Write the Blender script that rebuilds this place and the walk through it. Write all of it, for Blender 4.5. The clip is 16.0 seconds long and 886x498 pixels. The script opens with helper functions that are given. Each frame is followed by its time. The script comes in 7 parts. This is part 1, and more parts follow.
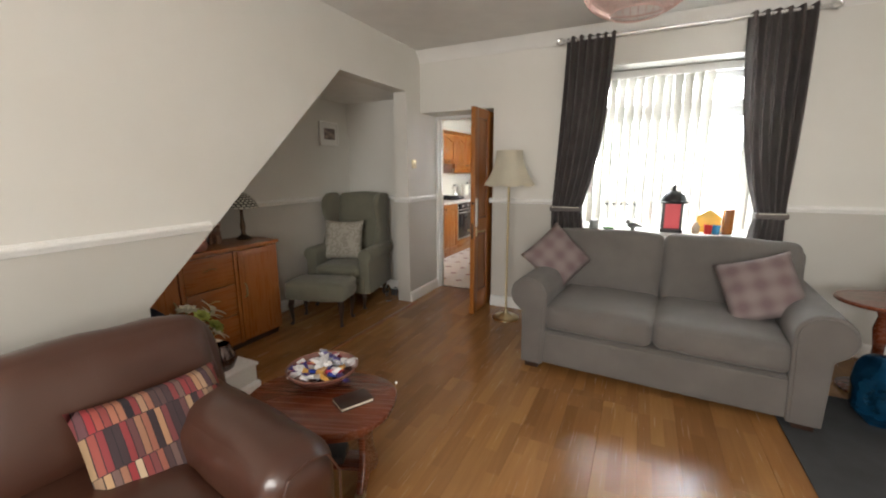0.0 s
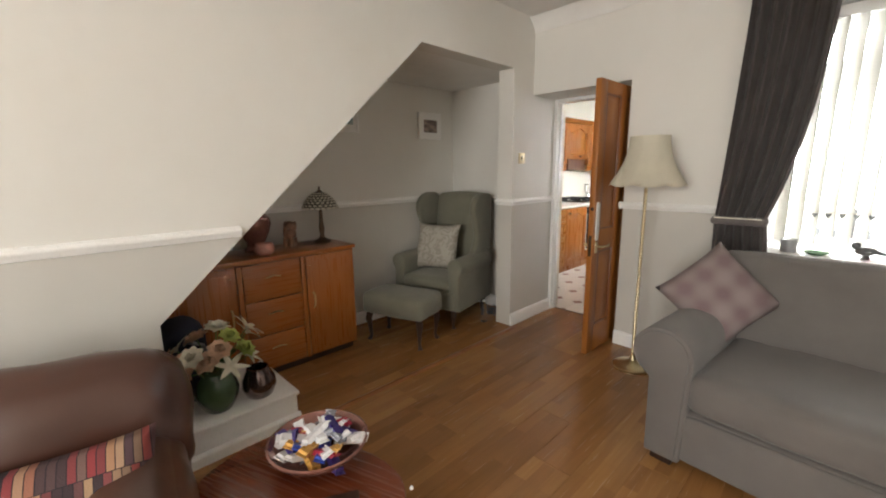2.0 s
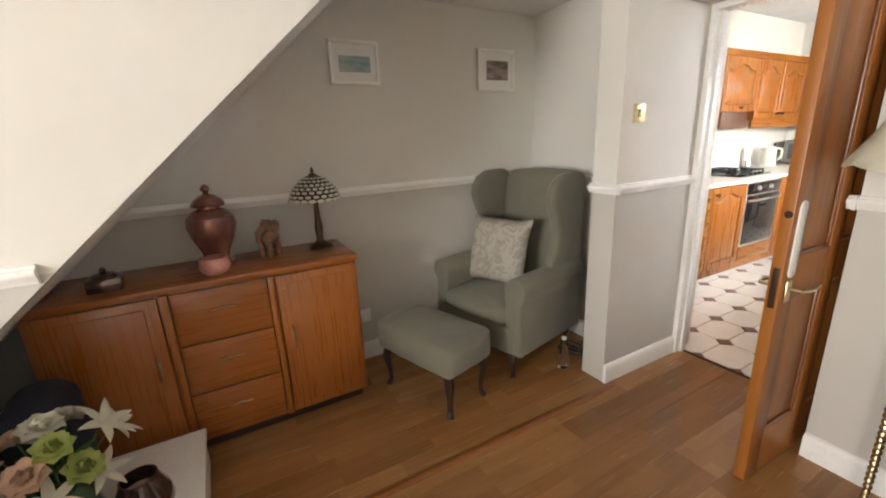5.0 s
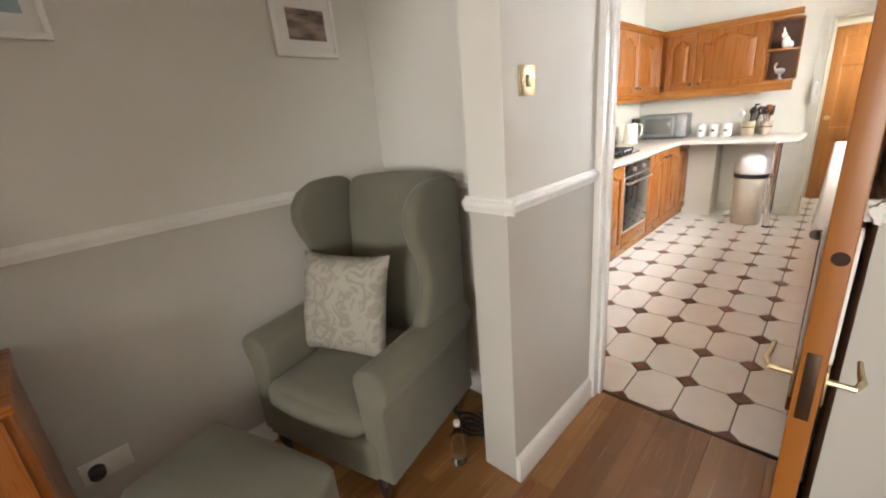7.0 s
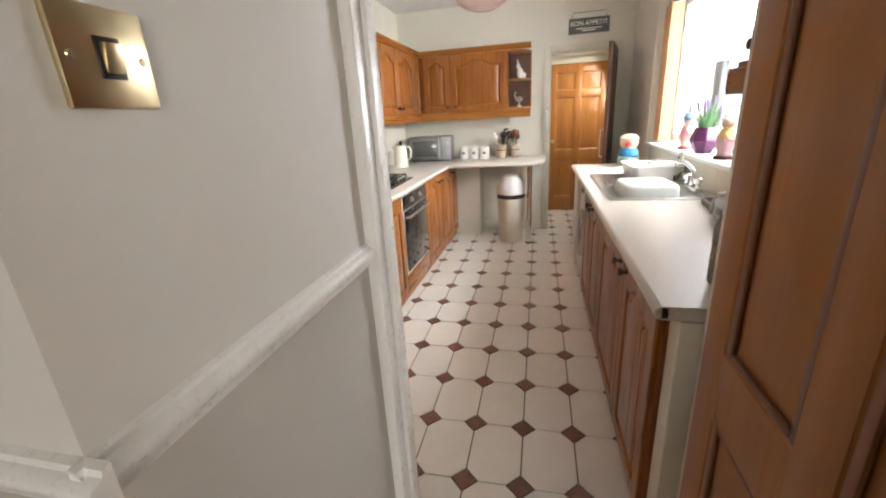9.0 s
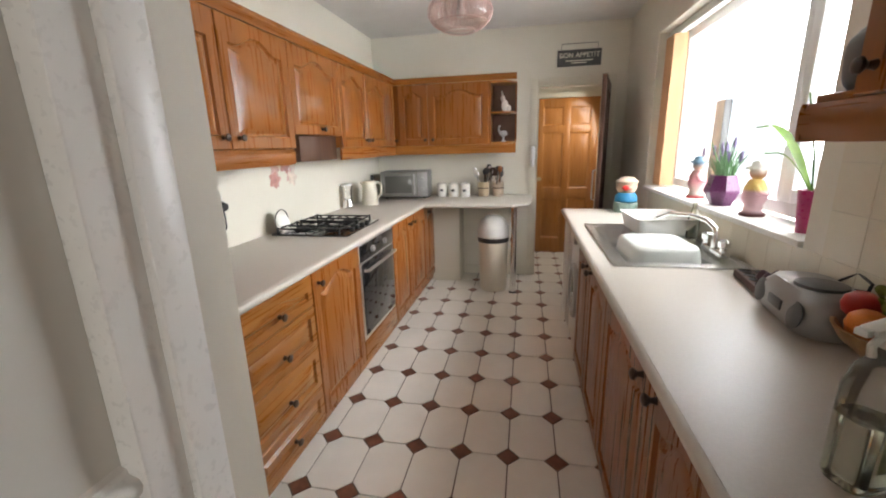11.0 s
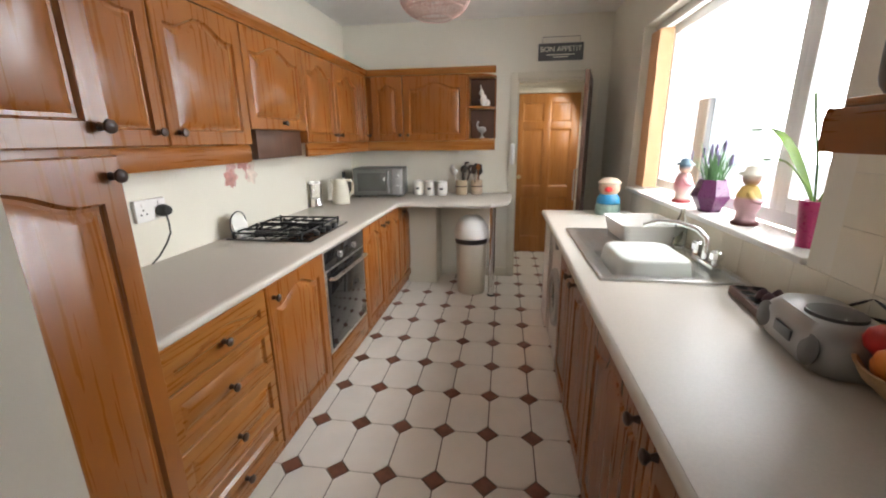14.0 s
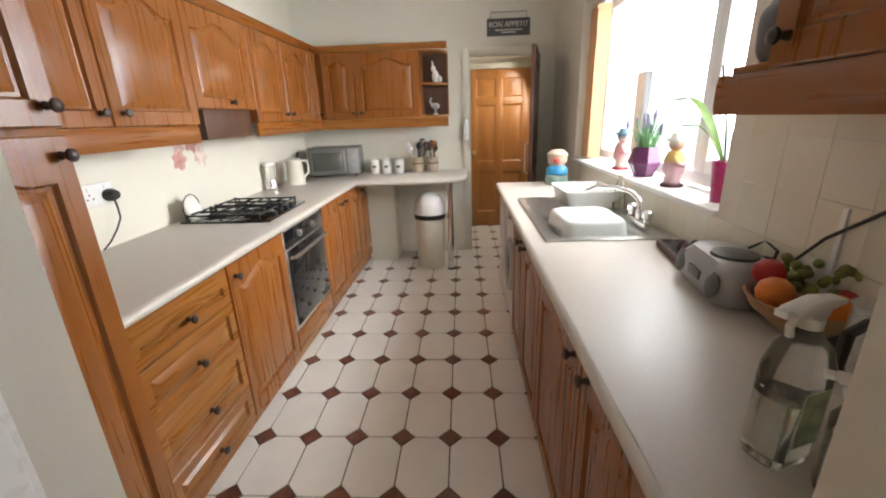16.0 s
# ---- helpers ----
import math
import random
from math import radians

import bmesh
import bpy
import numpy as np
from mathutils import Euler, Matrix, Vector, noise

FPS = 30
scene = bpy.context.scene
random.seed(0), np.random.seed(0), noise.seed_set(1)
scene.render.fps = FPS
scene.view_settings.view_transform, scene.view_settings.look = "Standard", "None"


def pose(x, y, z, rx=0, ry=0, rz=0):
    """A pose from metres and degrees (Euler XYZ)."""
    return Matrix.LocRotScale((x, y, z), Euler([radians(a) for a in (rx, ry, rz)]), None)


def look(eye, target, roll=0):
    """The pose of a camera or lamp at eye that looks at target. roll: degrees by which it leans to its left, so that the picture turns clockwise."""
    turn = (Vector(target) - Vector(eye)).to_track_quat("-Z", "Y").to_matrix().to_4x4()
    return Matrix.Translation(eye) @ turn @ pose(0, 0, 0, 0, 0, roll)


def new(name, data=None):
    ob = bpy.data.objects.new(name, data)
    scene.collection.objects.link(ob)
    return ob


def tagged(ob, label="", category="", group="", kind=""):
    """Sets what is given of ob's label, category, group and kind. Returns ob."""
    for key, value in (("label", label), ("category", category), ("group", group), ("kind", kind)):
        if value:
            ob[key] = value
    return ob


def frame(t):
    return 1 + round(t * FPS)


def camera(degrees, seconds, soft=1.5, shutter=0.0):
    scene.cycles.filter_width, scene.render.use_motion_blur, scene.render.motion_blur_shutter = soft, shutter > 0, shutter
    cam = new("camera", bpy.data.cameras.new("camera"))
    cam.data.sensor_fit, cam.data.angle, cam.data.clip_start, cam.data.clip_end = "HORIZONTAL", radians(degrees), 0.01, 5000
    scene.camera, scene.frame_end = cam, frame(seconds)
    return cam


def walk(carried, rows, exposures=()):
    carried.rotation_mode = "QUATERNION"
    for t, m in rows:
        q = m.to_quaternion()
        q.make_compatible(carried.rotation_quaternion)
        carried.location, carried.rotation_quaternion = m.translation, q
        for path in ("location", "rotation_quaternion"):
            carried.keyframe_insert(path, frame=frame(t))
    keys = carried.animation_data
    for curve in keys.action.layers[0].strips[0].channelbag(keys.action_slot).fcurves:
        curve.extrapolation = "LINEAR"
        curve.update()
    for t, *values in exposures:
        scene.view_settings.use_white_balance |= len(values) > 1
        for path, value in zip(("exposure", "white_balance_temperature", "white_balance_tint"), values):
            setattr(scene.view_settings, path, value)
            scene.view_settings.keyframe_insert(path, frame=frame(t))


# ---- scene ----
cam = camera(95.0, 16.0, soft=2.0)
EXPOSURES = [(0.0, 0.55), (2.0, 0.8), (3.7, 1.05), (6.0, 1.58), (7.5, 1.25), (8.0, 1.15), (9.0, 0.8), (11.3, 0.2), (12.5, 0.0), (14.0, 0.17), (15.0, 0.38), (16.0, 0.45)]
PATH = [
    (0, (0.546, 0.115, 1.402), (-0.312, 1.881, 1.023), -0.3),
    (0.5, (0.54, 0.325, 1.397), (-0.41, 2.043, 1.016), -0.4),
    (1, (0.54, 0.545, 1.397), (-0.565, 2.165, 0.999), -0.6),
    (1.5, (0.496, 0.728, 1.391), (-0.775, 2.217, 0.984), -0.7),
    (2, (0.421, 0.926, 1.376), (-0.978, 2.305, 0.997), -0.7),
    (2.5, (0.347, 1.139, 1.418), (-1.163, 2.395, 1.039), -0.5),
    (3, (0.259, 1.318, 1.395), (-1.344, 2.45, 1.013), -0.3),
    (3.5, (0.184, 1.517, 1.389), (-1.496, 2.525, 0.987), -0.2),
    (3.7, (0.15, 1.593, 1.4), (-1.555, 2.548, 0.975), -0.3),
    (5.8, (-0.545, 2.325, 1.388), (-2.193, 3.298, 0.81), -3.7),
    (6, (-0.604, 2.414, 1.385), (-2.225, 3.428, 0.798), -4.2),
    (6.5, (-0.76, 2.573, 1.385), (-2.26, 3.752, 0.768), -4.6),
    (7, (-0.906, 2.744, 1.39), (-2.243, 4.096, 0.771), -5.1),
    (7.5, (-1.015, 2.953, 1.379), (-2.141, 4.478, 0.741), -5.2),
    (7.6, (-1.036, 2.997, 1.378), (-2.123, 4.549, 0.738), -5.2),
    (8, (-1.095, 3.178, 1.387), (-1.982, 4.844, 0.747), -4.8),
    (8.2, (-1.124, 3.269, 1.392), (-1.912, 4.992, 0.752), -4.6),
    (8.5, (-1.165, 3.38, 1.394), (-1.812, 5.162, 0.757), -4.1),
    (8.8, (-1.207, 3.493, 1.398), (-1.733, 5.318, 0.771), -3.6),
    (9, (-1.233, 3.564, 1.404), (-1.685, 5.411, 0.783), -3.3),
    (9.2, (-1.247, 3.63, 1.407), (-1.642, 5.491, 0.793), -3.0),
    (11.3, (-1.232, 4.225, 1.446), (-1.629, 6.128, 0.973), -1.2),
    (11.5, (-1.246, 4.284, 1.455), (-1.666, 6.184, 0.994), -1.0),
    (12, (-1.268, 4.388, 1.468), (-1.738, 6.281, 1.024), -0.7),
    (12.5, (-1.276, 4.421, 1.47), (-1.755, 6.312, 1.029), -0.5),
    (13, (-1.266, 4.426, 1.473), (-1.711, 6.321, 1.014), -0.5),
    (13.5, (-1.252, 4.401, 1.462), (-1.628, 6.304, 0.976), -0.5),
    (14, (-1.233, 4.34, 1.458), (-1.522, 6.248, 0.934), -0.7),
    (14.5, (-1.212, 4.243, 1.451), (-1.427, 6.151, 0.892), -1.0),
    (15, (-1.203, 4.178, 1.446), (-1.361, 6.082, 0.854), -1.4),
    (15.5, (-1.195, 4.172, 1.439), (-1.321, 6.072, 0.829), -1.7),
    (16, (-1.2, 4.239, 1.44), (-1.305, 6.138, 0.819), -2.0),
]
walk(cam, [(t, look(eye, target, roll)) for t, eye, target, roll in PATH], exposures=EXPOSURES)

# ---- light ----
world = bpy.data.worlds.new("world")
scene.world = world
world.use_nodes = True
wn, wl = world.node_tree.nodes, world.node_tree.links
sky = wn.new("ShaderNodeTexSky")
sky.sky_type, sky.sun_disc = "NISHITA", False
sky.sun_elevation, sky.sun_rotation = radians(42), radians(40)
wl.new(sky.outputs[0], wn["Background"].inputs[0])
wn["Background"].inputs[1].default_value = 0.12

sun_data = bpy.data.lights.new("sun", "SUN")
sun_data.energy, sun_data.angle, sun_data.color = 1.0, radians(12), (1, 0.96, 0.9)
sun = new("sun", sun_data)
sun.matrix_world = look((4, 7, 8), (0, 3, 0))


def window_lamp(name, eye, target, w, h, power, color):
    data = bpy.data.lights.new(name, "AREA")
    data.shape, data.size, data.size_y, data.energy, data.color = "RECTANGLE", w, h, power, color
    ob = new(name, data)
    ob.matrix_world = look(eye, target)
    return ob


window_lamp("sky_light_living", (0.71, 4.78, 1.8), (0.71, 0, 0.4), 1.5, 1.5, 135, (0.88, 0.95, 1.0))
window_lamp("sky_light_kitchen", (0.6, 6.72, 1.9), (-2.0, 6.72, 0.75), 2.6, 1.4, 130, (0.96, 0.98, 1.0))
# added lamp in an assumed, unseen front opening, lighting the room from behind
window_lamp("sky_light_front", (0.75, -2.35, 1.55), (0.4, 3, 1.0), 1.6, 1.3, 90, (1.0, 0.97, 0.92))
# unseen lamp added inside the lobby to brighten it; no window there
window_lamp("sky_light_lobby", (-0.33, 9.2, 1.6), (-1.2, 9.3, 1.1), 0.5, 0.8, 9, (1.0, 0.95, 0.86))


# ---- materials ----
def nodes_of(name):
    m = bpy.data.materials.new(name)
    m.use_nodes = True
    return m, m.node_tree.nodes, m.node_tree.links, m.node_tree.nodes["Principled BSDF"]


def coords(n, l, stretch, random_shift=True):
    tc, mp = n.new("ShaderNodeTexCoord"), n.new("ShaderNodeMapping")
    mp.inputs["Scale"].default_value = stretch
    l.new(tc.outputs["Object"], mp.inputs["Vector"])
    if random_shift:
        oi, mul = n.new("ShaderNodeObjectInfo"), n.new("ShaderNodeMath")
        mul.operation, mul.inputs[1].default_value = "MULTIPLY", 37.0
        l.new(oi.outputs["Random"], mul.inputs[0])
        l.new(mul.outputs[0], mp.inputs["Location"])
    return mp.outputs[0]


def noise_tex(n, l, vec, scale, detail=4, rough=0.55, dist=0.0):
    t = n.new("ShaderNodeTexNoise")
    t.inputs["Scale"].default_value, t.inputs["Detail"].default_value = scale, detail
    t.inputs["Roughness"].default_value, t.inputs["Distortion"].default_value = rough, dist
    l.new(vec, t.inputs["Vector"])
    return t.outputs["Fac"]


def ramp(n, l, fac, stops):
    r = n.new("ShaderNodeValToRGB")
    while len(r.color_ramp.elements) < len(stops):
        r.color_ramp.elements.new(0.5)
    for e, (p, c) in zip(r.color_ramp.elements, stops):
        e.position, e.color = p, (*c, 1)
    l.new(fac, r.inputs[0])
    return r.outputs[0]


def bumped(n, l, b, fac, strength, dist=0.01):
    k = n.new("ShaderNodeBump")
    k.inputs["Strength"].default_value, k.inputs["Distance"].default_value = strength, dist
    l.new(fac, k.inputs["Height"])
    l.new(k.outputs[0], b.inputs["Normal"])


def span(n, l, fac, lo, hi):
    r = n.new("ShaderNodeMapRange")
    r.inputs["From Min"].default_value, r.inputs["From Max"].default_value = 0.3, 0.7
    r.inputs["To Min"].default_value, r.inputs["To Max"].default_value = lo, hi
    l.new(fac, r.inputs["Value"])
    return r.outputs[0]


def plain(name, col, rough=0.5, metal=0.0, var=0.08, scale=6, bump=0.05, fine=90, stretch=(1, 1, 1), coat=0.0, sheen=0.0):
    m, n, l, b = nodes_of(name)
    v = coords(n, l, stretch)
    big, small = noise_tex(n, l, v, scale), noise_tex(n, l, v, fine, 3)
    lo, hi = [c * (1 - var) for c in col], [min(1, c * (1 + var)) for c in col]
    l.new(ramp(n, l, big, [(0.3, lo), (0.7, hi)]), b.inputs["Base Color"])
    rv = 0.05 if bump else 0.012
    l.new(span(n, l, small, max(0.03, rough - rv), min(1, rough + rv)), b.inputs["Roughness"])
    b.inputs["Metallic"].default_value = metal
    b.inputs["Coat Weight"].default_value = coat
    b.inputs["Sheen Weight"].default_value = sheen
    if bump:
        bumped(n, l, b, small, bump)
    return m


def timber(name, dark, mid, light, axis, rough=0.35, coat=0.25, grain=1.0, fine=0.1):
    m, n, l, b = nodes_of(name)
    st = [9 * grain, 9 * grain, 9 * grain]
    st["xyz".index(axis)] = 0.8 * grain
    v = coords(n, l, st)
    a = noise_tex(n, l, v, 1.0, 5, 0.6, 0.5)
    st2 = [90 * grain] * 3
    st2["xyz".index(axis)] = 3.0 * grain
    c = noise_tex(n, l, coords(n, l, st2), 1.0, 3, 0.6)
    base = ramp(n, l, a, [(0.2, dark), (0.5, mid), (0.8, light)])
    mix = n.new("ShaderNodeMix")
    mix.data_type, mix.blend_type = "RGBA", "MULTIPLY"
    mix.inputs["Factor"].default_value = fine
    l.new(base, mix.inputs[6])
    l.new(ramp(n, l, c, [(0.35, (0.5, 0.45, 0.4)), (0.6, (1, 1, 1))]), mix.inputs[7])
    l.new(mix.outputs[2], b.inputs["Base Color"])
    l.new(span(n, l, c, rough - 0.08, rough + 0.1), b.inputs["Roughness"])
    b.inputs["Coat Weight"].default_value, b.inputs["Coat Roughness"].default_value = coat, 0.25
    bumped(n, l, b, c, 0.06, 0.002)
    return m


def wall_paint(name, upper, lower, line=1.1):
    m, n, l, b = nodes_of(name)
    g, sep, gt = n.new("ShaderNodeNewGeometry"), n.new("ShaderNodeSeparateXYZ"), n.new("ShaderNodeMath")
    gt.operation, gt.inputs[1].default_value = "GREATER_THAN", line
    l.new(g.outputs["Position"], sep.inputs[0])
    l.new(sep.outputs["Z"], gt.inputs[0])
    v = coords(n, l, (1, 1, 1), False)
    mix = n.new("ShaderNodeMix")
    mix.data_type = "RGBA"
    l.new(gt.outputs[0], mix.inputs["Factor"])
    mix.inputs[6].default_value, mix.inputs[7].default_value = (*lower, 1), (*upper, 1)
    spot = n.new("ShaderNodeMix")
    spot.data_type, spot.blend_type = "RGBA", "MULTIPLY"
    spot.inputs["Factor"].default_value = 1
    l.new(mix.outputs[2], spot.inputs[6])
    l.new(ramp(n, l, noise_tex(n, l, v, 1.3, 6, 0.6), [(0.3, (0.94, 0.935, 0.92)), (0.7, (1, 1, 1))]), spot.inputs[7])
    l.new(spot.outputs[2], b.inputs["Base Color"])
    b.inputs["Roughness"].default_value = 0.62
    bumped(n, l, b, noise_tex(n, l, v, 28, 5, 0.6), 0.1, 0.006)
    return m


CREAM, GREY, WHITE = (0.71, 0.695, 0.65), (0.55, 0.53, 0.487), (0.8, 0.79, 0.76)
PAINT = wall_paint("living_wall_paint", CREAM, GREY)
KPAINT = wall_paint("kitchen_wall_paint", (0.73, 0.695, 0.6), (0.73, 0.695, 0.6))
CEIL = plain("ceiling_paint", (0.78, 0.77, 0.74), 0.8, var=0.03, bump=0.1, fine=60)
GLOSS = plain("white_gloss", (0.82, 0.81, 0.78), 0.28, var=0.03, bump=0.0)
UPVC = plain("window_plastic", (0.84, 0.85, 0.86), 0.3, var=0.02, bump=0.0)
OAK = timber("honey_oak_vertical", (0.225, 0.07, 0.0088), (0.25, 0.08, 0.0105), (0.272, 0.091, 0.0128), "z", 0.3, 0.2, 0.6, fine=0.12)
OAKY = timber("honey_oak_lengthwise", (0.225, 0.07, 0.0088), (0.25, 0.08, 0.0105), (0.272, 0.091, 0.0128), "y", 0.3, 0.2, 0.6, fine=0.12)
OAKX = timber("honey_oak_crosswise", (0.215, 0.07, 0.01), (0.3, 0.112, 0.018), (0.37, 0.15, 0.028), "x", 0.3, 0.2, 0.8, fine=0.28)
# darker copy of the lobby door's pine, with some of the leaf's shade included
DOORPINE = timber("shaded_red_pine", (0.25, 0.08, 0.013), (0.32, 0.112, 0.018), (0.38, 0.145, 0.025), "z", 0.42, 0.08, 0.6)
PINE = timber("varnished_pine", (0.3, 0.1, 0.022), (0.43, 0.175, 0.043), (0.5, 0.22, 0.062), "z", 0.32, 0.4, 0.8)
REDPINE = timber("red_stained_pine", (0.12, 0.042, 0.02), (0.2, 0.075, 0.035), (0.27, 0.11, 0.05), "z", 0.35, 0.3, 0.8)
DARKDOOR = timber("dark_stained_door", (0.05, 0.022, 0.014), (0.085, 0.038, 0.022), (0.12, 0.055, 0.03), "z", 0.4, 0.2)
TEAK = timber("teak_vertical", (0.3, 0.093, 0.016), (0.325, 0.102, 0.018), (0.35, 0.113, 0.021), "z", 0.3, 0.35)
TEAKX = timber("teak_crosswise", (0.3, 0.093, 0.016), (0.325, 0.102, 0.018), (0.35, 0.113, 0.021), "x", 0.3, 0.35)
MAHOG = timber("mahogany", (0.115, 0.026, 0.01), (0.15, 0.036, 0.014), (0.18, 0.048, 0.019), "x", 0.25, 0.5)
DARKWOOD = plain("dark_wood", (0.035, 0.016, 0.01), 0.35, var=0.3, coat=0.3)
LEATHER = plain("brown_leather", (0.06, 0.023, 0.014), 0.34, var=0.14, scale=3, bump=0.12, fine=11, coat=0.3)
SOFA = plain("grey_sofa_fabric", (0.13, 0.117, 0.107), 0.9, var=0.1, scale=5, bump=0.35, fine=260, sheen=0.15)
SAGE = plain("sage_grey_fabric", (0.165, 0.158, 0.115), 0.92, var=0.1, scale=6, bump=0.35, fine=260, sheen=0.2)
CURTAIN = plain("curtain_fabric", (0.135, 0.115, 0.108), 0.85, var=0.12, scale=9, bump=0.2, fine=300, sheen=0.2)
SHADE = plain("cream_lampshade", (0.84, 0.79, 0.66), 0.8, var=0.05, bump=0.15, fine=160)
BRASS = plain("brass", (0.66, 0.56, 0.35), 0.3, 1.0, var=0.06, bump=0.0)
CHROME = plain("chrome", (0.8, 0.8, 0.8), 0.1, 1.0, var=0.04, bump=0.0)
STEEL = plain("brushed_steel", (0.68, 0.68, 0.67), 0.28, 1.0, var=0.08, bump=0.04, stretch=(1, 12, 12))
BRONZE = plain("bronze", (0.1, 0.065, 0.04), 0.4, 0.8, var=0.3)
BLACK = plain("black_plastic", (0.018, 0.018, 0.018), 0.4, var=0.2, bump=0.02)
BLACKGLASS = plain("black_glass", (0.012, 0.012, 0.013), 0.06, var=0.1, bump=0.0, coat=0.5)
IRON = plain("cast_iron", (0.025, 0.025, 0.026), 0.55, 0.3, var=0.2, bump=0.2)
WHITEP = plain("white_plastic", (0.78, 0.77, 0.74), 0.35, var=0.03, bump=0.0)
CREAMP = plain("cream_plastic", (0.7, 0.66, 0.55), 0.35, var=0.04, bump=0.0)
GREYP = plain("silver_grey_plastic", (0.36, 0.36, 0.36), 0.35, 0.3, var=0.06, bump=0.0)
DGREY = plain("dark_grey_plastic", (0.1, 0.1, 0.1), 0.4, var=0.1, bump=0.0)
CERAMIC = plain("white_ceramic", (0.78, 0.76, 0.71), 0.18, var=0.04, bump=0.0, coat=0.4)
STONE = plain("stoneware", (0.45, 0.36, 0.24), 0.45, var=0.15)
WORKTOP = plain("speckled_worktop", (0.57, 0.525, 0.465), 0.33, var=0.03, scale=160, bump=0.03, fine=240)
COPPER = plain("copper_lustre", (0.33, 0.15, 0.12), 0.22, 0.55, var=0.35, scale=14, coat=0.6)
MERCURY = plain("mirrored_brown_glass", (0.16, 0.11, 0.1), 0.12, 0.85, var=0.6, scale=22, coat=0.6)
PINKSALT = plain("pink_glass", (0.55, 0.25, 0.2), 0.25, var=0.25, scale=20, coat=0.4)
GREENGLAZE = plain("green_glaze", (0.045, 0.09, 0.04), 0.15, var=0.35, scale=9, coat=0.5)
LEAF = plain("leaf_green", (0.07, 0.16, 0.03), 0.5, var=0.35, scale=20)
PALELEAF = plain("pale_leaf_green", (0.12, 0.26, 0.1), 0.55, var=0.3, scale=20)
PEACH = plain("peach_petal", (0.86, 0.6, 0.42), 0.7, var=0.15, scale=18)
IVORY = plain("ivory_petal", (0.88, 0.84, 0.7), 0.7, var=0.08, scale=18)
LIME = plain("lime_petal", (0.55, 0.62, 0.18), 0.7, var=0.15, scale=18)
PURPLE = plain("purple_glaze", (0.13, 0.028, 0.11), 0.3, var=0.2, coat=0.3)
MAGENTA = plain("magenta_glaze", (0.4, 0.02, 0.13), 0.3, var=0.15, coat=0.3)
LILAC = plain("lilac_flower", (0.25, 0.2, 0.36), 0.7, var=0.2)
NAVY = plain("navy_fabric", (0.016, 0.018, 0.035), 0.85, var=0.3)
BEIGE = plain("beige_ceramic", (0.5, 0.4, 0.3), 0.5, var=0.3, scale=14)
RED = plain("red_paint", (0.5, 0.025, 0.02), 0.35, var=0.15)
BLUE = plain("blue_paint", (0.03, 0.22, 0.42), 0.4, var=0.2)
YELLOW = plain("yellow_paint", (0.7, 0.45, 0.06), 0.45, var=0.15)
ORANGE = plain("orange_peel", (0.68, 0.2, 0.02), 0.45, var=0.12, bump=0.3, fine=120)
GRAPE = plain("green_grape", (0.22, 0.25, 0.06), 0.25, var=0.3, coat=0.3)
BLINDFAB = plain("blind_fabric", (0.6, 0.58, 0.53), 0.85, var=0.04, bump=0.15, fine=200)
ORANGEBLIND = plain("apricot_blind_fabric", (0.62, 0.37, 0.2), 0.85, var=0.06, bump=0.15, fine=200)
TILE = plain("cream_floor_tile", (0.85, 0.825, 0.765), 0.22, var=0.03, scale=7, bump=0.0)
DOT = plain("brown_floor_inset", (0.19, 0.075, 0.045), 0.35, var=0.25, scale=25, bump=0.05)
GROUT = plain("floor_grout", (0.13, 0.1, 0.075), 0.8, var=0.2)
WALLTILE = plain("cream_wall_tile", (0.76, 0.71, 0.58), 0.2, var=0.03, bump=0.02)
RENDER = plain("white_render", (0.75, 0.75, 0.73), 0.9, var=0.05, bump=0.2)
PAVING = plain("concrete_paving", (0.4, 0.39, 0.36), 0.9, var=0.15, bump=0.2)


def glass(name, tint=(1, 1, 1), rough=0.0):
    m, n, l, b = nodes_of(name)
    b.inputs["Base Color"].default_value = (*tint, 1)
    b.inputs["Roughness"].default_value, b.inputs["Transmission Weight"].default_value, b.inputs["IOR"].default_value = rough, 1.0, 1.45
    return m


GLASS = glass("clear_glass")
PINKGLASS = glass("pink_tinted_glass", (0.99, 0.9, 0.88), 0.1)
FROST = glass("frosted_clear_plastic", (0.95, 0.97, 0.95), 0.08)
FROST.node_tree.nodes["Principled BSDF"].inputs["Transmission Weight"].default_value = 0.94
LIQUID = glass("pale_green_liquid", (0.92, 0.96, 0.87), 0.05)


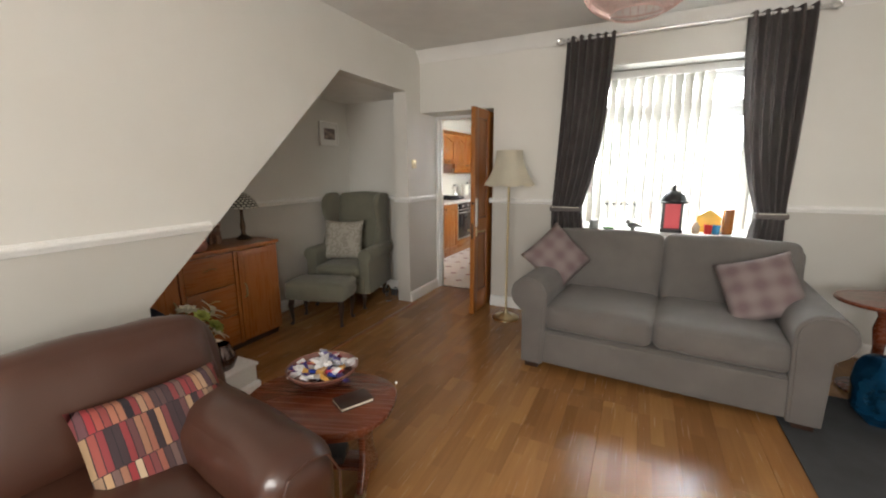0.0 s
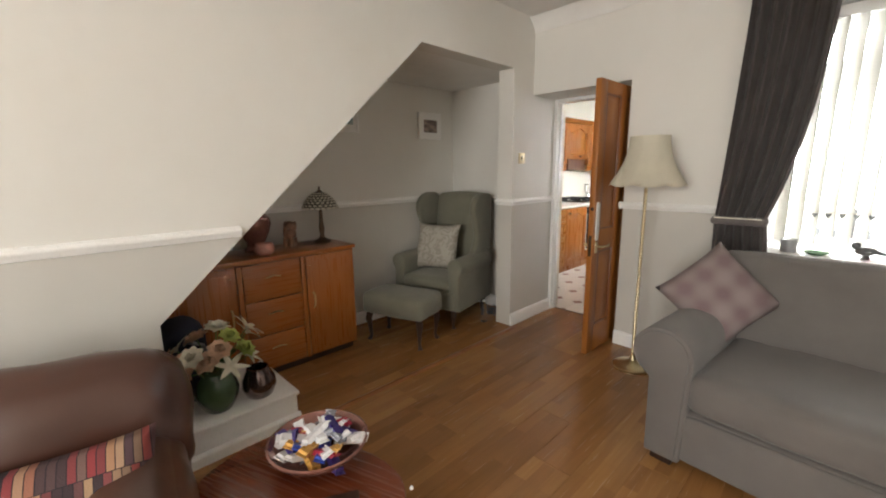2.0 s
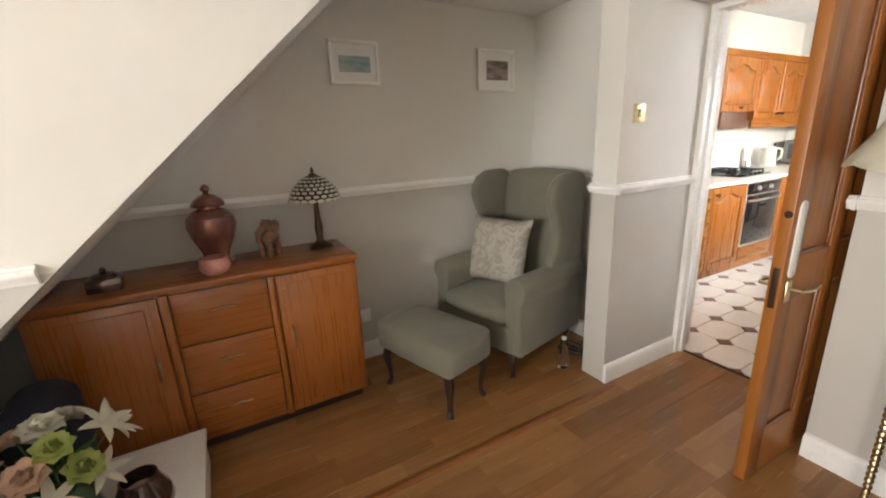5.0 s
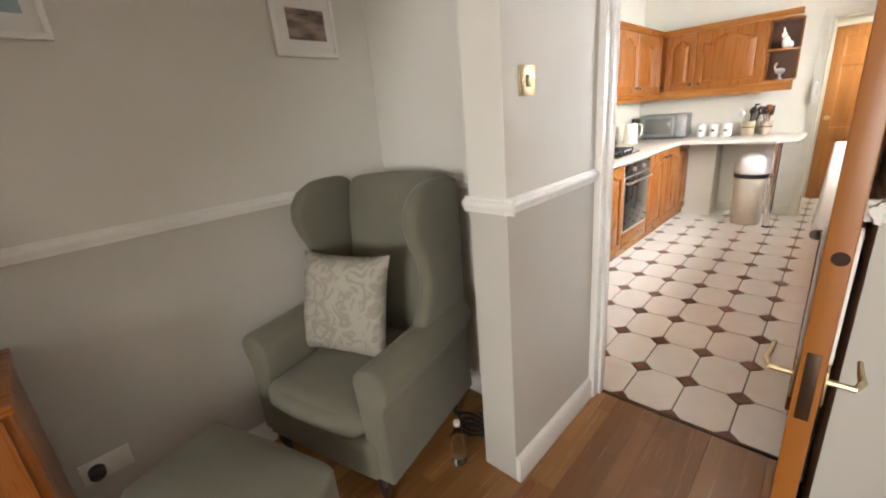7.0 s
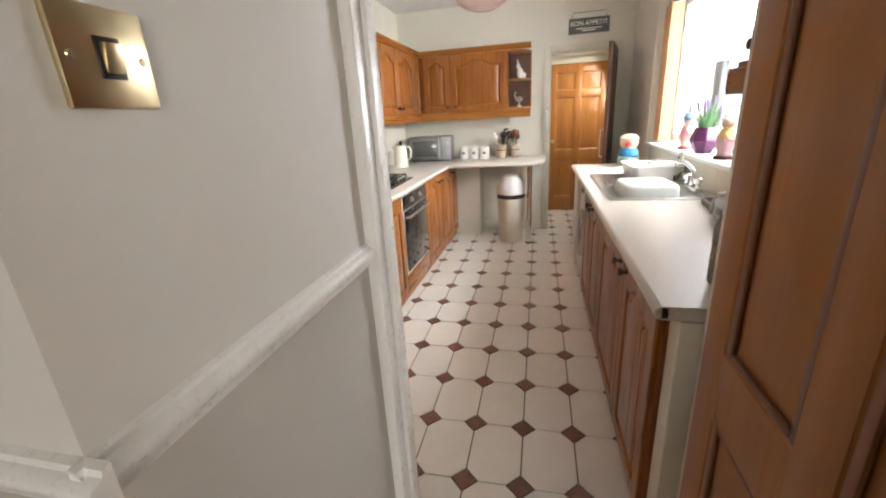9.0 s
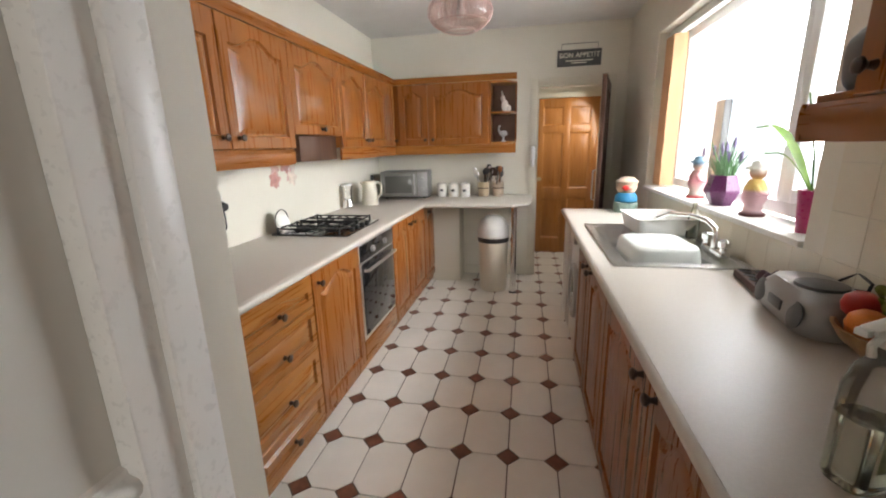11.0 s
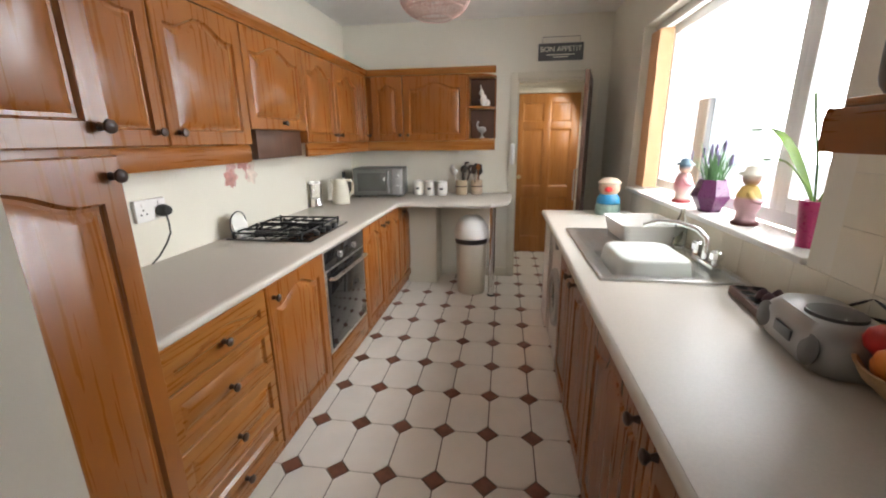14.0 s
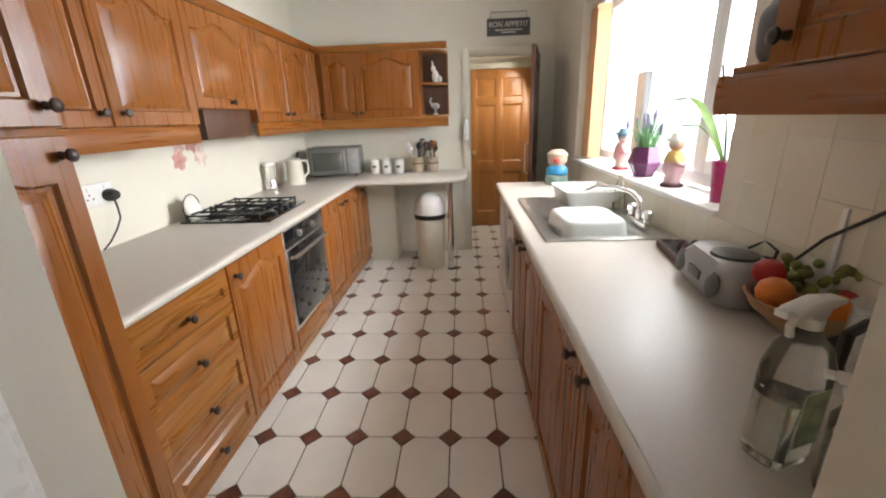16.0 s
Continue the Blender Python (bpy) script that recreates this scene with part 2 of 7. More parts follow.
def floorboard_material():
    m, n, l, b = nodes_of("laminate_board")
    oi = n.new("ShaderNodeObjectInfo")
    v = coords(n, l, (16, 1.1, 16))
    a = noise_tex(n, l, v, 1.0, 6, 0.62, 1.2)
    c = noise_tex(n, l, coords(n, l, (120, 4, 120)), 1.0, 3)
    sep, swap = n.new("ShaderNodeSeparateXYZ"), n.new("ShaderNodeCombineXYZ")
    l.new(coords(n, l, (1, 1, 1)), sep.inputs[0])
    tc, own = n.new("ShaderNodeTexCoord"), n.new("ShaderNodeSeparateXYZ")
    l.new(tc.outputs["Object"], own.inputs[0])
    l.new(sep.outputs["Y"], swap.inputs["X"])
    l.new(own.outputs["X"], swap.inputs["Y"])
    w = n.new("ShaderNodeTexBrick")
    w.offset, w.offset_frequency = 0.37, 2
    for key, value in (("Scale", 1.0), ("Mortar Size", 0.0), ("Brick Width", 0.43), ("Row Height", 0.0644)):
        w.inputs[key].default_value = value
    w.inputs["Color1"].default_value, w.inputs["Color2"].default_value = (0, 0, 0, 1), (1, 1, 1, 1)
    l.new(swap.outputs[0], w.inputs["Vector"])
    tone = ramp(n, l, oi.outputs["Random"], [(0.0, (0.27, 0.124, 0.041)), (0.5, (0.31, 0.148, 0.051)), (1.0, (0.36, 0.182, 0.066))])
    m1, m2, m3 = (n.new("ShaderNodeMix") for _ in range(3))
    for k in (m1, m2, m3):
        k.data_type, k.blend_type = "RGBA", "MULTIPLY"
    m1.inputs["Factor"].default_value, m2.inputs["Factor"].default_value, m3.inputs["Factor"].default_value = 0.28, 0.1, 0.95
    l.new(tone, m1.inputs[6])
    l.new(ramp(n, l, a, [(0.28, (0.55, 0.5, 0.45)), (0.55, (1, 1, 1)), (0.75, (1.25, 1.2, 1.1))]), m1.inputs[7])
    l.new(m1.outputs[2], m2.inputs[6])
    l.new(ramp(n, l, c, [(0.35, (0.6, 0.55, 0.5)), (0.6, (1, 1, 1))]), m2.inputs[7])
    l.new(m2.outputs[2], m3.inputs[6])
    l.new(ramp(n, l, w.outputs["Color"], [(0.0, (0.84, 0.82, 0.8)), (0.5, (1.0, 1.0, 0.99)), (1.0, (1.17, 1.17, 1.14))]), m3.inputs[7])
    l.new(m3.outputs[2], b.inputs["Base Color"])
    l.new(span(n, l, c, 0.2, 0.28), b.inputs["Roughness"])
    bumped(n, l, b, c, 0.06, 0.002)
    return m


BOARD = floorboard_material()


def blocks_print(name, scale, stops, rowh=0.42, mort=0.004):
    m, n, l, b = nodes_of(name)
    v = coords(n, l, (1, 1, 1), False)
    br = n.new("ShaderNodeTexBrick")
    br.offset, br.squash = 0.37, 1.0
    br.inputs["Scale"].default_value, br.inputs["Mortar Size"].default_value = scale, mort
    br.inputs["Brick Width"].default_value, br.inputs["Row Height"].default_value = 0.062, rowh
    br.inputs["Color1"].default_value, br.inputs["Color2"].default_value, br.inputs["Mortar"].default_value = (0, 0, 0, 1), (1, 1, 1, 1), (0, 0, 0, 1)
    l.new(v, br.inputs["Vector"])
    r = ramp(n, l, br.outputs["Color"], stops)
    l.new(r, b.inputs["Base Color"])
    b.inputs["Roughness"].default_value = 0.9
    bumped(n, l, b, noise_tex(n, l, v, 250, 2), 0.2)
    return m


BOOKS = blocks_print("book_spine_print", 3.2, [(0.0, (0.02, 0.015, 0.02)), (0.2, (0.09, 0.05, 0.05)), (0.38, (0.3, 0.03, 0.035)), (0.52, (0.4, 0.26, 0.14)), (0.64, (0.09, 0.05, 0.06)), (0.78, (0.26, 0.05, 0.045)), (0.92, (0.3, 0.15, 0.09)), (1.0, (0.6, 0.5, 0.34))])


def plaid(name, a, c, k):
    m, n, l, b = nodes_of(name)
    v = coords(n, l, (1, 1, 1), False)
    w1, w2 = n.new("ShaderNodeTexWave"), n.new("ShaderNodeTexWave")
    w1.bands_direction, w2.bands_direction = "X", "Y"
    mix = n.new("ShaderNodeMix")
    mix.data_type = "FLOAT"
    mix.inputs["Factor"].default_value = 0.5
    for w, i in ((w1, 2), (w2, 3)):
        w.inputs["Scale"].default_value, w.inputs["Distortion"].default_value = k, 0.6
        l.new(v, w.inputs["Vector"])
        l.new(w.outputs["Fac"], mix.inputs[i])
    l.new(ramp(n, l, mix.outputs[0], [(0.1, a), (0.5, c), (0.9, (0.23, 0.185, 0.177))]), b.inputs["Base Color"])
    b.inputs["Roughness"].default_value = 0.9
    bumped(n, l, b, noise_tex(n, l, v, 260, 2), 0.25)
    return m


PLAID = plaid("pink_grey_plaid", (0.16, 0.11, 0.11), (0.2, 0.15, 0.145), 2.6)


def damask():
    m, n, l, b = nodes_of("beige_damask")
    v = coords(n, l, (1, 1, 1), False)
    f = noise_tex(n, l, v, 13, 2, 0.4, 2.5)
    l.new(ramp(n, l, f, [(0.46, (0.3, 0.275, 0.225)), (0.52, (0.38, 0.35, 0.295))]), b.inputs["Base Color"])
    l.new(span(n, l, f, 0.9, 0.55), b.inputs["Roughness"])
    bumped(n, l, b, noise_tex(n, l, v, 260, 2), 0.25)
    return m


DAMASK = damask()


LEADING = plain("dark_leading", (0.022, 0.018, 0.014), 0.45, 0.4, var=0.2, bump=0.0)
MILKGLASS = plain("milky_glass", (0.68, 0.64, 0.53), 0.2, var=0.1, scale=30, bump=0.0, coat=0.3)


def glow(name, col, strength):
    m, n, l, b = nodes_of(name)
    b.inputs["Base Color"].default_value = (*col, 1)
    b.inputs["Emission Color"].default_value, b.inputs["Emission Strength"].default_value = (*col, 1), strength
    return m


# unlit red lantern glass; weak emission imitates window light coming through it
BACKLITRED = glow("red_backlit_glass", (0.6, 0.07, 0.08), 0.2)
SKYGLOW = glow("overcast_distance", (0.95, 0.97, 1.0), 1.0)


# ---- mesh helpers ----
def box(bm, x0, y0, z0, x1, y1, z1, bev=0.0, seg=2):
    vs = [bm.verts.new((x, y, z)) for x in (x0, x1) for y in (y0, y1) for z in (z0, z1)]
    fs = [bm.faces.new([vs[i] for i in q]) for q in ((0, 1, 3, 2), (4, 6, 7, 5), (0, 4, 5, 1), (2, 3, 7, 6), (0, 2, 6, 4), (1, 5, 7, 3))]
    bmesh.ops.recalc_face_normals(bm, faces=fs)
    if bev:
        es = list({e for f in fs for e in f.edges})
        bmesh.ops.bevel(bm, geom=es, offset=bev, segments=seg, profile=0.5, affect="EDGES", clamp_overlap=True)
    return vs


def boxm(*a, **k):
    bm = bmesh.new()
    box(bm, *a, **k)
    return bm


def lathe(bm, prof, n=24, c=(0, 0, 0), squash=1.0):
    rings = []
    for r, z in prof:
        rings.append([bm.verts.new((c[0] + max(r, 1e-4) * math.cos(2 * math.pi * i / n), c[1] + squash * max(r, 1e-4) * math.sin(2 * math.pi * i / n), c[2] + z)) for i in range(n)])
    fs = []
    for k in range(len(rings) - 1):
        for i in range(n):
            f = bm.faces.new((rings[k][i], rings[k][(i + 1) % n], rings[k + 1][(i + 1) % n], rings[k + 1][i]))
            fs.append(f)
    fs.append(bm.faces.new(rings[0][::-1]))
    fs.append(bm.faces.new(rings[-1]))
    return fs


def lathem(prof, n=24, c=(0, 0, 0), squash=1.0):
    bm = bmesh.new()
    lathe(bm, prof, n, c, squash)
    return bm


def tube(bm, pts, r, n=8):
    pts = [Vector(p) for p in pts]
    rs = r if isinstance(r, (list, tuple)) else [r] * len(pts)
    rings, up = [], None
    for i, p in enumerate(pts):
        d = (pts[min(i + 1, len(pts) - 1)] - pts[max(i - 1, 0)]).normalized()
        if up is None:
            up = d.orthogonal().normalized()
        up = (up - d * up.dot(d)).normalized()
        s = d.cross(up)
        rings.append([bm.verts.new(p + rs[i] * (math.cos(2 * math.pi * k / n) * up + math.sin(2 * math.pi * k / n) * s)) for k in range(n)])
    for a, c in zip(rings, rings[1:]):
        for k in range(n):
            bm.faces.new((a[k], a[(k + 1) % n], c[(k + 1) % n], c[k]))
    bm.faces.new(rings[0][::-1])
    bm.faces.new(rings[-1])


def tubem(pts, r, n=8):
    bm = bmesh.new()
    tube(bm, pts, r, n)
    return bm


def prism(bm, poly, a0, a1, axis, bev=0.0):
    """A polygon in the plane across the axis, drawn out from a0 to a1."""
    put = {"x": lambda p, a: (a, p[0], p[1]), "y": lambda p, a: (p[0], a, p[1]), "z": lambda p, a: (p[0], p[1], a)}[axis]
    lo, hi = [bm.verts.new(put(p, a0)) for p in poly], [bm.verts.new(put(p, a1)) for p in poly]
    k = len(poly)
    fs = [bm.faces.new(lo), bm.faces.new(hi[::-1])] + [bm.faces.new((lo[i], hi[i], hi[(i + 1) % k], lo[(i + 1) % k])) for i in range(k)]
    bmesh.ops.recalc_face_normals(bm, faces=fs)
    if bev:
        bmesh.ops.bevel(bm, geom=list({e for f in fs for e in f.edges}), offset=bev, segments=2, profile=0.5, affect="EDGES", clamp_overlap=True)


def prismm(poly, a0, a1, axis, bev=0.0):
    bm = bmesh.new()
    prism(bm, poly, a0, a1, axis, bev)
    return bm


def ball(bm, c, rx, ry=None, rz=None, seg=14):
    ry, rz = ry or rx, rz or rx
    got = bmesh.ops.create_uvsphere(bm, u_segments=seg, v_segments=max(6, seg * 2 // 3), radius=1)
    for v in got["verts"]:
        v.co = Vector((c[0] + v.co.x * rx, c[1] + v.co.y * ry, c[2] + v.co.z * rz))


def ballm(c, rx, ry=None, rz=None, seg=14):
    bm = bmesh.new()
    ball(bm, c, rx, ry, rz, seg)
    return bm


def pillow(w, h, t, n=14, seed=1):
    """A stuffed cushion in the x-y plane, its corners pulled out to points."""
    bm = bmesh.new()
    top, bot = {}, {}
    for i in range(n + 1):
        for j in range(n + 1):
            u, v = 2 * i / n - 1, 2 * j / n - 1
            k = ((1 - u ** 4) * (1 - v ** 4)) ** 0.55
            pinch = 1 - 0.07 * (1 - abs(u) ** 3) * abs(v) ** 6, 1 - 0.07 * (1 - abs(v) ** 3) * abs(u) ** 6
            x, y = u * w / 2 * pinch[1], v * h / 2 * pinch[0]
            d = 0.012 * noise.noise(Vector((u * 2.3 + seed, v * 2.3, seed)))
            top[i, j] = bm.verts.new((x, y, k * (t / 2 + d)))
            edge = i in (0, n) or j in (0, n)
            bot[i, j] = top[i, j] if edge else bm.verts.new((x, y, -k * (t / 2 + d)))
    for i in range(n):
        for j in range(n):
            bm.faces.new((top[i, j], top[i + 1, j], top[i + 1, j + 1], top[i, j + 1]))
            q = [bot[i, j], bot[i, j + 1], bot[i + 1, j + 1], bot[i + 1, j]]
            if len(set(q)) == 4:
                try:
                    bm.faces.new(q)
                except ValueError:
                    pass
    return bm


def soft_box(x0, y0, z0, x1, y1, z1, r, puff=0.0, cuts=5, seed=0.0, wrinkle=0.004):
    """An upholstered block: rounded edges, bulging faces and slight creases."""
    bm = bmesh.new()
    n = cuts + 1
    got = bmesh.ops.create_cube(bm, size=2)
    bmesh.ops.subdivide_edges(bm, edges=bm.edges[:], cuts=cuts * 2, use_grid_fill=True)
    h = Vector(((x1 - x0) / 2, (y1 - y0) / 2, (z1 - z0) / 2))
    c = Vector(((x1 + x0) / 2, (y1 + y0) / 2, (z1 + z0) / 2))
    for v in bm.verts:
        q = v.co.copy()
        s = []
        for a in range(3):
            k = q[a]
            # gather more points near the edges
            s.append(math.copysign(1 - (1 - abs(k)) ** 1.6, k) if abs(k) < 1 else k)
        p = Vector([s[a] * h[a] for a in range(3)])
        inner = Vector([max(-(h[a] - r), min(h[a] - r, p[a])) for a in range(3)])
        d = p - inner
        if d.length > 1e-6:
            p = inner + d.normalized() * min(d.length, r) if d.length > r else p
        bulge = [math.cos(s[(a + 1) % 3] * 1.5) * math.cos(s[(a + 2) % 3] * 1.5) for a in range(3)]
        for a in range(3):
            if abs(s[a]) > 0.98:
                p[a] += math.copysign(puff * max(0, bulge[a]), s[a])
        p += wrinkle * noise.noise_vector((p + Vector((seed, seed, seed))) * 7)
        v.co = c + p
    return bm


def moved(bm, m):
    bm.transform(m)
    return bm


def finish(name, bm, material, smooth=True, angle=35):
    me = bpy.data.meshes.new(name)
    bmesh.ops.recalc_face_normals(bm, faces=bm.faces[:])
    bm.to_mesh(me)
    bm.free()
    me.materials.append(material)
    if smooth:
        me.polygons.foreach_set("use_smooth", [True] * len(me.polygons))
        me.set_sharp_from_angle(angle=radians(angle))
    return me


def part(name, bm, material, parent, label="", angle=35):
    ob = new(name, finish(name, bm, material, True, angle))
    ob.parent = parent
    return tagged(ob, label)


def thing(name, label, category, at=(0, 0, 0), rz=0.0, group="", kind=""):
    ob = new(name)
    ob.empty_display_size = 0.1
    ob.matrix_basis = pose(*at, 0, 0, rz)
    return tagged(ob, label, category, group, kind)


def solo(name, bm, material, label, category, at=(0, 0, 0), rz=0.0, group="", kind="", angle=35):
    ob = new(name, finish(name, bm, material, True, angle))
    ob.matrix_basis = pose(*at, 0, 0, rz)
    return tagged(ob, label, category, group, kind)


def setting(name, bm, material, label, category="", angle=30):
    return solo(name, bm, material, label, category or name.split("_")[0], kind="structure", angle=angle)

# ---- structure ----
WX, AX, BY, KY, FY = -1.628, -2.655, 4.06, 4.60, 8.62   # living wall, alcove back, back wall faces, kitchen far wall
LX, RX, CL, KC = -2.87, -0.28, 2.60, 2.55              # kitchen side walls, ceilings
EX, SY, TH = 2.35, -2.2, 0.15                                    # living room's other walls

floor = setting("floor", boxm(-2.8, SY - 0.1, -0.12, EX + 0.1, 4.487, -0.012), GROUT, "brown laminate boards with a dark underlay in the joints", "floor")
kfloor = setting("floor_kitchen", boxm(LX - 0.1, 4.49, -0.12, 0.0, 9.9, -0.006), GROUT, "cream octagon tile floor with small brown insets", "floor")

wl_bm = prismm([(SY, 0), (1.22, 0), (1.22, 0.73), (2.78, 2.175), (3.772, 2.175), (3.772, 0), (KY, 0), (KY, CL), (SY, CL)], WX - TH, WX, "x")
setting("wall_left", wl_bm, PAINT, "cream and grey painted wall with a sloping understairs opening", "wall")
setting("wall_alcove_back", boxm(AX - 0.15, 0.7, 0, AX, 4.3, CL), PAINT, "cream and grey painted alcove wall", "wall")
setting("wall_alcove_end", boxm(AX, 4.12, 0, WX - TH, 4.3, CL), PAINT, "cream and grey painted alcove end wall", "wall")
setting("wall_alcove_near", boxm(AX, 0.7, 0, WX - TH, 0.85, CL), PAINT, "painted closing wall under the stairs", "wall")
setting("ceiling_alcove", prismm([(0.85, 0.3877), (2.78, 2.175), (4.12, 2.175), (4.12, 2.3), (2.74, 2.3), (0.85, 0.55)], AX, WX - TH, "x"), CEIL, "white sloping stair soffit over the alcove", "ceiling")

DX0, DX1, DZ = WX, -0.81, 2.0
WX0, WX1, WZ0, WZ1 = 0.02, 1.42, 0.84, 2.27
bw = bmesh.new()
box(bw, DX0, BY, DZ, DX1, KY, CL)
box(bw, DX1, BY, 0, WX0, KY, CL)
box(bw, WX0, BY, 0, WX1, KY, WZ0)
box(bw, WX0, BY, WZ1, WX1, KY, CL)
box(bw, WX1, BY, 0, EX + 0.15, KY, CL)
setting("wall_back", bw, PAINT, "thick cream and grey painted wall with doorway and window", "wall")
setting("wall_right", boxm(EX, SY, 0, EX + 0.15, BY, CL), PAINT, "cream and grey painted wall", "wall")
# front wall is out of view; its opening is added for the lamp
fw = bmesh.new()
box(fw, WX - TH, SY - 0.25, 0, -0.1, SY, CL)
box(fw, 1.6, SY - 0.25, 0, EX + 0.15, SY, CL)
box(fw, -0.1, SY - 0.25, 0, 1.6, SY, 0.85)
box(fw, -0.1, SY - 0.25, 2.2, 1.6, SY, CL)
setting("wall_front", fw, PAINT, "painted front wall with an assumed window opening", "wall")
setting("ceiling", boxm(WX - TH, SY - 0.25, CL, EX + 0.15, KY, CL + 0.12), CEIL, "plain white painted ceiling", "ceiling")
cove = [(BY - 0.09, CL - 0.004), (BY - 0.06, CL - 0.03), (BY - 0.02, CL - 0.075), (BY - 0.004, CL - 0.11), (BY + 0.0, CL - 0.11), (BY, CL - 0.004)]
setting("trim_coving", prismm(cove, WX, EX, "x"), CEIL, "curved white plaster coving", "trim", 60)

# kitchen shell
kw = bmesh.new()
box(kw, LX - 0.15, KY, 0, LX, 9.8, KC)
wkl = setting("wall_kitchen_left", kw, KPAINT, "smooth pale cream kitchen wall above the worktop", "wall")
KW0, KW1, KZ0, KZ1 = 5.72, 7.70, 1.06, 2.20
for nm, y0, z0, y1, z1 in (("pier", KW1, 0, 9.8, KC), ("apron", KW0, 0, KW1, KZ0), ("head", KW0, KZ1, KW1, KC)):
    setting("wall_kitchen_" + nm, boxm(RX, y0, z0, 0.02, y1, z1), KPAINT, "pale cream kitchen wall round the wide window", "wall")
wkr = setting("wall_kitchen_right", boxm(RX, KY, 0, 0.02, KW0, KC), KPAINT, "pale cream kitchen wall with a wide window", "wall")
FD0, FD1, FDZ = -1.13, -0.44, 2.0
kf = bmesh.new()
box(kf, LX, FY, 0, FD0, FY + 0.12, KC)
box(kf, FD1, FY, 0, RX, FY + 0.12, KC)
box(kf, FD0, FY, FDZ, FD1, FY + 0.12, KC)
setting("wall_kitchen_far", kf, KPAINT, "pale cream kitchen wall with a doorway", "wall")
kn = bmesh.new()
box(kn, LX, KY - 0.12, 0, WX - TH, KY, KC)
setting("wall_kitchen_near", kn, KPAINT, "pale cream kitchen wall beside the doorway", "wall")
kl = bmesh.new()
box(kl, LX, 9.68, 0, RX, 9.8, KC)
box(kl, FD0 - 0.22, FY + 0.12, 0, FD0 - 0.1, 9.68, KC)
setting("wall_lobby", kl, KPAINT, "pale cream lobby wall around a pine door", "wall")
setting("ceiling_kitchen", boxm(LX - 0.1, KY, KC, 0.02, 9.8, KC + 0.1), CEIL, "plain white painted kitchen ceiling", "ceiling")

# boxing under the far counter
setting("trim_boxing", boxm(-2.2, 8.3, 0, -1.9, FY, 0.86, bev=0.004), KPAINT, "cream boxed-in pipe casing under the counter", "trim")

# rails, skirtings and frames
DADO = [(0, 0), (0.011, 0.003), (0.013, 0.014), (0.021, 0.023), (0.024, 0.032), (0.021, 0.04), (0.01, 0.044), (0.008, 0.05), (0, 0.053)]
SKIRT = [(0, 0), (0.02, 0), (0.02, 0.085), (0.014, 0.1), (0.006, 0.108), (0, 0.11)]


def rail_y(name, prof, x, sgn, y0, y1, z, label):
    setting(name, prismm([(x + sgn * u, z + v) for u, v in prof], y0, y1, "y"), GLOSS, label, "trim", 50)


def rail_x(name, prof, y, sgn, x0, x1, z, label):
    setting(name, prismm([(y + sgn * u, z + v) for u, v in prof], x0, x1, "x"), GLOSS, label, "trim", 50)


RAIL, SKT = "moulded white dado rail on the wall", "white painted skirting board on the wall"
rail_y("trim_dado_left", DADO, WX, 1, SY, 1.588, 1.077, RAIL)
rail_y("trim_dado_nib", DADO, WX, 1, 3.757, 4.41, 1.077, RAIL)
rail_x("trim_dado_nib_end", DADO, 3.772, -1, WX - TH - 0.015, WX + 0.03, 1.077, RAIL)
rail_y("trim_dado_alcove", DADO, AX, 1, 1.545, 4.12, 1.077, RAIL)
rail_x("trim_dado_alcove_end", DADO, 4.12, -1, AX + 0.03, WX - TH, 1.077, RAIL)
rail_x("trim_dado_back", DADO, BY, -1, DX1 - 0.03, WX0 - 0.04, 1.077, RAIL)
rail_x("trim_dado_back_right", DADO, BY, -1, WX1 + 0.04, EX, 1.077, RAIL)
rail_y("trim_dado_reveal", DADO, DX1, -1, BY - 0.03, 4.41, 1.077, RAIL)
rail_y("baseboard_left", SKIRT, WX, 1, SY, 1.22, 0, SKT)
rail_y("baseboard_nib", SKIRT, WX, 1, 3.772, 4.41, 0, SKT)
rail_y("baseboard_alcove", SKIRT, AX, 1, 2.6, 4.12, 0, SKT)
rail_x("baseboard_alcove_end", SKIRT, 4.12, -1, AX + 0.02, WX - TH, 0, SKT)
rail_x("baseboard_back", SKIRT, BY, -1, DX1, EX, 0, SKT)
rail_y("baseboard_right", SKIRT, EX, -1, SY, BY - 0.02, 0, SKT)
rail_x("baseboard_front", SKIRT, SY, 1, WX + 0.02, EX - 0.02, 0, SKT)

df = bmesh.new()
for a, c in ((DX0, 1), (DX1, -1)):
    box(df, *sorted((a, a + c * 0.03))[:1], 4.41, 0, sorted((a, a + c * 0.03))[1], 4.515, DZ, bev=0.003)
    box(df, *sorted((a + c * 0.03, a + c * 0.043))[:1], 4.455, 0, sorted((a + c * 0.03, a + c * 0.043))[1], 4.5, DZ - 0.03, bev=0.003)
box(df, DX0 + 0.03, 4.41, DZ - 0.03, DX1 - 0.03, 4.515, DZ, bev=0.003)
setting("trim_door_frame", df, GLOSS, "white gloss painted door lining, scuffed at the edges", "trim")
setting("trim_threshold", boxm(DX0, 4.478, -0.006, DX1, 4.497, 0.006, bev=0.003), BRONZE, "dark metal threshold strip between boards and tiles", "trim")
setting("trim_floor_strip", prismm([(-1.6, 0), (-1.592, 0.006), (-1.575, 0.009), (-1.558, 0.006), (-1.55, 0)], 1.8, 3.8, "y"), OAKY, "wooden cover strip across the alcove floor", "trim")
fa = bmesh.new()
box(fa, FD0 - 0.065, FY - 0.018, 0, FD0, FY, FDZ + 0.065, bev=0.004)
box(fa, FD1, FY - 0.018, 0, FD1 + 0.06, FY, FDZ + 0.065, bev=0.004)
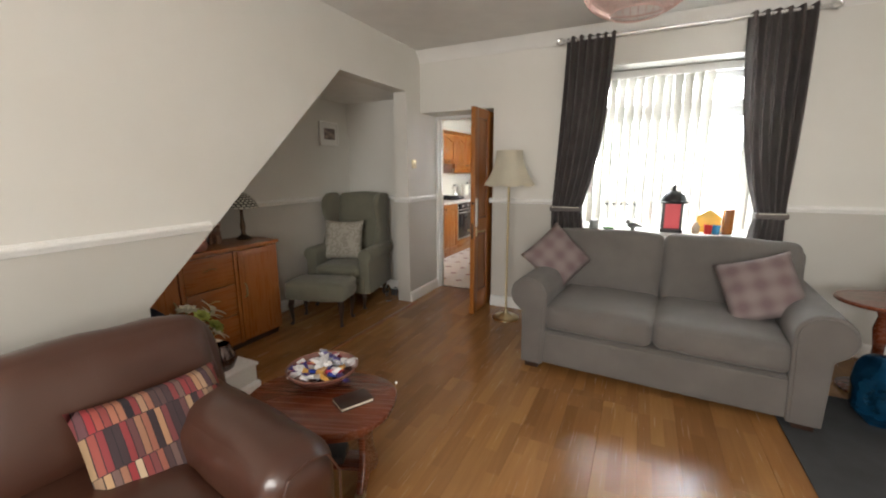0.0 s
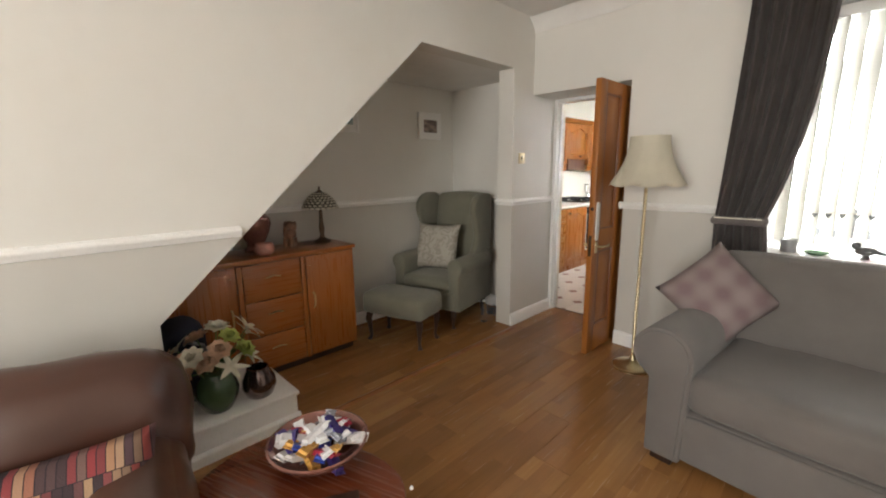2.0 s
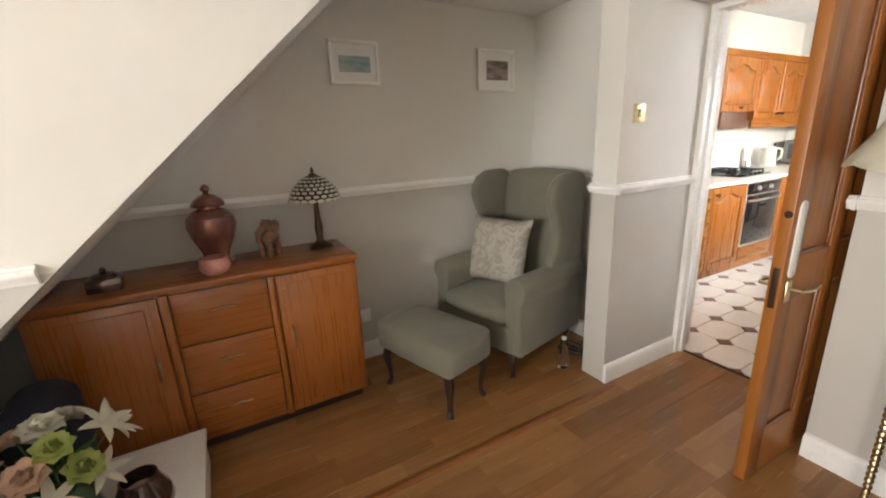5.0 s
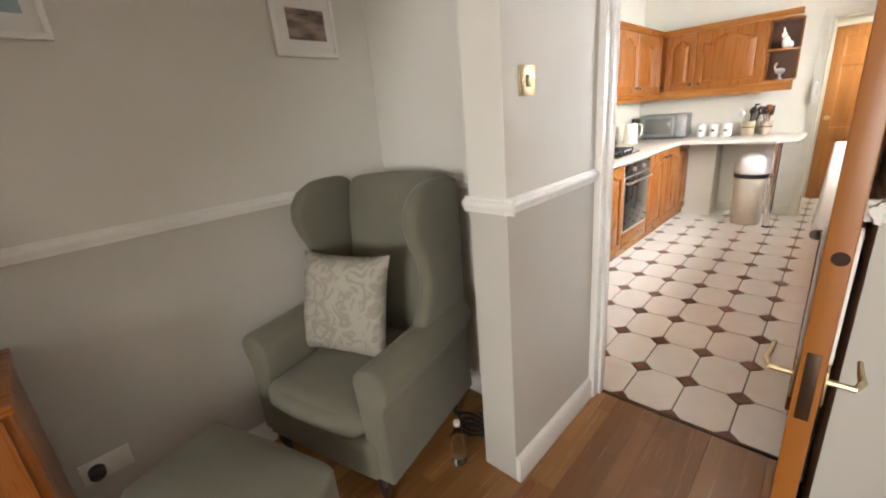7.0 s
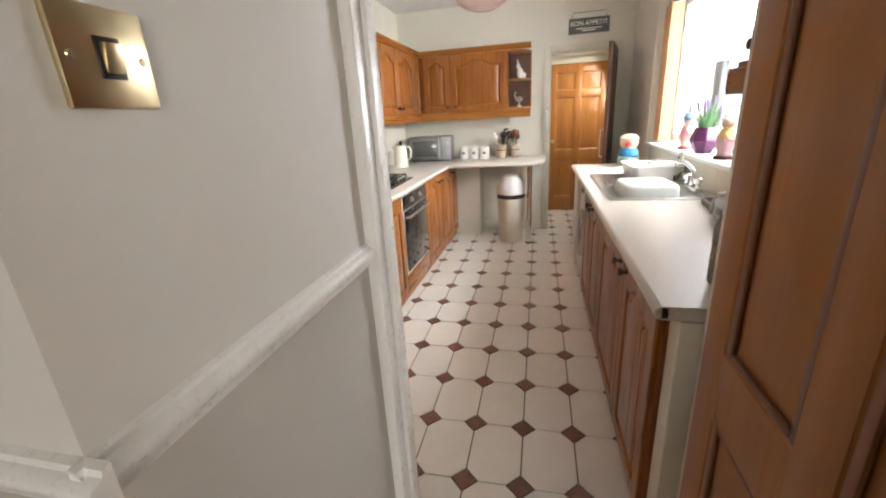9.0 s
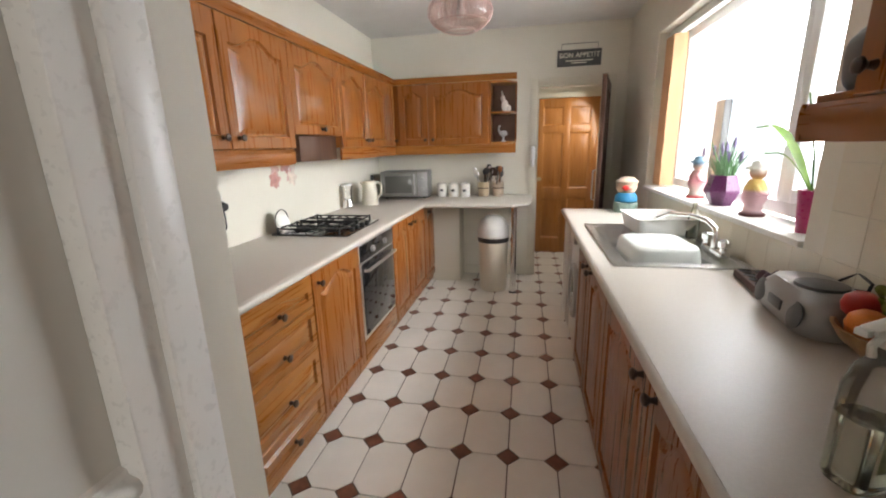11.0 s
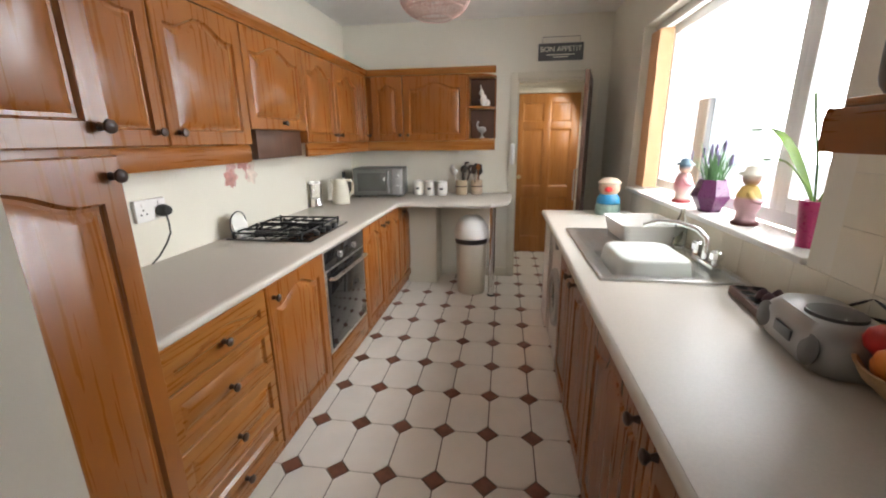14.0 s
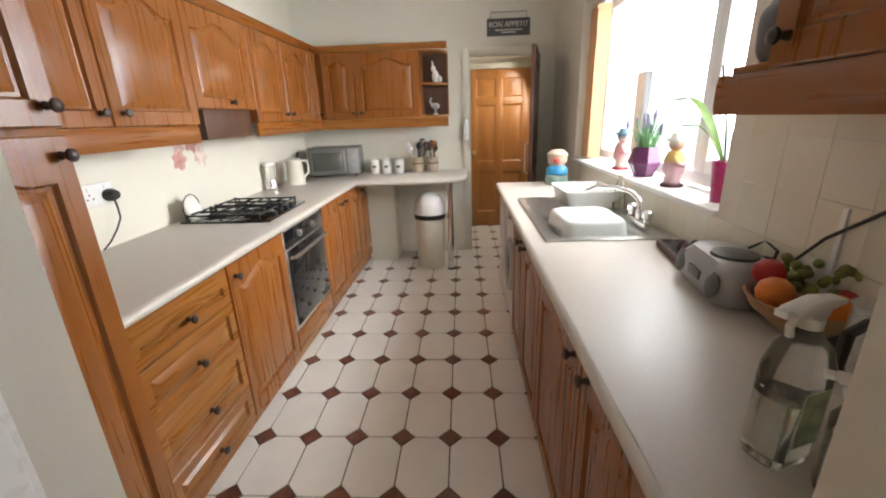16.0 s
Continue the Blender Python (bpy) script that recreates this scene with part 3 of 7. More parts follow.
box(fa, FD0, FY - 0.018, FDZ, FD1, FY, FDZ + 0.065, bev=0.004)
box(fa, FD0, FY, 0, FD0 + 0.02, FY + 0.12, FDZ)
box(fa, FD0 + 0.02, FY, FDZ - 0.02, FD1, FY + 0.12, FDZ)
setting("trim_far_frame", fa, CREAMP, "cream painted architrave round the lobby doorway", "trim")
box_skirt = bmesh.new()
box(box_skirt, -1.9, FY - 0.015, 0, FD0 - 0.065, FY, 0.1, bev=0.003)
setting("baseboard_kitchen", box_skirt, CREAMP, "cream painted skirting on the kitchen wall", "trim")

# understairs plinth
pl = thing("plinth", "low white boxed step under the stairs with a moulded foot", "plinth", kind="structure")
part("body", boxm(-2.15, 1.222, 0, WX, 1.79, 0.165, bev=0.004), GLOSS, pl)
part("top", boxm(-2.15, 1.222, 0.166, WX + 0.012, 1.803, 0.186, bev=0.005), GLOSS, pl)
part("foot", prismm([(WX + u, v * 0.55) for u, v in SKIRT], 1.222, 1.8, "y"), GLOSS, pl)

# outside: ground, yard wall, sky backdrop
setting("ground", boxm(-60, 4.6, -0.5, 80, 90, -0.3), PAVING, "grey concrete yard beyond the windows", "ground")
yard = bmesh.new()
box(yard, 4.2, 5.0, -0.3, 4.4, 12, 2.6)
setting("yard_wall", yard, RENDER, "white rendered yard wall outside the kitchen", "wall")
back = bmesh.new()
box(back, -1.0, 16.0, -1, 30, 16.1, 14)
box(back, 15.0, 4.7, -1, 15.1, 16.0, 14)
setting("backdrop", back, SKYGLOW, "bright overcast sky beyond the windows", "backdrop")

# ---- doors and windows ----
def panel_face(bm, w, h, t, margin=0.062, arch=0.0, m=None, x0=0.0, z0=0.0, shoulder=0.3):
    """A raised and fielded panel face. Width runs along x, height along z, the front towards -y."""
    def outline(inset, a):
        pts, k = [], 7
        u0, u1, v0, v1 = inset, w - inset, inset, h - inset
        pts += [(u0 + (u1 - u0) * i / k, v0) for i in range(k)]
        pts += [(u1, v0 + (v1 - a - v0) * i / 3) for i in range(3)]
        for i in range(k * 2):
            s = i / (k * 2)
            q = min(s, 1 - s) * 2
            g = 0.0 if q < shoulder else math.sin((q - shoulder) / (1 - shoulder) * math.pi / 2) ** 1.3
            pts.append((u1 + (u0 - u1) * s, v1 - a + a * g))
        pts += [(u0, v1 - a + (v0 - v1 + a) * i / 3) for i in range(3)]
        return pts
    mg = min(margin, w * 0.3, h * 0.3)
    rings = [(outline(0.0, 0), 0.0), (outline(0.0, 0), t - 0.004), (outline(0.004, 0), t), (outline(mg, arch), t), (outline(mg + 0.007, arch), t - 0.012), (outline(mg + 0.016, arch), t - 0.0125), (outline(min(mg + 0.042, min(w, h) * 0.42), arch * 0.9), t - 0.001)]
    made = [[bm.verts.new((x0 + u, -d, z0 + v)) for u, v in pts] for pts, d in rings]
    n = len(made[0])
    for a, c in zip(made, made[1:]):
        for i in range(n):
            bm.faces.new((a[i], a[(i + 1) % n], c[(i + 1) % n], c[i]))
    bm.faces.new(made[-1])
    bm.faces.new(made[0][::-1])


def panelled_leaf(w, h, t, rows, stile=0.095):
    """A panelled door leaf with both faces worked. x: width, z: height, y: thickness."""
    bm = bmesh.new()
    box(bm, 0.01, -t * 0.12, 0.02, w - 0.01, t * 0.12, h - 0.02)
    for a, c in ((0, stile), (w - stile, w), (w / 2 - stile * 0.45, w / 2 + stile * 0.45)):
        box(bm, a, -t / 2, 0, c, t / 2, h, bev=0.003)
    edges = [0.0]
    for z0, z1 in rows:
        edges += [z0, z1]
    edges.append(h)
    for a, c in zip(edges[0::2], edges[1::2]):
        box(bm, stile - 0.002, -t / 2 + 0.0006, a, w - stile + 0.002, t / 2 - 0.0006, c, bev=0.002)
    for z0, z1 in rows:
        for a, c in ((stile, w / 2 - stile * 0.45), (w / 2 + stile * 0.45, w - stile)):
            for sg in (1, -1):
                rings = []
                for ins, d in ((0.0, t * 0.47), (0.014, t * 0.16), (0.024, t * 0.15), (0.06, t * 0.4)):
                    rings.append([bm.verts.new((x, sg * d, z)) for x, z in ((a + ins, z0 + ins), (c - ins, z0 + ins), (c - ins, z1 - ins), (a + ins, z1 - ins))])
                for r0, r1 in zip(rings, rings[1:]):
                    for i in range(4):
                        bm.faces.new((r0[i], r0[(i + 1) % 4], r1[(i + 1) % 4], r1[i]))
                bm.faces.new(rings[-1])
    return bm


def lever(parent, x, y, z, sg, reach, metal=BRASS):
    bm = boxm(x - 0.017, min(y, y + sg * 0.006), z - 0.03, x + 0.017, max(y, y + sg * 0.006), z + 0.05, bev=0.004)
    plate = part("backplate", bm, metal, parent, "worn brass backplate")
    bm = bmesh.new()
    tube(bm, [(x, y, z + 0.02), (x, y + sg * 0.045, z + 0.02), (x + reach * 0.03, y + sg * 0.055, z + 0.022), (x + reach * 0.075, y + sg * 0.052, z + 0.016), (x + reach * 0.11, y + sg * 0.05, z + 0.024)], [0.007, 0.007, 0.007, 0.006, 0.005])
    part("handle", bm, metal, parent, "brass lever handle")


# living room door, standing open at right angles into the doorway
door = thing("door_1", "open red-brown pine door with a white finger plate", "door", (-0.858, 4.435, 0.008), -90 - 1.4, kind="structure")
PANELROWS = ((0.2, 0.78), (0.93, 1.88))
part("leaf", panelled_leaf(0.755, 1.962, 0.04, PANELROWS), DOORPINE, door)
plate_line = [(0.704 + 0.024 * math.cos(radians(a)), 1.112 + 0.024 * math.sin(radians(a))) for a in range(0, 181, 20)] + [(0.704 + 0.024 * math.cos(radians(a)), 0.884 + 0.024 * math.sin(radians(a))) for a in range(180, 361, 20)]
for sg in (1, -1):
    fp = part("finger_plate", prismm(plate_line, min(sg * 0.0202, sg * 0.0262), max(sg * 0.0202, sg * 0.0262), "y", 0.002), GLOSS, door, "white porcelain finger plate")
    for z in (0.878, 1.118):
        part("screw", ballm((0.704, sg * 0.0264, z), 0.0045, 0.0018, 0.0045, 8), BRASS, fp)
    for z0, z1 in PANELROWS:
        for a, c in ((0.095, 0.755 / 2 - 0.0428), (0.755 / 2 + 0.0428, 0.66)):
            bead = bmesh.new()
            d0, d1 = sorted((sg * 0.007, sg * 0.0165))
            for q in ((a, z0, a + 0.02, z1), (c - 0.02, z0, c, z1), (a + 0.02, z0, c - 0.02, z0 + 0.016), (a + 0.02, z1 - 0.016, c - 0.02, z1)):
                box(bead, q[0], d0, q[1], q[2], d1, q[3], bev=0.004)
            part("moulding", bead, REDPINE, door, "darker red-brown moulding round the panel")
    lever(door, 0.755 - 0.05, sg * 0.0202, 0.8, sg, -1)
part("latch", boxm(0.7552, -0.011, 0.75, 0.7562, 0.011, 0.9, bev=0.0003), BRONZE, door, "dark tarnished latch plate")
kn = bmesh.new()
lathe(kn, [(0, 0), (0.013, 0), (0.012, 0.001), (0, 0.0012)], 14)
moved(kn, Matrix.Translation((0.7552, 0.004, 1.09)) @ Matrix.Rotation(radians(90), 4, "Y"))
part("knot", kn, plain("dark_knot", (0.03, 0.012, 0.006), 0.8, bump=0.0), door, "dark knot in the wood")

# lobby door at the far end, closed
ld = thing("door_2", "closed varnished six-panel pine door", "door", (-1.115, 9.655, 0.005), 0, kind="structure")
part("leaf", panelled_leaf(0.76, 1.965, 0.04, ((0.2, 0.72), (0.86, 1.55), (1.64, 1.86))), PINE, ld)
kb = lathem([(0, 0), (0.022, 0), (0.012, 0.01), (0.012, 0.03), (0.026, 0.045), (0.022, 0.06), (0, 0.064)], 16)
part("knob", moved(kb, Matrix.Translation((0.06, -0.02, 0.98)) @ Matrix.Rotation(radians(90), 4, "X")), BRASS, ld, "round brass knob")
lt = bmesh.new()
box(lt, -1.18, 9.63, 0, -1.115, 9.68, 2.04, bev=0.004)
box(lt, -1.115, 9.63, 1.975, -0.35, 9.68, 2.04, bev=0.004)
setting("trim_lobby_frame", lt, CREAMP, "cream painted frame round the pine door", "trim")

# kitchen's far door leaf, open into the kitchen
fdl = thing("door_3", "open dark-stained panelled door with a slim steel pull", "door", (FD1 - 0.01, FY - 0.03, 0.008), -103, kind="structure")
part("leaf", panelled_leaf(0.71, 1.965, 0.036, PANELROWS), DARKDOOR, fdl)
part("handle", tubem([(0.66, -0.02, 0.92), (0.66, -0.05, 0.93), (0.66, -0.05, 1.18), (0.66, -0.02, 1.19)], 0.007), STEEL, fdl, "steel bar handle")


def pvc_window(name, label, at, rz, w, h, mullions=(), transoms=(), sashes=()):
    """White plastic window: x across, z up, the room towards -y."""
    win = thing(name, label, "window", at, rz, kind="structure")
    f = 0.06
    fr = bmesh.new()
    for a in ((0, -0.03, 0, f, 0.035, h), (w - f, -0.03, 0, w, 0.035, h), (f, -0.03, 0, w - f, 0.035, f), (f, -0.03, h - f, w - f, 0.035, h)):
        box(fr, *a, bev=0.005)
    part("window_frame", fr, UPVC, win)
    for x in mullions:
        part("mullion", boxm(x - 0.035, -0.03, f, x + 0.035, 0.035, h - f, bev=0.005), UPVC, win)
    for x0, x1, z in transoms:
        part("transom", boxm(x0, -0.029, z - 0.04, x1, 0.034, z + 0.04, bev=0.005), UPVC, win)
    for x0, x1, z0, z1 in sashes:
        s = bmesh.new()
        k = 0.06
        for a in ((x0, -0.045, z0, x0 + k, 0.0, z1), (x1 - k, -0.045, z0, x1, 0.0, z1), (x0 + k, -0.045, z0, x1 - k, 0.0, z0 + k), (x0 + k, -0.045, z1 - k, x1 - k, 0.0, z1)):
            box(s, *a, bev=0.006)
        part("sash", s, UPVC, win)
    pane = part("pane", boxm(f, 0.006, f, w - f, 0.012, h - f), GLASS, win, "clear glass pane")
    pane.visible_shadow = False
    return win


pvc_window("window_1", "white plastic window with a transom behind vertical blinds", (WX0, 4.44, WZ0 + 0.03), 0, WX1 - WX0, WZ1 - WZ0 - 0.03, transoms=((0.06, WX1 - WX0 - 0.06, 1.01),), sashes=((0.062, 0.69, 1.052, 1.338), (0.71, WX1 - WX0 - 0.062, 1.052, 1.338)))
setting("window_sill_living", boxm(WX0, BY - 0.03, WZ0 - 0.005, WX1, 4.42, WZ0 + 0.025, bev=0.008), GLOSS, "white painted window sill", "sill")
pvc_window("window_2", "white plastic kitchen window with a side casement", (-0.055, KW1, KZ0 + 0.03), -90, KW1 - KW0, KZ1 - KZ0 - 0.03, mullions=(1.44,), sashes=((1.476, KW1 - KW0 - 0.062, 0.062, 1.046),))
setting("window_sill_kitchen", boxm(RX - 0.02, KW0, KZ0 - 0.002, -0.09, KW1, KZ0 + 0.024, bev=0.008), GLOSS, "white tiled window sill above the sink", "sill")

# blinds
vb = thing("vertical_blind", "half-open white fabric vertical blind in the window", "blind", (0, 4.31, 0))
part("headrail", boxm(WX0 + 0.01, -0.025, 2.2, WX1 - 0.01, 0.025, 2.262, bev=0.004), WHITEP, vb)
for i in range(15):
    bm = boxm(-0.0445, -0.0012, 0.9, 0.0445, 0.0012, 2.2)
    x = 0.1 + i * 0.074 if i < 13 else 1.3 + (i - 13) * 0.02
    part("vane", moved(bm, Matrix.Translation((x, 0, 0)) @ Matrix.Rotation(radians(-46 + 4 * math.sin(i * 2.1)), 4, "Z")), BLINDFAB, vb)
kb = thing("vertical_blind", "apricot fabric vertical blind drawn to the far end", "blind", (-0.19, 7.58, 0))
part("headrail", boxm(-0.02, -1.74, 2.15, 0.02, 0.1, 2.198, bev=0.004), WHITEP, kb)
for i in range(11):
    bm = boxm(-0.0445, -0.0012, 1.1, 0.0445, 0.0012, 2.15)
    part("vane", moved(bm, Matrix.Translation((0, 0.085 - i * 0.017, 0)) @ Matrix.Rotation(radians(6 * math.sin(i * 1.7)), 4, "Z")), ORANGEBLIND, kb)

# curtain pole and curtains
pole = thing("curtain_pole", "dark metal curtain pole with ring ends", "curtain pole", (0, 3.975, 2.49))
part("rod", tubem([(-0.15, 0, 0), (1.6, 0, 0)], 0.012, 12), STEEL, pole)
for x, s in ((-0.15, -1), (1.6, 1)):
    bm = bmesh.new()
    tube(bm, [(x + s * 0.035 + 0.03 * math.cos(a), 0.0, 0.024 * math.sin(a)) for a in [2 * math.pi * i / 16 for i in range(17)]], 0.008, 8)
    part("finial", bm, STEEL, pole, "ring-shaped finial")
for x in (-0.08, 0.71, 1.53):
    part("bracket", tubem([(x, 0, 0), (x, 0.085, 0)], 0.008), STEEL, pole)


def curtain(top, tie, foot, seed):
    th = thing("curtain", "grey-brown lined curtain held by a tieback", "curtain", (0, 3.985, 0), group="curtains at the window")
    bm = bmesh.new()
    nz, nx = 40, 60
    grid = []
    for k in range(nz + 1):
        z = 2.515 + (0.1 - 2.515) * k / nz
        if z > 1.05:
            s = (2.515 - z) / (2.515 - 1.05)
            e = s ** 1.6
            a, c = top[0] + (tie[0] - top[0]) * e, top[1] + (tie[1] - top[1]) * (0.25 * s + 0.75 * s ** 3)
            if tie[2]:
                a, c = top[0] + (tie[0] - top[0]) * (0.25 * s + 0.75 * s ** 3), top[1] + (tie[1] - top[1]) * e
        else:
            s = min(1, (1.05 - z) / 0.7) ** 0.6
            a, c = tie[0] + (foot[0] - tie[0]) * s, tie[1] + (foot[1] - tie[1]) * s
        pinch = math.exp(-((z - 1.05) / 0.09) ** 2)
        row = []
        for i in range(nx + 1):
            u = i / nx
            d = 0.036 * (1 - 0.5 * pinch) * math.sin(u * 2 * math.pi * 6 + seed + 0.5 * math.sin(z * 2.2 + seed)) + 0.012 * math.sin(u * 31 + z * 3) * (1 - pinch)
            row.append(bm.verts.new((a + (c - a) * u, -0.01 + d, z)))
        grid.append(row)
    for r0, r1 in zip(grid, grid[1:]):
        for i in range(nx):
            bm.faces.new((r0[i], r0[i + 1], r1[i + 1], r1[i]))
    bmesh.ops.solidify(bm, geom=bm.faces[:], thickness=0.004)
    part("drape", bm, CURTAIN, th, angle=70)
    t = bmesh.new()
    box(t, tie[0] - 0.012, -0.06, 1.025, tie[1] + 0.012, 0.045, 1.075, bev=0.02, seg=3)
    part("tieback", t, CURTAIN, th, "matching fabric tieback with pale stitching")
    part("stitching", boxm(tie[0] + 0.01, -0.063, 1.066, tie[1] - 0.01, -0.0605, 1.071), SHADE, th, "pale cord along the tieback")


curtain((-0.13, 0.26), (-0.2, 0.06, 0), (-0.2, 0.12), 0.0)
curtain((1.15, 1.56), (1.35, 1.54, 1), (1.28, 1.56), 1.3)

# ---- living room things ----
def arc(cx, cz, r, a0, a1, n=12):
    return [(cx + r * math.cos(radians(a0 + (a1 - a0) * i / n)), cz + r * math.sin(radians(a0 + (a1 - a0) * i / n))) for i in range(n + 1)]


sofa = thing("sofa", "grey fabric two-seat sofa with rolled arms under the window", "sofa", (0.712, 3.3, 0), -4.2)
sofa.scale = (1.055, 1.05, 1.0)
part("base", soft_box(-0.78, -0.475, 0.045, 0.78, 0.42, 0.3, 0.02, 0.004, 6), SOFA, sofa)
part("front_border", soft_box(-0.66, -0.49, 0.06, 0.66, -0.45, 0.285, 0.012, 0.004, 4), SOFA, sofa)
part("back", soft_box(-0.79, 0.24, 0.1, 0.79, 0.5, 0.87, 0.05, 0.01, 6, 3.0), SOFA, sofa)
for s in (-1, 1):
    x0, x1 = sorted((s * 0.006, s * 0.64))
    part("seat_cushion", soft_box(x0, -0.5, 0.305, x1, 0.22, 0.485, 0.05, 0.022, 7, s * 2.0, 0.008), SOFA, sofa, "plump box seat cushion")
    bc = soft_box(*sorted((s * 0.004, s * 0.76))[:1], -0.1, 0.0, sorted((s * 0.004, s * 0.76))[1], 0.1, 0.5, 0.045, 0.02, 7, s * 5.0, 0.01)
    part("back_cushion", moved(bc, Matrix.Translation((0, 0.2, 0.42)) @ Matrix.Rotation(radians(-11), 4, "X")), SOFA, sofa, "soft back cushion")
    prof = [(0.64, 0.045), (0.785, 0.045), (0.79, 0.42)] + arc(0.745, 0.545, 0.125, -55, 180, 18)
    part("arm", prismm([(s * u, v) for u, v in prof], -0.5, 0.42, "y", 0.008), SOFA, sofa, angle=50)
    part("arm_front", prismm([(s * u, v) for u, v in [(0.655, 0.07), (0.77, 0.07), (0.775, 0.43)] + arc(0.745, 0.545, 0.108, -50, 180, 16)], -0.508, -0.497, "y", 0.004), SOFA, sofa, angle=50)
    for y in (-0.43, 0.36):
        part("foot", boxm(s * 0.72 - 0.045, y - 0.045, 0, s * 0.72 + 0.045, y + 0.045, 0.05, bev=0.006), DARKWOOD, sofa, "dark wooden block foot")


def scatter_cushion(label, material, size, m, seed, t=0.15):
    ob = new("scatter_cushion", finish("scatter_cushion", pillow(size, size, t, seed=seed), material, True, 80))
    ob.matrix_basis = m
    return tagged(ob, label, "cushion", "scatter cushions")


PLAIDL = "pink and grey plaid cushion leaning on the grey sofa"
scatter_cushion(PLAIDL, PLAID, 0.42, pose(-0.02, 3.36, 0.72, 66, 0, 30) @ pose(0, 0, 0, 0, 0, 40), 1)
scatter_cushion(PLAIDL, PLAID, 0.42, pose(1.26, 3.17, 0.67, 58, 0, -14) @ pose(0, 0, 0, 0, 0, 22), 2)

# floor lamp
fl = thing("floor_lamp", "brass floor lamp with a beaded stem and cream bell shade", "lamp", (-0.545, 3.74, 0))
part("base", lathem([(0, 0), (0.125, 0), (0.127, 0.012), (0.115, 0.02), (0.085, 0.026), (0.05, 0.036), (0.022, 0.055), (0.014, 0.08), (0, 0.08)], 32), BRASS, fl)
stem = [(0.012, 0.08)]
for i in range(52):
    z = 0.1 + i * 0.0225
    stem += [(0.008, z), (0.0125, z + 0.008), (0.0125, z + 0.014), (0.008, z + 0.022)]
part("stem", lathem([(0, 0.08)] + stem + [(0.01, 1.3), (0, 1.3)], 10), BRASS, fl, "beaded pale brass stem")
shade = bmesh.new()
n = 48
rings = []
for k in range(15):
    s = k / 14
    r = 0.235 - 0.115 * (1 - (1 - s) ** 2.0)
    z = 1.275 + 0.3 * s
    rings.append([shade.verts.new((r * (1 - 0.028 * abs(math.sin(4 * a))) * math.cos(a), r * (1 - 0.028 * abs(math.sin(4 * a))) * math.sin(a), z - (0.014 * abs(math.sin(4 * a)) if k == 0 else 0))) for a in [2 * math.pi * i / n for i in range(n)]])
for a, c in zip(rings, rings[1:]):
    for i in range(n):
        shade.faces.new((a[i], a[(i + 1) % n], c[(i + 1) % n], c[i]))
bmesh.ops.solidify(shade, geom=shade.faces[:], thickness=0.003)
part("shade", shade, SHADE, fl, "cream fabric bell shade with scalloped foot", 60)
part("bulb", lathem([(0, 1.3), (0.018, 1.3), (0.018, 1.34), (0.03, 1.38), (0.02, 1.42), (0, 1.425)], 14), WHITEP, fl)

# leather sofa
ls = thing("sofa", "worn brown leather sofa against the wall", "sofa", (-0.17, -0.115, -0.015), -9)
part("base", soft_box(-1.36, -0.62, 0.05, -0.36, 1.08, 0.29, 0.03, 0.005, 6), LEATHER, ls)
part("back", soft_box(-1.4, -0.6, 0.1, -1.2, 1.1, 0.7, 0.07, 0.01, 7, 2.0), LEATHER, ls)
for y0, y1, sd in ((0.2, 0.86, 1.0), (-0.45, 0.19, 4.0)):
    part("seat_cushion", soft_box(-1.1, y0, 0.28, -0.32, y1, 0.45, 0.06, 0.025, 7, sd, 0.012), LEATHER, ls, "brown leather seat cushion")
    bc = soft_box(-0.14, y0, 0, 0.14, y1 + (0.27 if y0 > 0 else 0), 0.44, 0.09, 0.03, 8, sd + 3, 0.02)
    part("back_cushion", moved(bc, Matrix.Translation((-1.1, 0, 0.38)) @ Matrix.Rotation(radians(-15), 4, "Y")), LEATHER, ls, "creased brown leather back cushion")
for y in (0.98, -0.57):
    arm = part("arm", soft_box(-1.36, y - 0.135, 0.05, -0.27, y + 0.135, 0.59, 0.095, 0.022, 9, y * 7, 0.014), LEATHER, ls, "broad padded leather arm", 60)
    part("seam", tubem([(-0.268, y - 0.105, 0.12), (-0.262, y - 0.11, 0.47), (-0.266, y - 0.07, 0.555), (-0.264, y, 0.575), (-0.266, y + 0.07, 0.555), (-0.262, y + 0.11, 0.47), (-0.268, y + 0.105, 0.12)], 0.004, 6), LEATHER, arm, "stitched piping round the arm front")
for x in (-1.28, -0.45):
    for y in (-0.57, 1.0):
        part("foot", boxm(x - 0.04, y - 0.04, 0, x + 0.04, y + 0.04, 0.055, bev=0.005), DARKWOOD, ls)
scatter_cushion("cushion printed with coloured book spines on the leather sofa", BOOKS, 0.46, pose(-0.86, 0.83, 0.47, 55, 0, 80), 3, 0.14)

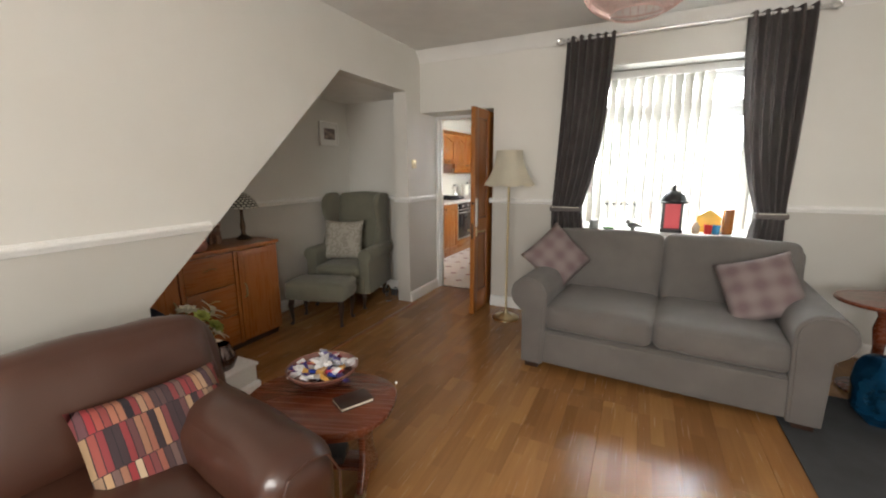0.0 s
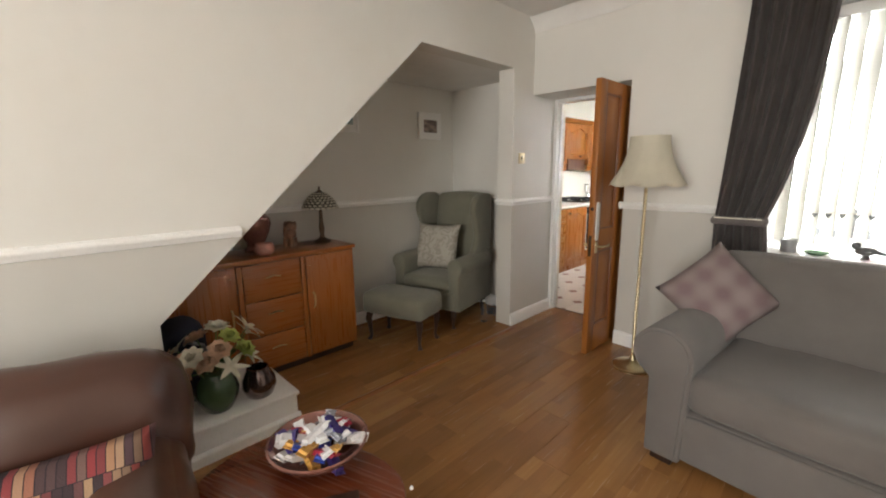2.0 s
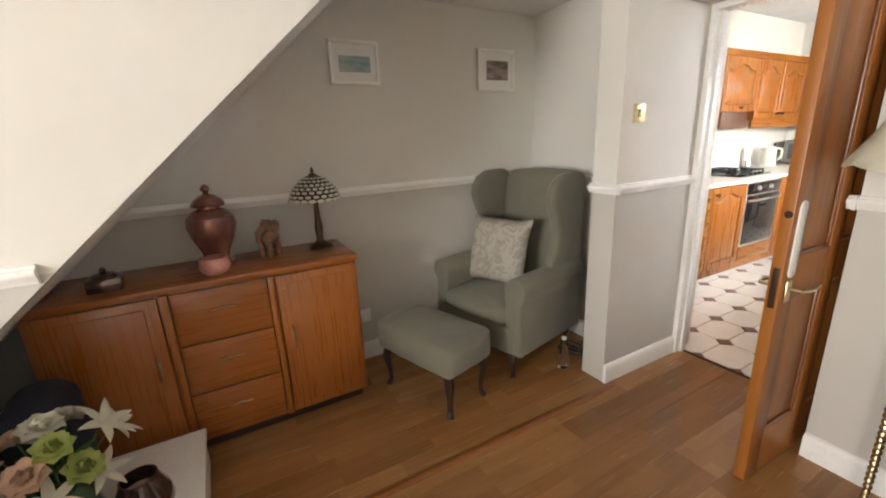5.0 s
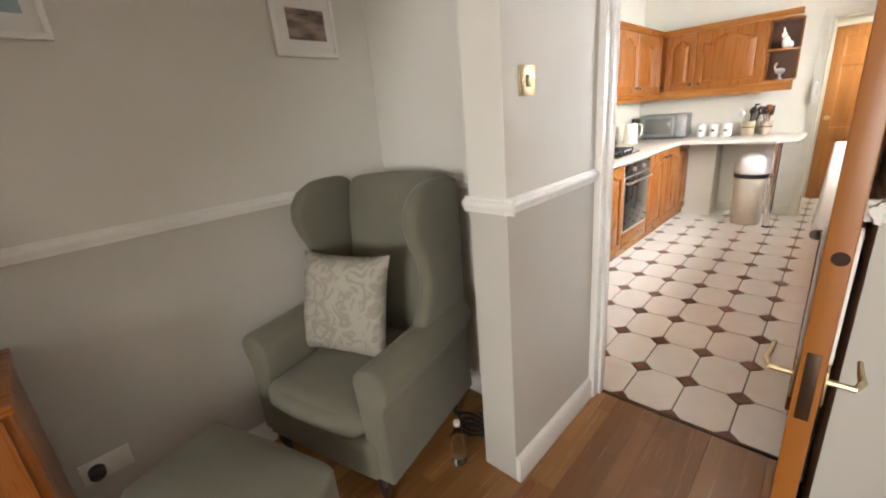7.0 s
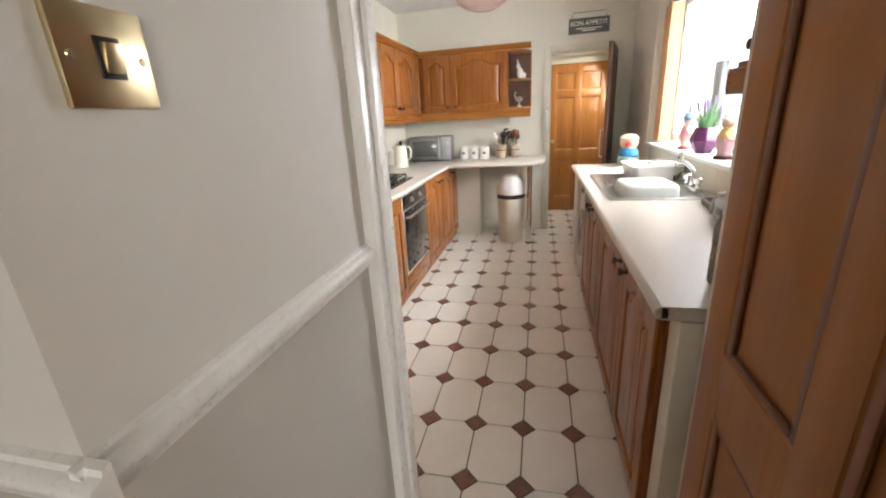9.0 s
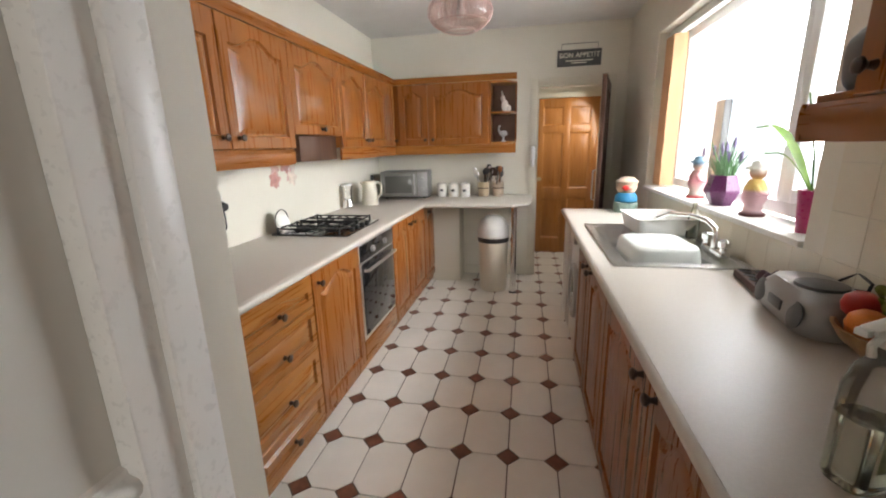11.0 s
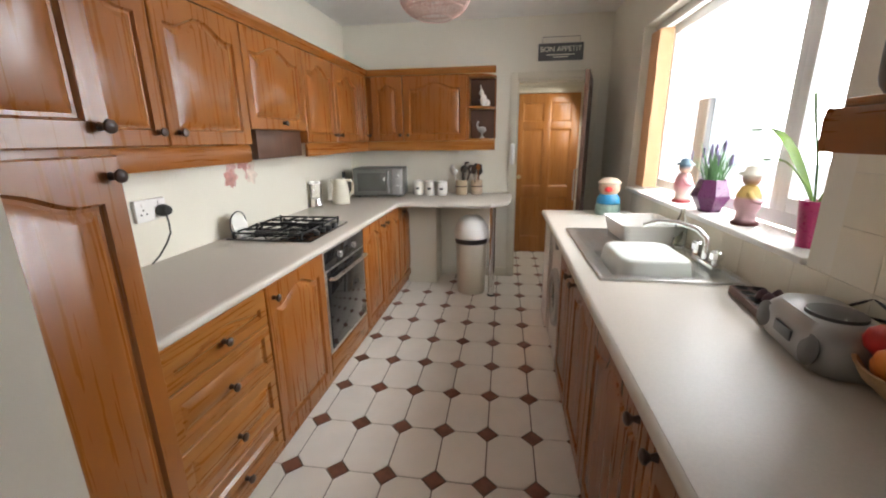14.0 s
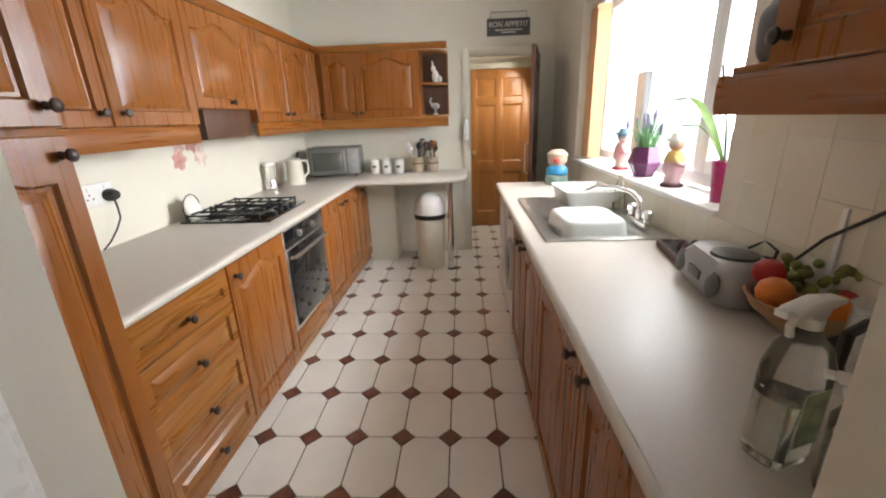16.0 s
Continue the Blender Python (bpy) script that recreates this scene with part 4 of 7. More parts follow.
# occasional table
tb = thing("occasional_table", "red mahogany occasional table with bowed edges and panel legs", "table", (-0.67, 1.36, 0), 20)
top = []
for i in range(40):
    a = 2 * math.pi * i / 40
    k = 2.6
    c, s = math.cos(a), math.sin(a)
    r = (abs(c) ** k + abs(s) ** k) ** (-1 / k)
    top.append((0.335 * r * c, 0.25 * r * s))
part("tabletop", prismm(top, 0.385, 0.41, "z", 0.006), MAHOG, tb)
part("apron", prismm([(u * 0.82, v * 0.8) for u, v in top], 0.33, 0.385, "z"), MAHOG, tb)
for x in (-0.2, 0.2):
    leg = [(-0.11, 0.33), (0.11, 0.33), (0.07, 0.27), (0.06, 0.2), (0.075, 0.13), (0.12, 0.06), (0.14, 0), (0.085, 0), (0.0, 0.05), (-0.085, 0), (-0.14, 0), (-0.12, 0.06), (-0.075, 0.13), (-0.06, 0.2), (-0.07, 0.27)]
    lg = part("leg", prismm(leg, x - 0.014, x + 0.014, "x", 0.003), MAHOG, tb, "shaped panel leg")
    part("band", boxm(x - 0.018, -0.142, 0.012, x + 0.018, -0.09, 0.02), BRASS, lg, "brass band at the foot")
    part("band", boxm(x - 0.018, -0.135, 0.034, x + 0.018, -0.1, 0.041), BRASS, lg, "brass band at the foot")
part("shelf", boxm(-0.186, -0.06, 0.1, 0.186, 0.06, 0.115, bev=0.003), MAHOG, tb)
part("tip", ballm((0.306, 0.17, 0.405), 0.007, seg=8), CERAMIC, tb, "small white bead at the table's corner")
solo("magazine", boxm(-0.1, -0.055, 0, 0.1, 0.055, 0.035, bev=0.004), BLACK, "dark folded magazine on the table's lower shelf", "magazine", (-0.67, 1.36, 0.116), 26)
nb = thing("notebook", "closed dark brown notebook lying on the mahogany table", "book", (-0.52, 1.4, 0.4105), 62)
part("cover", boxm(-0.075, -0.052, 0.0, 0.075, 0.052, 0.003), DARKWOOD, nb)
part("pages", boxm(-0.072, -0.049, 0.003, 0.072, 0.05, 0.013), IVORY, nb)
part("cover", boxm(-0.075, -0.052, 0.013, 0.075, 0.052, 0.017, bev=0.0015), DARKWOOD, nb)

bowl = thing("bowl", "brown glazed bowl of wrapped chocolate bars", "bowl", (-0.77, 1.49, 0.4105))
bowl.scale = (1.2, 1.2, 1.25)
part("body", lathem([(0, 0), (0.07, 0), (0.075, 0.006), (0.11, 0.022), (0.135, 0.046), (0.14, 0.058), (0.134, 0.06), (0.126, 0.05), (0.1, 0.028), (0.06, 0.012), (0, 0.01)], 32), COPPER, bowl)
rnd = random.Random(5)
wraps = [plain("purple_wrapper", (0.035, 0.02, 0.16), 0.3, 0.2, var=0.3), plain("blue_wrapper", (0.02, 0.05, 0.3), 0.3, 0.2, var=0.3), plain("white_wrapper", (0.72, 0.71, 0.72), 0.3, 0.1, var=0.1), plain("gold_wrapper", (0.62, 0.34, 0.08), 0.3, 0.4, var=0.2), plain("red_wrapper", (0.35, 0.02, 0.05), 0.3, 0.2, var=0.2), plain("silver_wrapper", (0.5, 0.52, 0.6), 0.25, 0.6, var=0.2)]
names = ["purple", "blue", "white", "gold", "red", "silver"]
bar = bmesh.new()
for sx in (-1,):
    rows = []
    for i, (x, w, t) in enumerate(((-0.05, 0.016, 0.001), (-0.04, 0.0145, 0.001), (-0.036, 0.015, 0.007), (0.036, 0.015, 0.007), (0.04, 0.0145, 0.001), (0.05, 0.016, 0.001))):
        rows.append([bar.verts.new((x, -w, -t)), bar.verts.new((x, w, -t)), bar.verts.new((x, w * 0.85, t)), bar.verts.new((x, -w * 0.85, t))])
    for a, c in zip(rows, rows[1:]):
        for i in range(4):
            bar.faces.new((a[i], a[(i + 1) % 4], c[(i + 1) % 4], c[i]))
    bar.faces.new(rows[0])
    bar.faces.new(rows[-1][::-1])
bar_mesh = [finish("chocolate_bar", bar.copy(), w, True, 30) for w in wraps]
for i in range(38):
    k = rnd.choice((0, 0, 0, 1, 1, 2, 2, 5, 3, 4))
    a, r = rnd.uniform(0, 6.28), 0.112 * math.sqrt(rnd.random())
    z = 0.4105 + 0.052 + 0.05 * (1 - (r / 0.125) ** 2) * rnd.uniform(0.35, 1.15)
    ob = new("chocolate_bar", bar_mesh[k])
    ob.matrix_basis = pose(-0.77 + r * math.cos(a), 1.49 + r * math.sin(a), z, rnd.uniform(-28, 28), rnd.uniform(-28, 28), rnd.uniform(0, 180)) @ Matrix.Diagonal((1.2, 1.25, 1.2, 1))
    tagged(ob, names[k] + " wrapped chocolate bar heaped in the bowl", "chocolate bar", "chocolate bars in the bowl")

# sideboard
sb = thing("sideboard", "teak sideboard with two doors and three drawers in the alcove", "sideboard", (-2.238, 1.287, 0), 90)
W, DP = 1.3, 0.41
part("carcass", boxm(0, 0.02, 0.05, W, DP, 0.806, bev=0.003), TEAK, sb)
part("plinth", boxm(0.03, 0.04, 0, W - 0.03, DP - 0.02, 0.05), DARKWOOD, sb)
part("top", boxm(-0.008, -0.008, 0.808, W + 0.008, DP + 0.004, 0.835, bev=0.004), TEAKX, sb)
for x0, x1, hx in ((0.02, 0.435, 0.395), (0.905, 1.282, 0.945)):
    d = part("door", boxm(x0, 0.0, 0.06, x1, 0.018, 0.795, bev=0.003), TEAK, sb)
    part("panel", boxm(x0 + 0.05, -0.003, 0.1, x1 - 0.05, 0.001, 0.755, bev=0.0015), TEAK, d)
    part("handle", tubem([(hx, 0, 0.42), (hx, -0.02, 0.435), (hx, -0.024, 0.475), (hx, -0.02, 0.515), (hx, 0, 0.53)], 0.006), BRASS, d, "slim bowed handle")
    part("lock", lathem([(0, -0.001), (0.006, -0.001), (0.006, 0.001), (0, 0.001)], 10, (x1 - 0.03 if hx < 0.5 else x0 + 0.03, -0.0, 0.73)), BRASS, d)
part("stile", boxm(0.445, -0.004, 0.055, 0.475, 0.02, 0.8, bev=0.003), TEAK, sb)
part("stile", boxm(0.868, -0.004, 0.055, 0.895, 0.02, 0.8, bev=0.003), TEAK, sb)
for z0, z1 in ((0.06, 0.3), (0.306, 0.545), (0.551, 0.795)):
    d = part("drawer", boxm(0.48, 0, z0, 0.863, 0.018, z1, bev=0.003), TEAKX, sb)
    m = (z0 + z1) / 2 + 0.03
    part("handle", tubem([(0.62 + 0.1 * i / 8, -0.004 - 0.014 * math.sin(math.pi * i / 8), m + 0.006 * math.cos(math.pi * (i / 4 - 1))) for i in range(9)], 0.0035, 6), BRASS, d, "thin curved pull")

SBZ = 0.8355
urn = thing("ginger_jar", "tall copper lustre ginger jar with a lid on the sideboard", "vase", (-2.52, 1.97, SBZ))
part("body", lathem([(0, 0), (0.075, 0), (0.08, 0.01), (0.06, 0.035), (0.062, 0.06), (0.095, 0.13), (0.112, 0.19), (0.105, 0.235), (0.075, 0.265), (0.05, 0.275), (0.05, 0.285), (0, 0.285)], 32), COPPER, urn)
part("lid", lathem([(0, 0.286), (0.072, 0.286), (0.075, 0.296), (0.062, 0.318), (0.035, 0.338), (0.014, 0.346), (0.011, 0.352), (0.02, 0.362), (0.02, 0.374), (0.008, 0.388), (0, 0.39)], 28), COPPER, urn)
pb = thing("candle_holder", "pink glass bowl candle holder on the sideboard", "candle holder", (-2.335, 1.955, SBZ))
part("bowl", lathem([(0, 0), (0.045, 0), (0.06, 0.015), (0.066, 0.04), (0.058, 0.075), (0.053, 0.075), (0.058, 0.04), (0.045, 0.012), (0, 0.012)], 24), PINKSALT, pb)
el = bmesh.new()
ball(el, (0, 0, 0.07), 0.035, 0.045, 0.04)
ball(el, (0, 0.0, 0.115), 0.03, 0.032, 0.03)
for dx in (-0.018, 0.018):
    for dy in (-0.025, 0.022):
        lathe(el, [(0, 0), (0.015, 0), (0.012, 0.05), (0, 0.05)], 10, (dx, dy, 0))
tube(el, [(0, -0.03, 0.115), (0, -0.055, 0.1), (0, -0.06, 0.07), (0, -0.05, 0.05)], [0.014, 0.011, 0.008, 0.006])
ball(el, (-0.028, 0.01, 0.115), 0.006, 0.024, 0.028)
ball(el, (0.028, 0.01, 0.115), 0.006, 0.024, 0.028)
solo("elephant_figurine", el, plain("brown_glaze", (0.2, 0.1, 0.055), 0.3, var=0.5, scale=22), "small brown and cream glazed elephant figurine on the sideboard", "figurine", (-2.515, 2.218, SBZ), 40, angle=80).scale = (1.3, 1.3, 1.3)
gj = thing("glass_box", "small glass trinket box with a metal knob", "box", (-2.36, 1.55, SBZ))
part("box", boxm(-0.045, -0.06, 0, 0.045, 0.06, 0.055, bev=0.004), MERCURY, gj)
part("lid", lathem([(0, 0.055), (0.05, 0.055), (0.04, 0.07), (0.012, 0.078), (0.012, 0.09), (0.004, 0.1), (0, 0.1)], 12), MERCURY, gj)
tl = thing("table_lamp", "bronze table lamp with a black and white leaded glass shade", "lamp", (-2.51, 2.475, SBZ))
tl.scale = (1.05, 1.05, 1.05)
part("base", lathem([(0, 0), (0.06, 0), (0.062, 0.008), (0.04, 0.02), (0.02, 0.035), (0.016, 0.06), (0.022, 0.1), (0.014, 0.16), (0.012, 0.26), (0.016, 0.285), (0, 0.285)], 20), BRONZE, tl)
sh = bmesh.new()
DOME = [(0.128, 0.25), (0.124, 0.267), (0.112, 0.297), (0.092, 0.325), (0.068, 0.35), (0.04, 0.368), (0.018, 0.376)]
lathe(sh, DOME, 28)
bmesh.ops.delete(sh, geom=[f for f in sh.faces if len(f.verts) > 4], context="FACES_ONLY")
bmesh.ops.solidify(sh, geom=sh.faces[:], thickness=0.002)
dome = part("shade", sh, LEADING, tl, "dark leaded dome shade set with pale glass")
for k, (r, z, tilt, hw, hh) in enumerate(((0.1275, 0.257, 74, 0.0185, 0.009), (0.121, 0.2765, 70, 0.014, 0.0075), (0.1125, 0.297, 62, 0.013, 0.0075), (0.1015, 0.314, 54, 0.012, 0.007), (0.088, 0.3305, 48, 0.0105, 0.007), (0.071, 0.3475, 42, 0.0085, 0.0065), (0.0505, 0.3625, 32, 0.006, 0.0055))):
    bm = bmesh.new()
    for q in range(20):
        a = 2 * math.pi * (q + 0.5 * (k % 2)) / 20
        m = Matrix.Rotation(a, 4, "Z") @ Matrix.Translation((r, 0, z)) @ Matrix.Rotation(radians(tilt), 4, "Y")
        ring = [m @ Vector((hh * math.cos(u), hw * math.sin(u), 0.003)) for u in [2 * math.pi * i / 12 for i in range(12)]]
        foot = [m @ Vector((hh * 1.05 * math.cos(u), hw * 1.05 * math.sin(u), -0.001)) for u in [2 * math.pi * i / 12 for i in range(12)]]
        top_v, low_v = [bm.verts.new(p) for p in ring], [bm.verts.new(p) for p in foot]
        bm.faces.new(top_v)
        for i in range(12):
            bm.faces.new((low_v[i], low_v[(i + 1) % 12], top_v[(i + 1) % 12], top_v[i]))
    part("glass_row", bm, MILKGLASS, dome, "ring of milky glass pieces", 30)
part("finial", lathem([(0, 0.374), (0.02, 0.374), (0.018, 0.382), (0.006, 0.388), (0.01, 0.398), (0.003, 0.415), (0, 0.416)], 14), BRONZE, tl)


# armchair and footstool
def cabriole(parent, x, y, h, sx, sy):
    pts = [(x, y, h), (x + sx * 0.012, y + sy * 0.012, h * 0.75), (x + sx * 0.004, y + sy * 0.004, h * 0.4), (x + sx * 0.0, y, h * 0.14), (x + sx * 0.012, y + sy * 0.012, 0.0)]
    part("leg", tubem(pts, [0.028, 0.026, 0.016, 0.013, 0.02], 10), DARKWOOD, parent, "dark turned wooden leg")


ac = thing("armchair", "sage grey wingback armchair in the alcove", "armchair", (-2.27, 3.6, 0), 13)
ac.scale = (1.02, 0.97, 1.0)
part("seat_base", soft_box(-0.29, -0.36, 0.17, 0.29, 0.3, 0.34, 0.025, 0.006, 5), SAGE, ac)
part("seat_cushion", soft_box(-0.235, -0.375, 0.335, 0.235, 0.22, 0.45, 0.045, 0.025, 7, 1.0, 0.006), SAGE, ac, "thick sage seat cushion")
bk = soft_box(-0.27, -0.06, 0, 0.27, 0.075, 0.82, 0.05, 0.02, 7, 2.0, 0.006)
part("backrest", moved(bk, Matrix.Translation((0, 0.26, 0.34)) @ Matrix.Rotation(radians(-8), 4, "X")), SAGE, ac)
for s in (-1, 1):
    wing = [(0.34, 0.56), (-0.04, 0.6), (0.03, 0.7), (0.065, 0.79), (0.05, 0.87), (0.01, 0.94), (-0.015, 1.01), (-0.005, 1.08), (0.045, 1.135), (0.12, 1.165), (0.2, 1.168), (0.3, 1.165), (0.36, 1.14)]
    part("wing", prismm(wing, s * 0.29 - 0.032, s * 0.29 + 0.032, "x", 0.024), SAGE, ac, angle=60)
    prof = [(0.25, 0.17), (0.345, 0.17), (0.335, 0.48)] + arc(0.295, 0.56, 0.072, -40, 200, 14)
    part("arm", prismm([(s * u, v) for u, v in prof], -0.34, 0.3, "y", 0.015), SAGE, ac, angle=55)
    for y in (-0.3, 0.26):
        cabriole(ac, s * 0.26, y, 0.17, s, -1 if y < 0 else 1)
scatter_cushion("square beige damask cushion on the sage armchair", DAMASK, 0.44, pose(-2.33, 3.56, 0.67, 74, 0, 20), 6, 0.12)
fs = thing("footstool", "sage grey upholstered footstool with dark cabriole legs", "footstool", (-2.095, 2.93, 0), 17)
part("seat", soft_box(-0.285, -0.172, 0.24, 0.285, 0.172, 0.41, 0.035, 0.025, 7, 4.0, 0.004), SAGE, fs)
for sx in (-1, 1):
    for sy in (-1, 1):
        cabriole(fs, sx * 0.235, sy * 0.125, 0.25, sx, sy)

# pictures and switches
for y0, y1, z0, z1, iy0, iy1, iz0, iz1, lab, c0, c1 in ((2.664, 2.948, 1.70, 1.93, 2.716, 2.898, 1.766, 1.85, "white framed small seascape print on the alcove wall", (0.2, 0.32, 0.36), (0.42, 0.5, 0.5)), (3.633, 3.93, 1.683, 1.94, 3.703, 3.88, 1.75, 1.87, "white framed small brown landscape print on the alcove wall", (0.1, 0.07, 0.06), (0.4, 0.3, 0.25))):
    pf = thing("picture", lab, "picture", (AX, (y0 + y1) / 2, z0))
    w, h = (y1 - y0) / 2, z1 - z0
    fr = bmesh.new()
    for a in ((-w, 0, w, 0.018), (-w, h - 0.018, w, h), (-w, 0.018, -w + 0.018, h - 0.018), (w - 0.018, 0.018, w, h - 0.018)):
        box(fr, 0.002, a[0], a[1], 0.022, a[2], a[3], bev=0.002)
    part("frame", fr, GLOSS, pf)
    part("mount", boxm(0.002, -w + 0.018, 0.018, 0.012, w - 0.018, h - 0.018), WHITEP, pf)
    m, n, l, b = nodes_of("print")
    v = coords(n, l, (1, 4, 14))
    l.new(ramp(n, l, noise_tex(n, l, v, 2.0, 5), [(0.35, c0), (0.65, c1)]), b.inputs["Base Color"])
    b.inputs["Roughness"].default_value = 0.3
    yc = (y0 + y1) / 2
    part("image", boxm(0.0125, iy0 - yc, iz0 - z0, 0.0135, iy1 - yc, iz1 - z0), m, pf, "small muted landscape image")

sw = thing("light_switch", "square brass light switch on the painted wall", "light switch", (WX, 3.896, 1.471))
part("plate", boxm(0.0005, -0.044, -0.044, 0.009, 0.044, 0.044, bev=0.003), BRASS, sw)
rk = part("rocker_surround", boxm(0.009, -0.012, -0.018, 0.0115, 0.012, 0.018, bev=0.001), BLACK, sw)
part("rocker", moved(boxm(-0.003, -0.008, -0.013, 0.004, 0.008, 0.013, bev=0.001), Matrix.Translation((0.0125, 0, 0)) @ Matrix.Rotation(radians(10), 4, "Y")), BRASS, sw)
for y in (-0.034, 0.034):
    part("screw", moved(lathem([(0, 0), (0.004, 0), (0.003, 0.0015), (0, 0.0016)], 10), Matrix.Translation((0.009, y, 0)) @ Matrix.Rotation(radians(90), 4, "Y")), BRASS, sw)
sk = thing("wall_socket", "low white wall socket with a black plug in the alcove", "socket", (AX, 2.69, 0.3))
part("plate", boxm(0.0005, -0.073, -0.043, 0.01, 0.073, 0.043, bev=0.003), WHITEP, sk)
part("plug", lathem([(0, 0), (0.026, 0), (0.024, 0.03), (0.01, 0.04), (0, 0.04)], 14), BLACK, sk).matrix_basis = pose(0.01, -0.03, 0, 0, 90, 0)

# flowers on the plinth
PZ = 0.1865
fv = thing("flower_vase", "dark green glazed vase with silk roses and lilies", "flower vase", (-1.75, 1.435, PZ))
fv.scale = (1.12, 1.12, 1.08)
part("vase", lathem([(0, 0), (0.05, 0), (0.06, 0.01), (0.085, 0.06), (0.092, 0.1), (0.08, 0.15), (0.055, 0.19), (0.06, 0.215), (0.053, 0.215), (0.048, 0.19), (0.07, 0.14), (0, 0.1)], 28), GREENGLAZE, fv)


def petal(bm, m, ln, wd, cup):
    g = []
    for i in range(6):
        s = i / 5
        w = wd * math.sin(math.pi * (0.12 + 0.86 * s)) ** 0.8
        g.append([bm.verts.new(m @ Vector((k * w, ln * s, cup * s * s + 0.25 * wd * abs(k)))) for k in (-0.5, 0, 0.5)])
    for a, c in zip(g, g[1:]):
        for k in range(2):
            bm.faces.new((a[k], a[k + 1], c[k + 1], c[k]))


def rose(size):
    bm = bmesh.new()
    for ring, (cnt, tilt, ln) in enumerate(((3, 80, 0.55), (5, 64, 0.75), (6, 42, 0.95), (7, 20, 1.0))):
        for i in range(cnt):
            petal(bm, Matrix.Rotation(2 * math.pi * (i + 0.37 * ring) / cnt, 4, "Z") @ Matrix.Translation((0, 0.003, 0)) @ Matrix.Rotation(radians(tilt), 4, "X"), size * ln, size * 0.95, size * (0.12 if ring < 2 else -0.18))
    bmesh.ops.solidify(bm, geom=bm.faces[:], thickness=0.0012)
    return bm


def lily(size):
    bm = bmesh.new()
    for i in range(6):
        petal(bm, Matrix.Rotation(math.pi * i / 3, 4, "Z") @ Matrix.Rotation(radians(38), 4, "X"), size, size * 0.36, -size * 0.45)
    bmesh.ops.solidify(bm, geom=bm.faces[:], thickness=0.001)
    return bm


rnd = random.Random(11)
stems = bmesh.new()
spots = [(0.03, -0.1, 0.3, "rose", PEACH), (-0.02, -0.05, 0.36, "rose", PEACH), (0.09, -0.05, 0.28, "rose", PEACH), (0.07, -0.13, 0.24, "rose", PEACH), (0.11, 0.0, 0.33, "rose", PEACH), (0.02, 0.02, 0.4, "rose", IVORY), (-0.04, 0.05, 0.38, "rose", IVORY), (0.11, -0.1, 0.33, "rose", IVORY), (0.12, 0.03, 0.24, "lily", IVORY), (0.03, 0.14, 0.37, "lily", IVORY), (-0.01, 0.15, 0.33, "lily", IVORY), (0.1, 0.1, 0.3, "rose", LIME), (0.08, 0.05, 0.37, "rose", LIME), (-0.06, -0.12, 0.31, "lily", IVORY), (-0.02, -0.16, 0.28, "lily", PEACH), (0.07, 0.12, 0.25, "lily", IVORY)]
for x, y, z, kind, mt in spots:
    d = Vector((x, y, 0.14)).normalized()
    q = d.to_track_quat("Z", "Y").to_matrix().to_4x4()
    bm = rose(rnd.uniform(0.044, 0.056)) if kind == "rose" else lily(rnd.uniform(0.068, 0.08))
    part("bloom", moved(bm, Matrix.Translation((x, y, z)) @ q), mt, fv, {"rose": "many-petalled silk rose", "lily": "open star-shaped silk lily"}[kind], 80)
    tube(stems, [(x * 0.15, y * 0.15, 0.12), (x * 0.5, y * 0.5, 0.2 + (z - 0.2) * 0.4), (x, y, z)], 0.0025, 5)
part("stems", stems, LEAF, fv)
for i in range(10):
    a = i * 2.4
    bm = bmesh.new()
    petal(bm, Matrix.Translation((0.03 * math.cos(a), 0.03 * math.sin(a), 0.2 + 0.012 * (i % 6))) @ Matrix.Rotation(a, 4, "Z") @ Matrix.Rotation(radians(35), 4, "X"), 0.11, 0.04, -0.03)
    bmesh.ops.solidify(bm, geom=bm.faces[:], thickness=0.001)
    part("leaf", bm, LEAF, fv)
mv = thing("hurricane_vase", "mirrored brown mosaic glass vase on the white step", "vase", (-1.735, 1.635, PZ))
part("body", lathem([(0, 0), (0.055, 0), (0.07, 0.012), (0.088, 0.06), (0.082, 0.1), (0.06, 0.145), (0.055, 0.165), (0.049, 0.165), (0.053, 0.14), (0.07, 0.1), (0, 0.03)], 26), MERCURY, mv)
bag = soft_box(-0.13, -0.09, 0, 0.13, 0.09, 0.42, 0.06, 0.02, 6, 8.0, 0.02)
bg = thing("holdall", "dark navy fabric holdall with grey straps under the stairs", "bag", (-2.0, 1.36, PZ + 0.003), 10)
part("body", bag, NAVY, bg)
part("strap", tubem([(0.1, -0.05, 0.3), (0.15, -0.04, 0.36), (0.16, 0.03, 0.32), (0.13, 0.07, 0.18)], 0.011, 6), GREYP, bg, "grey webbing strap")

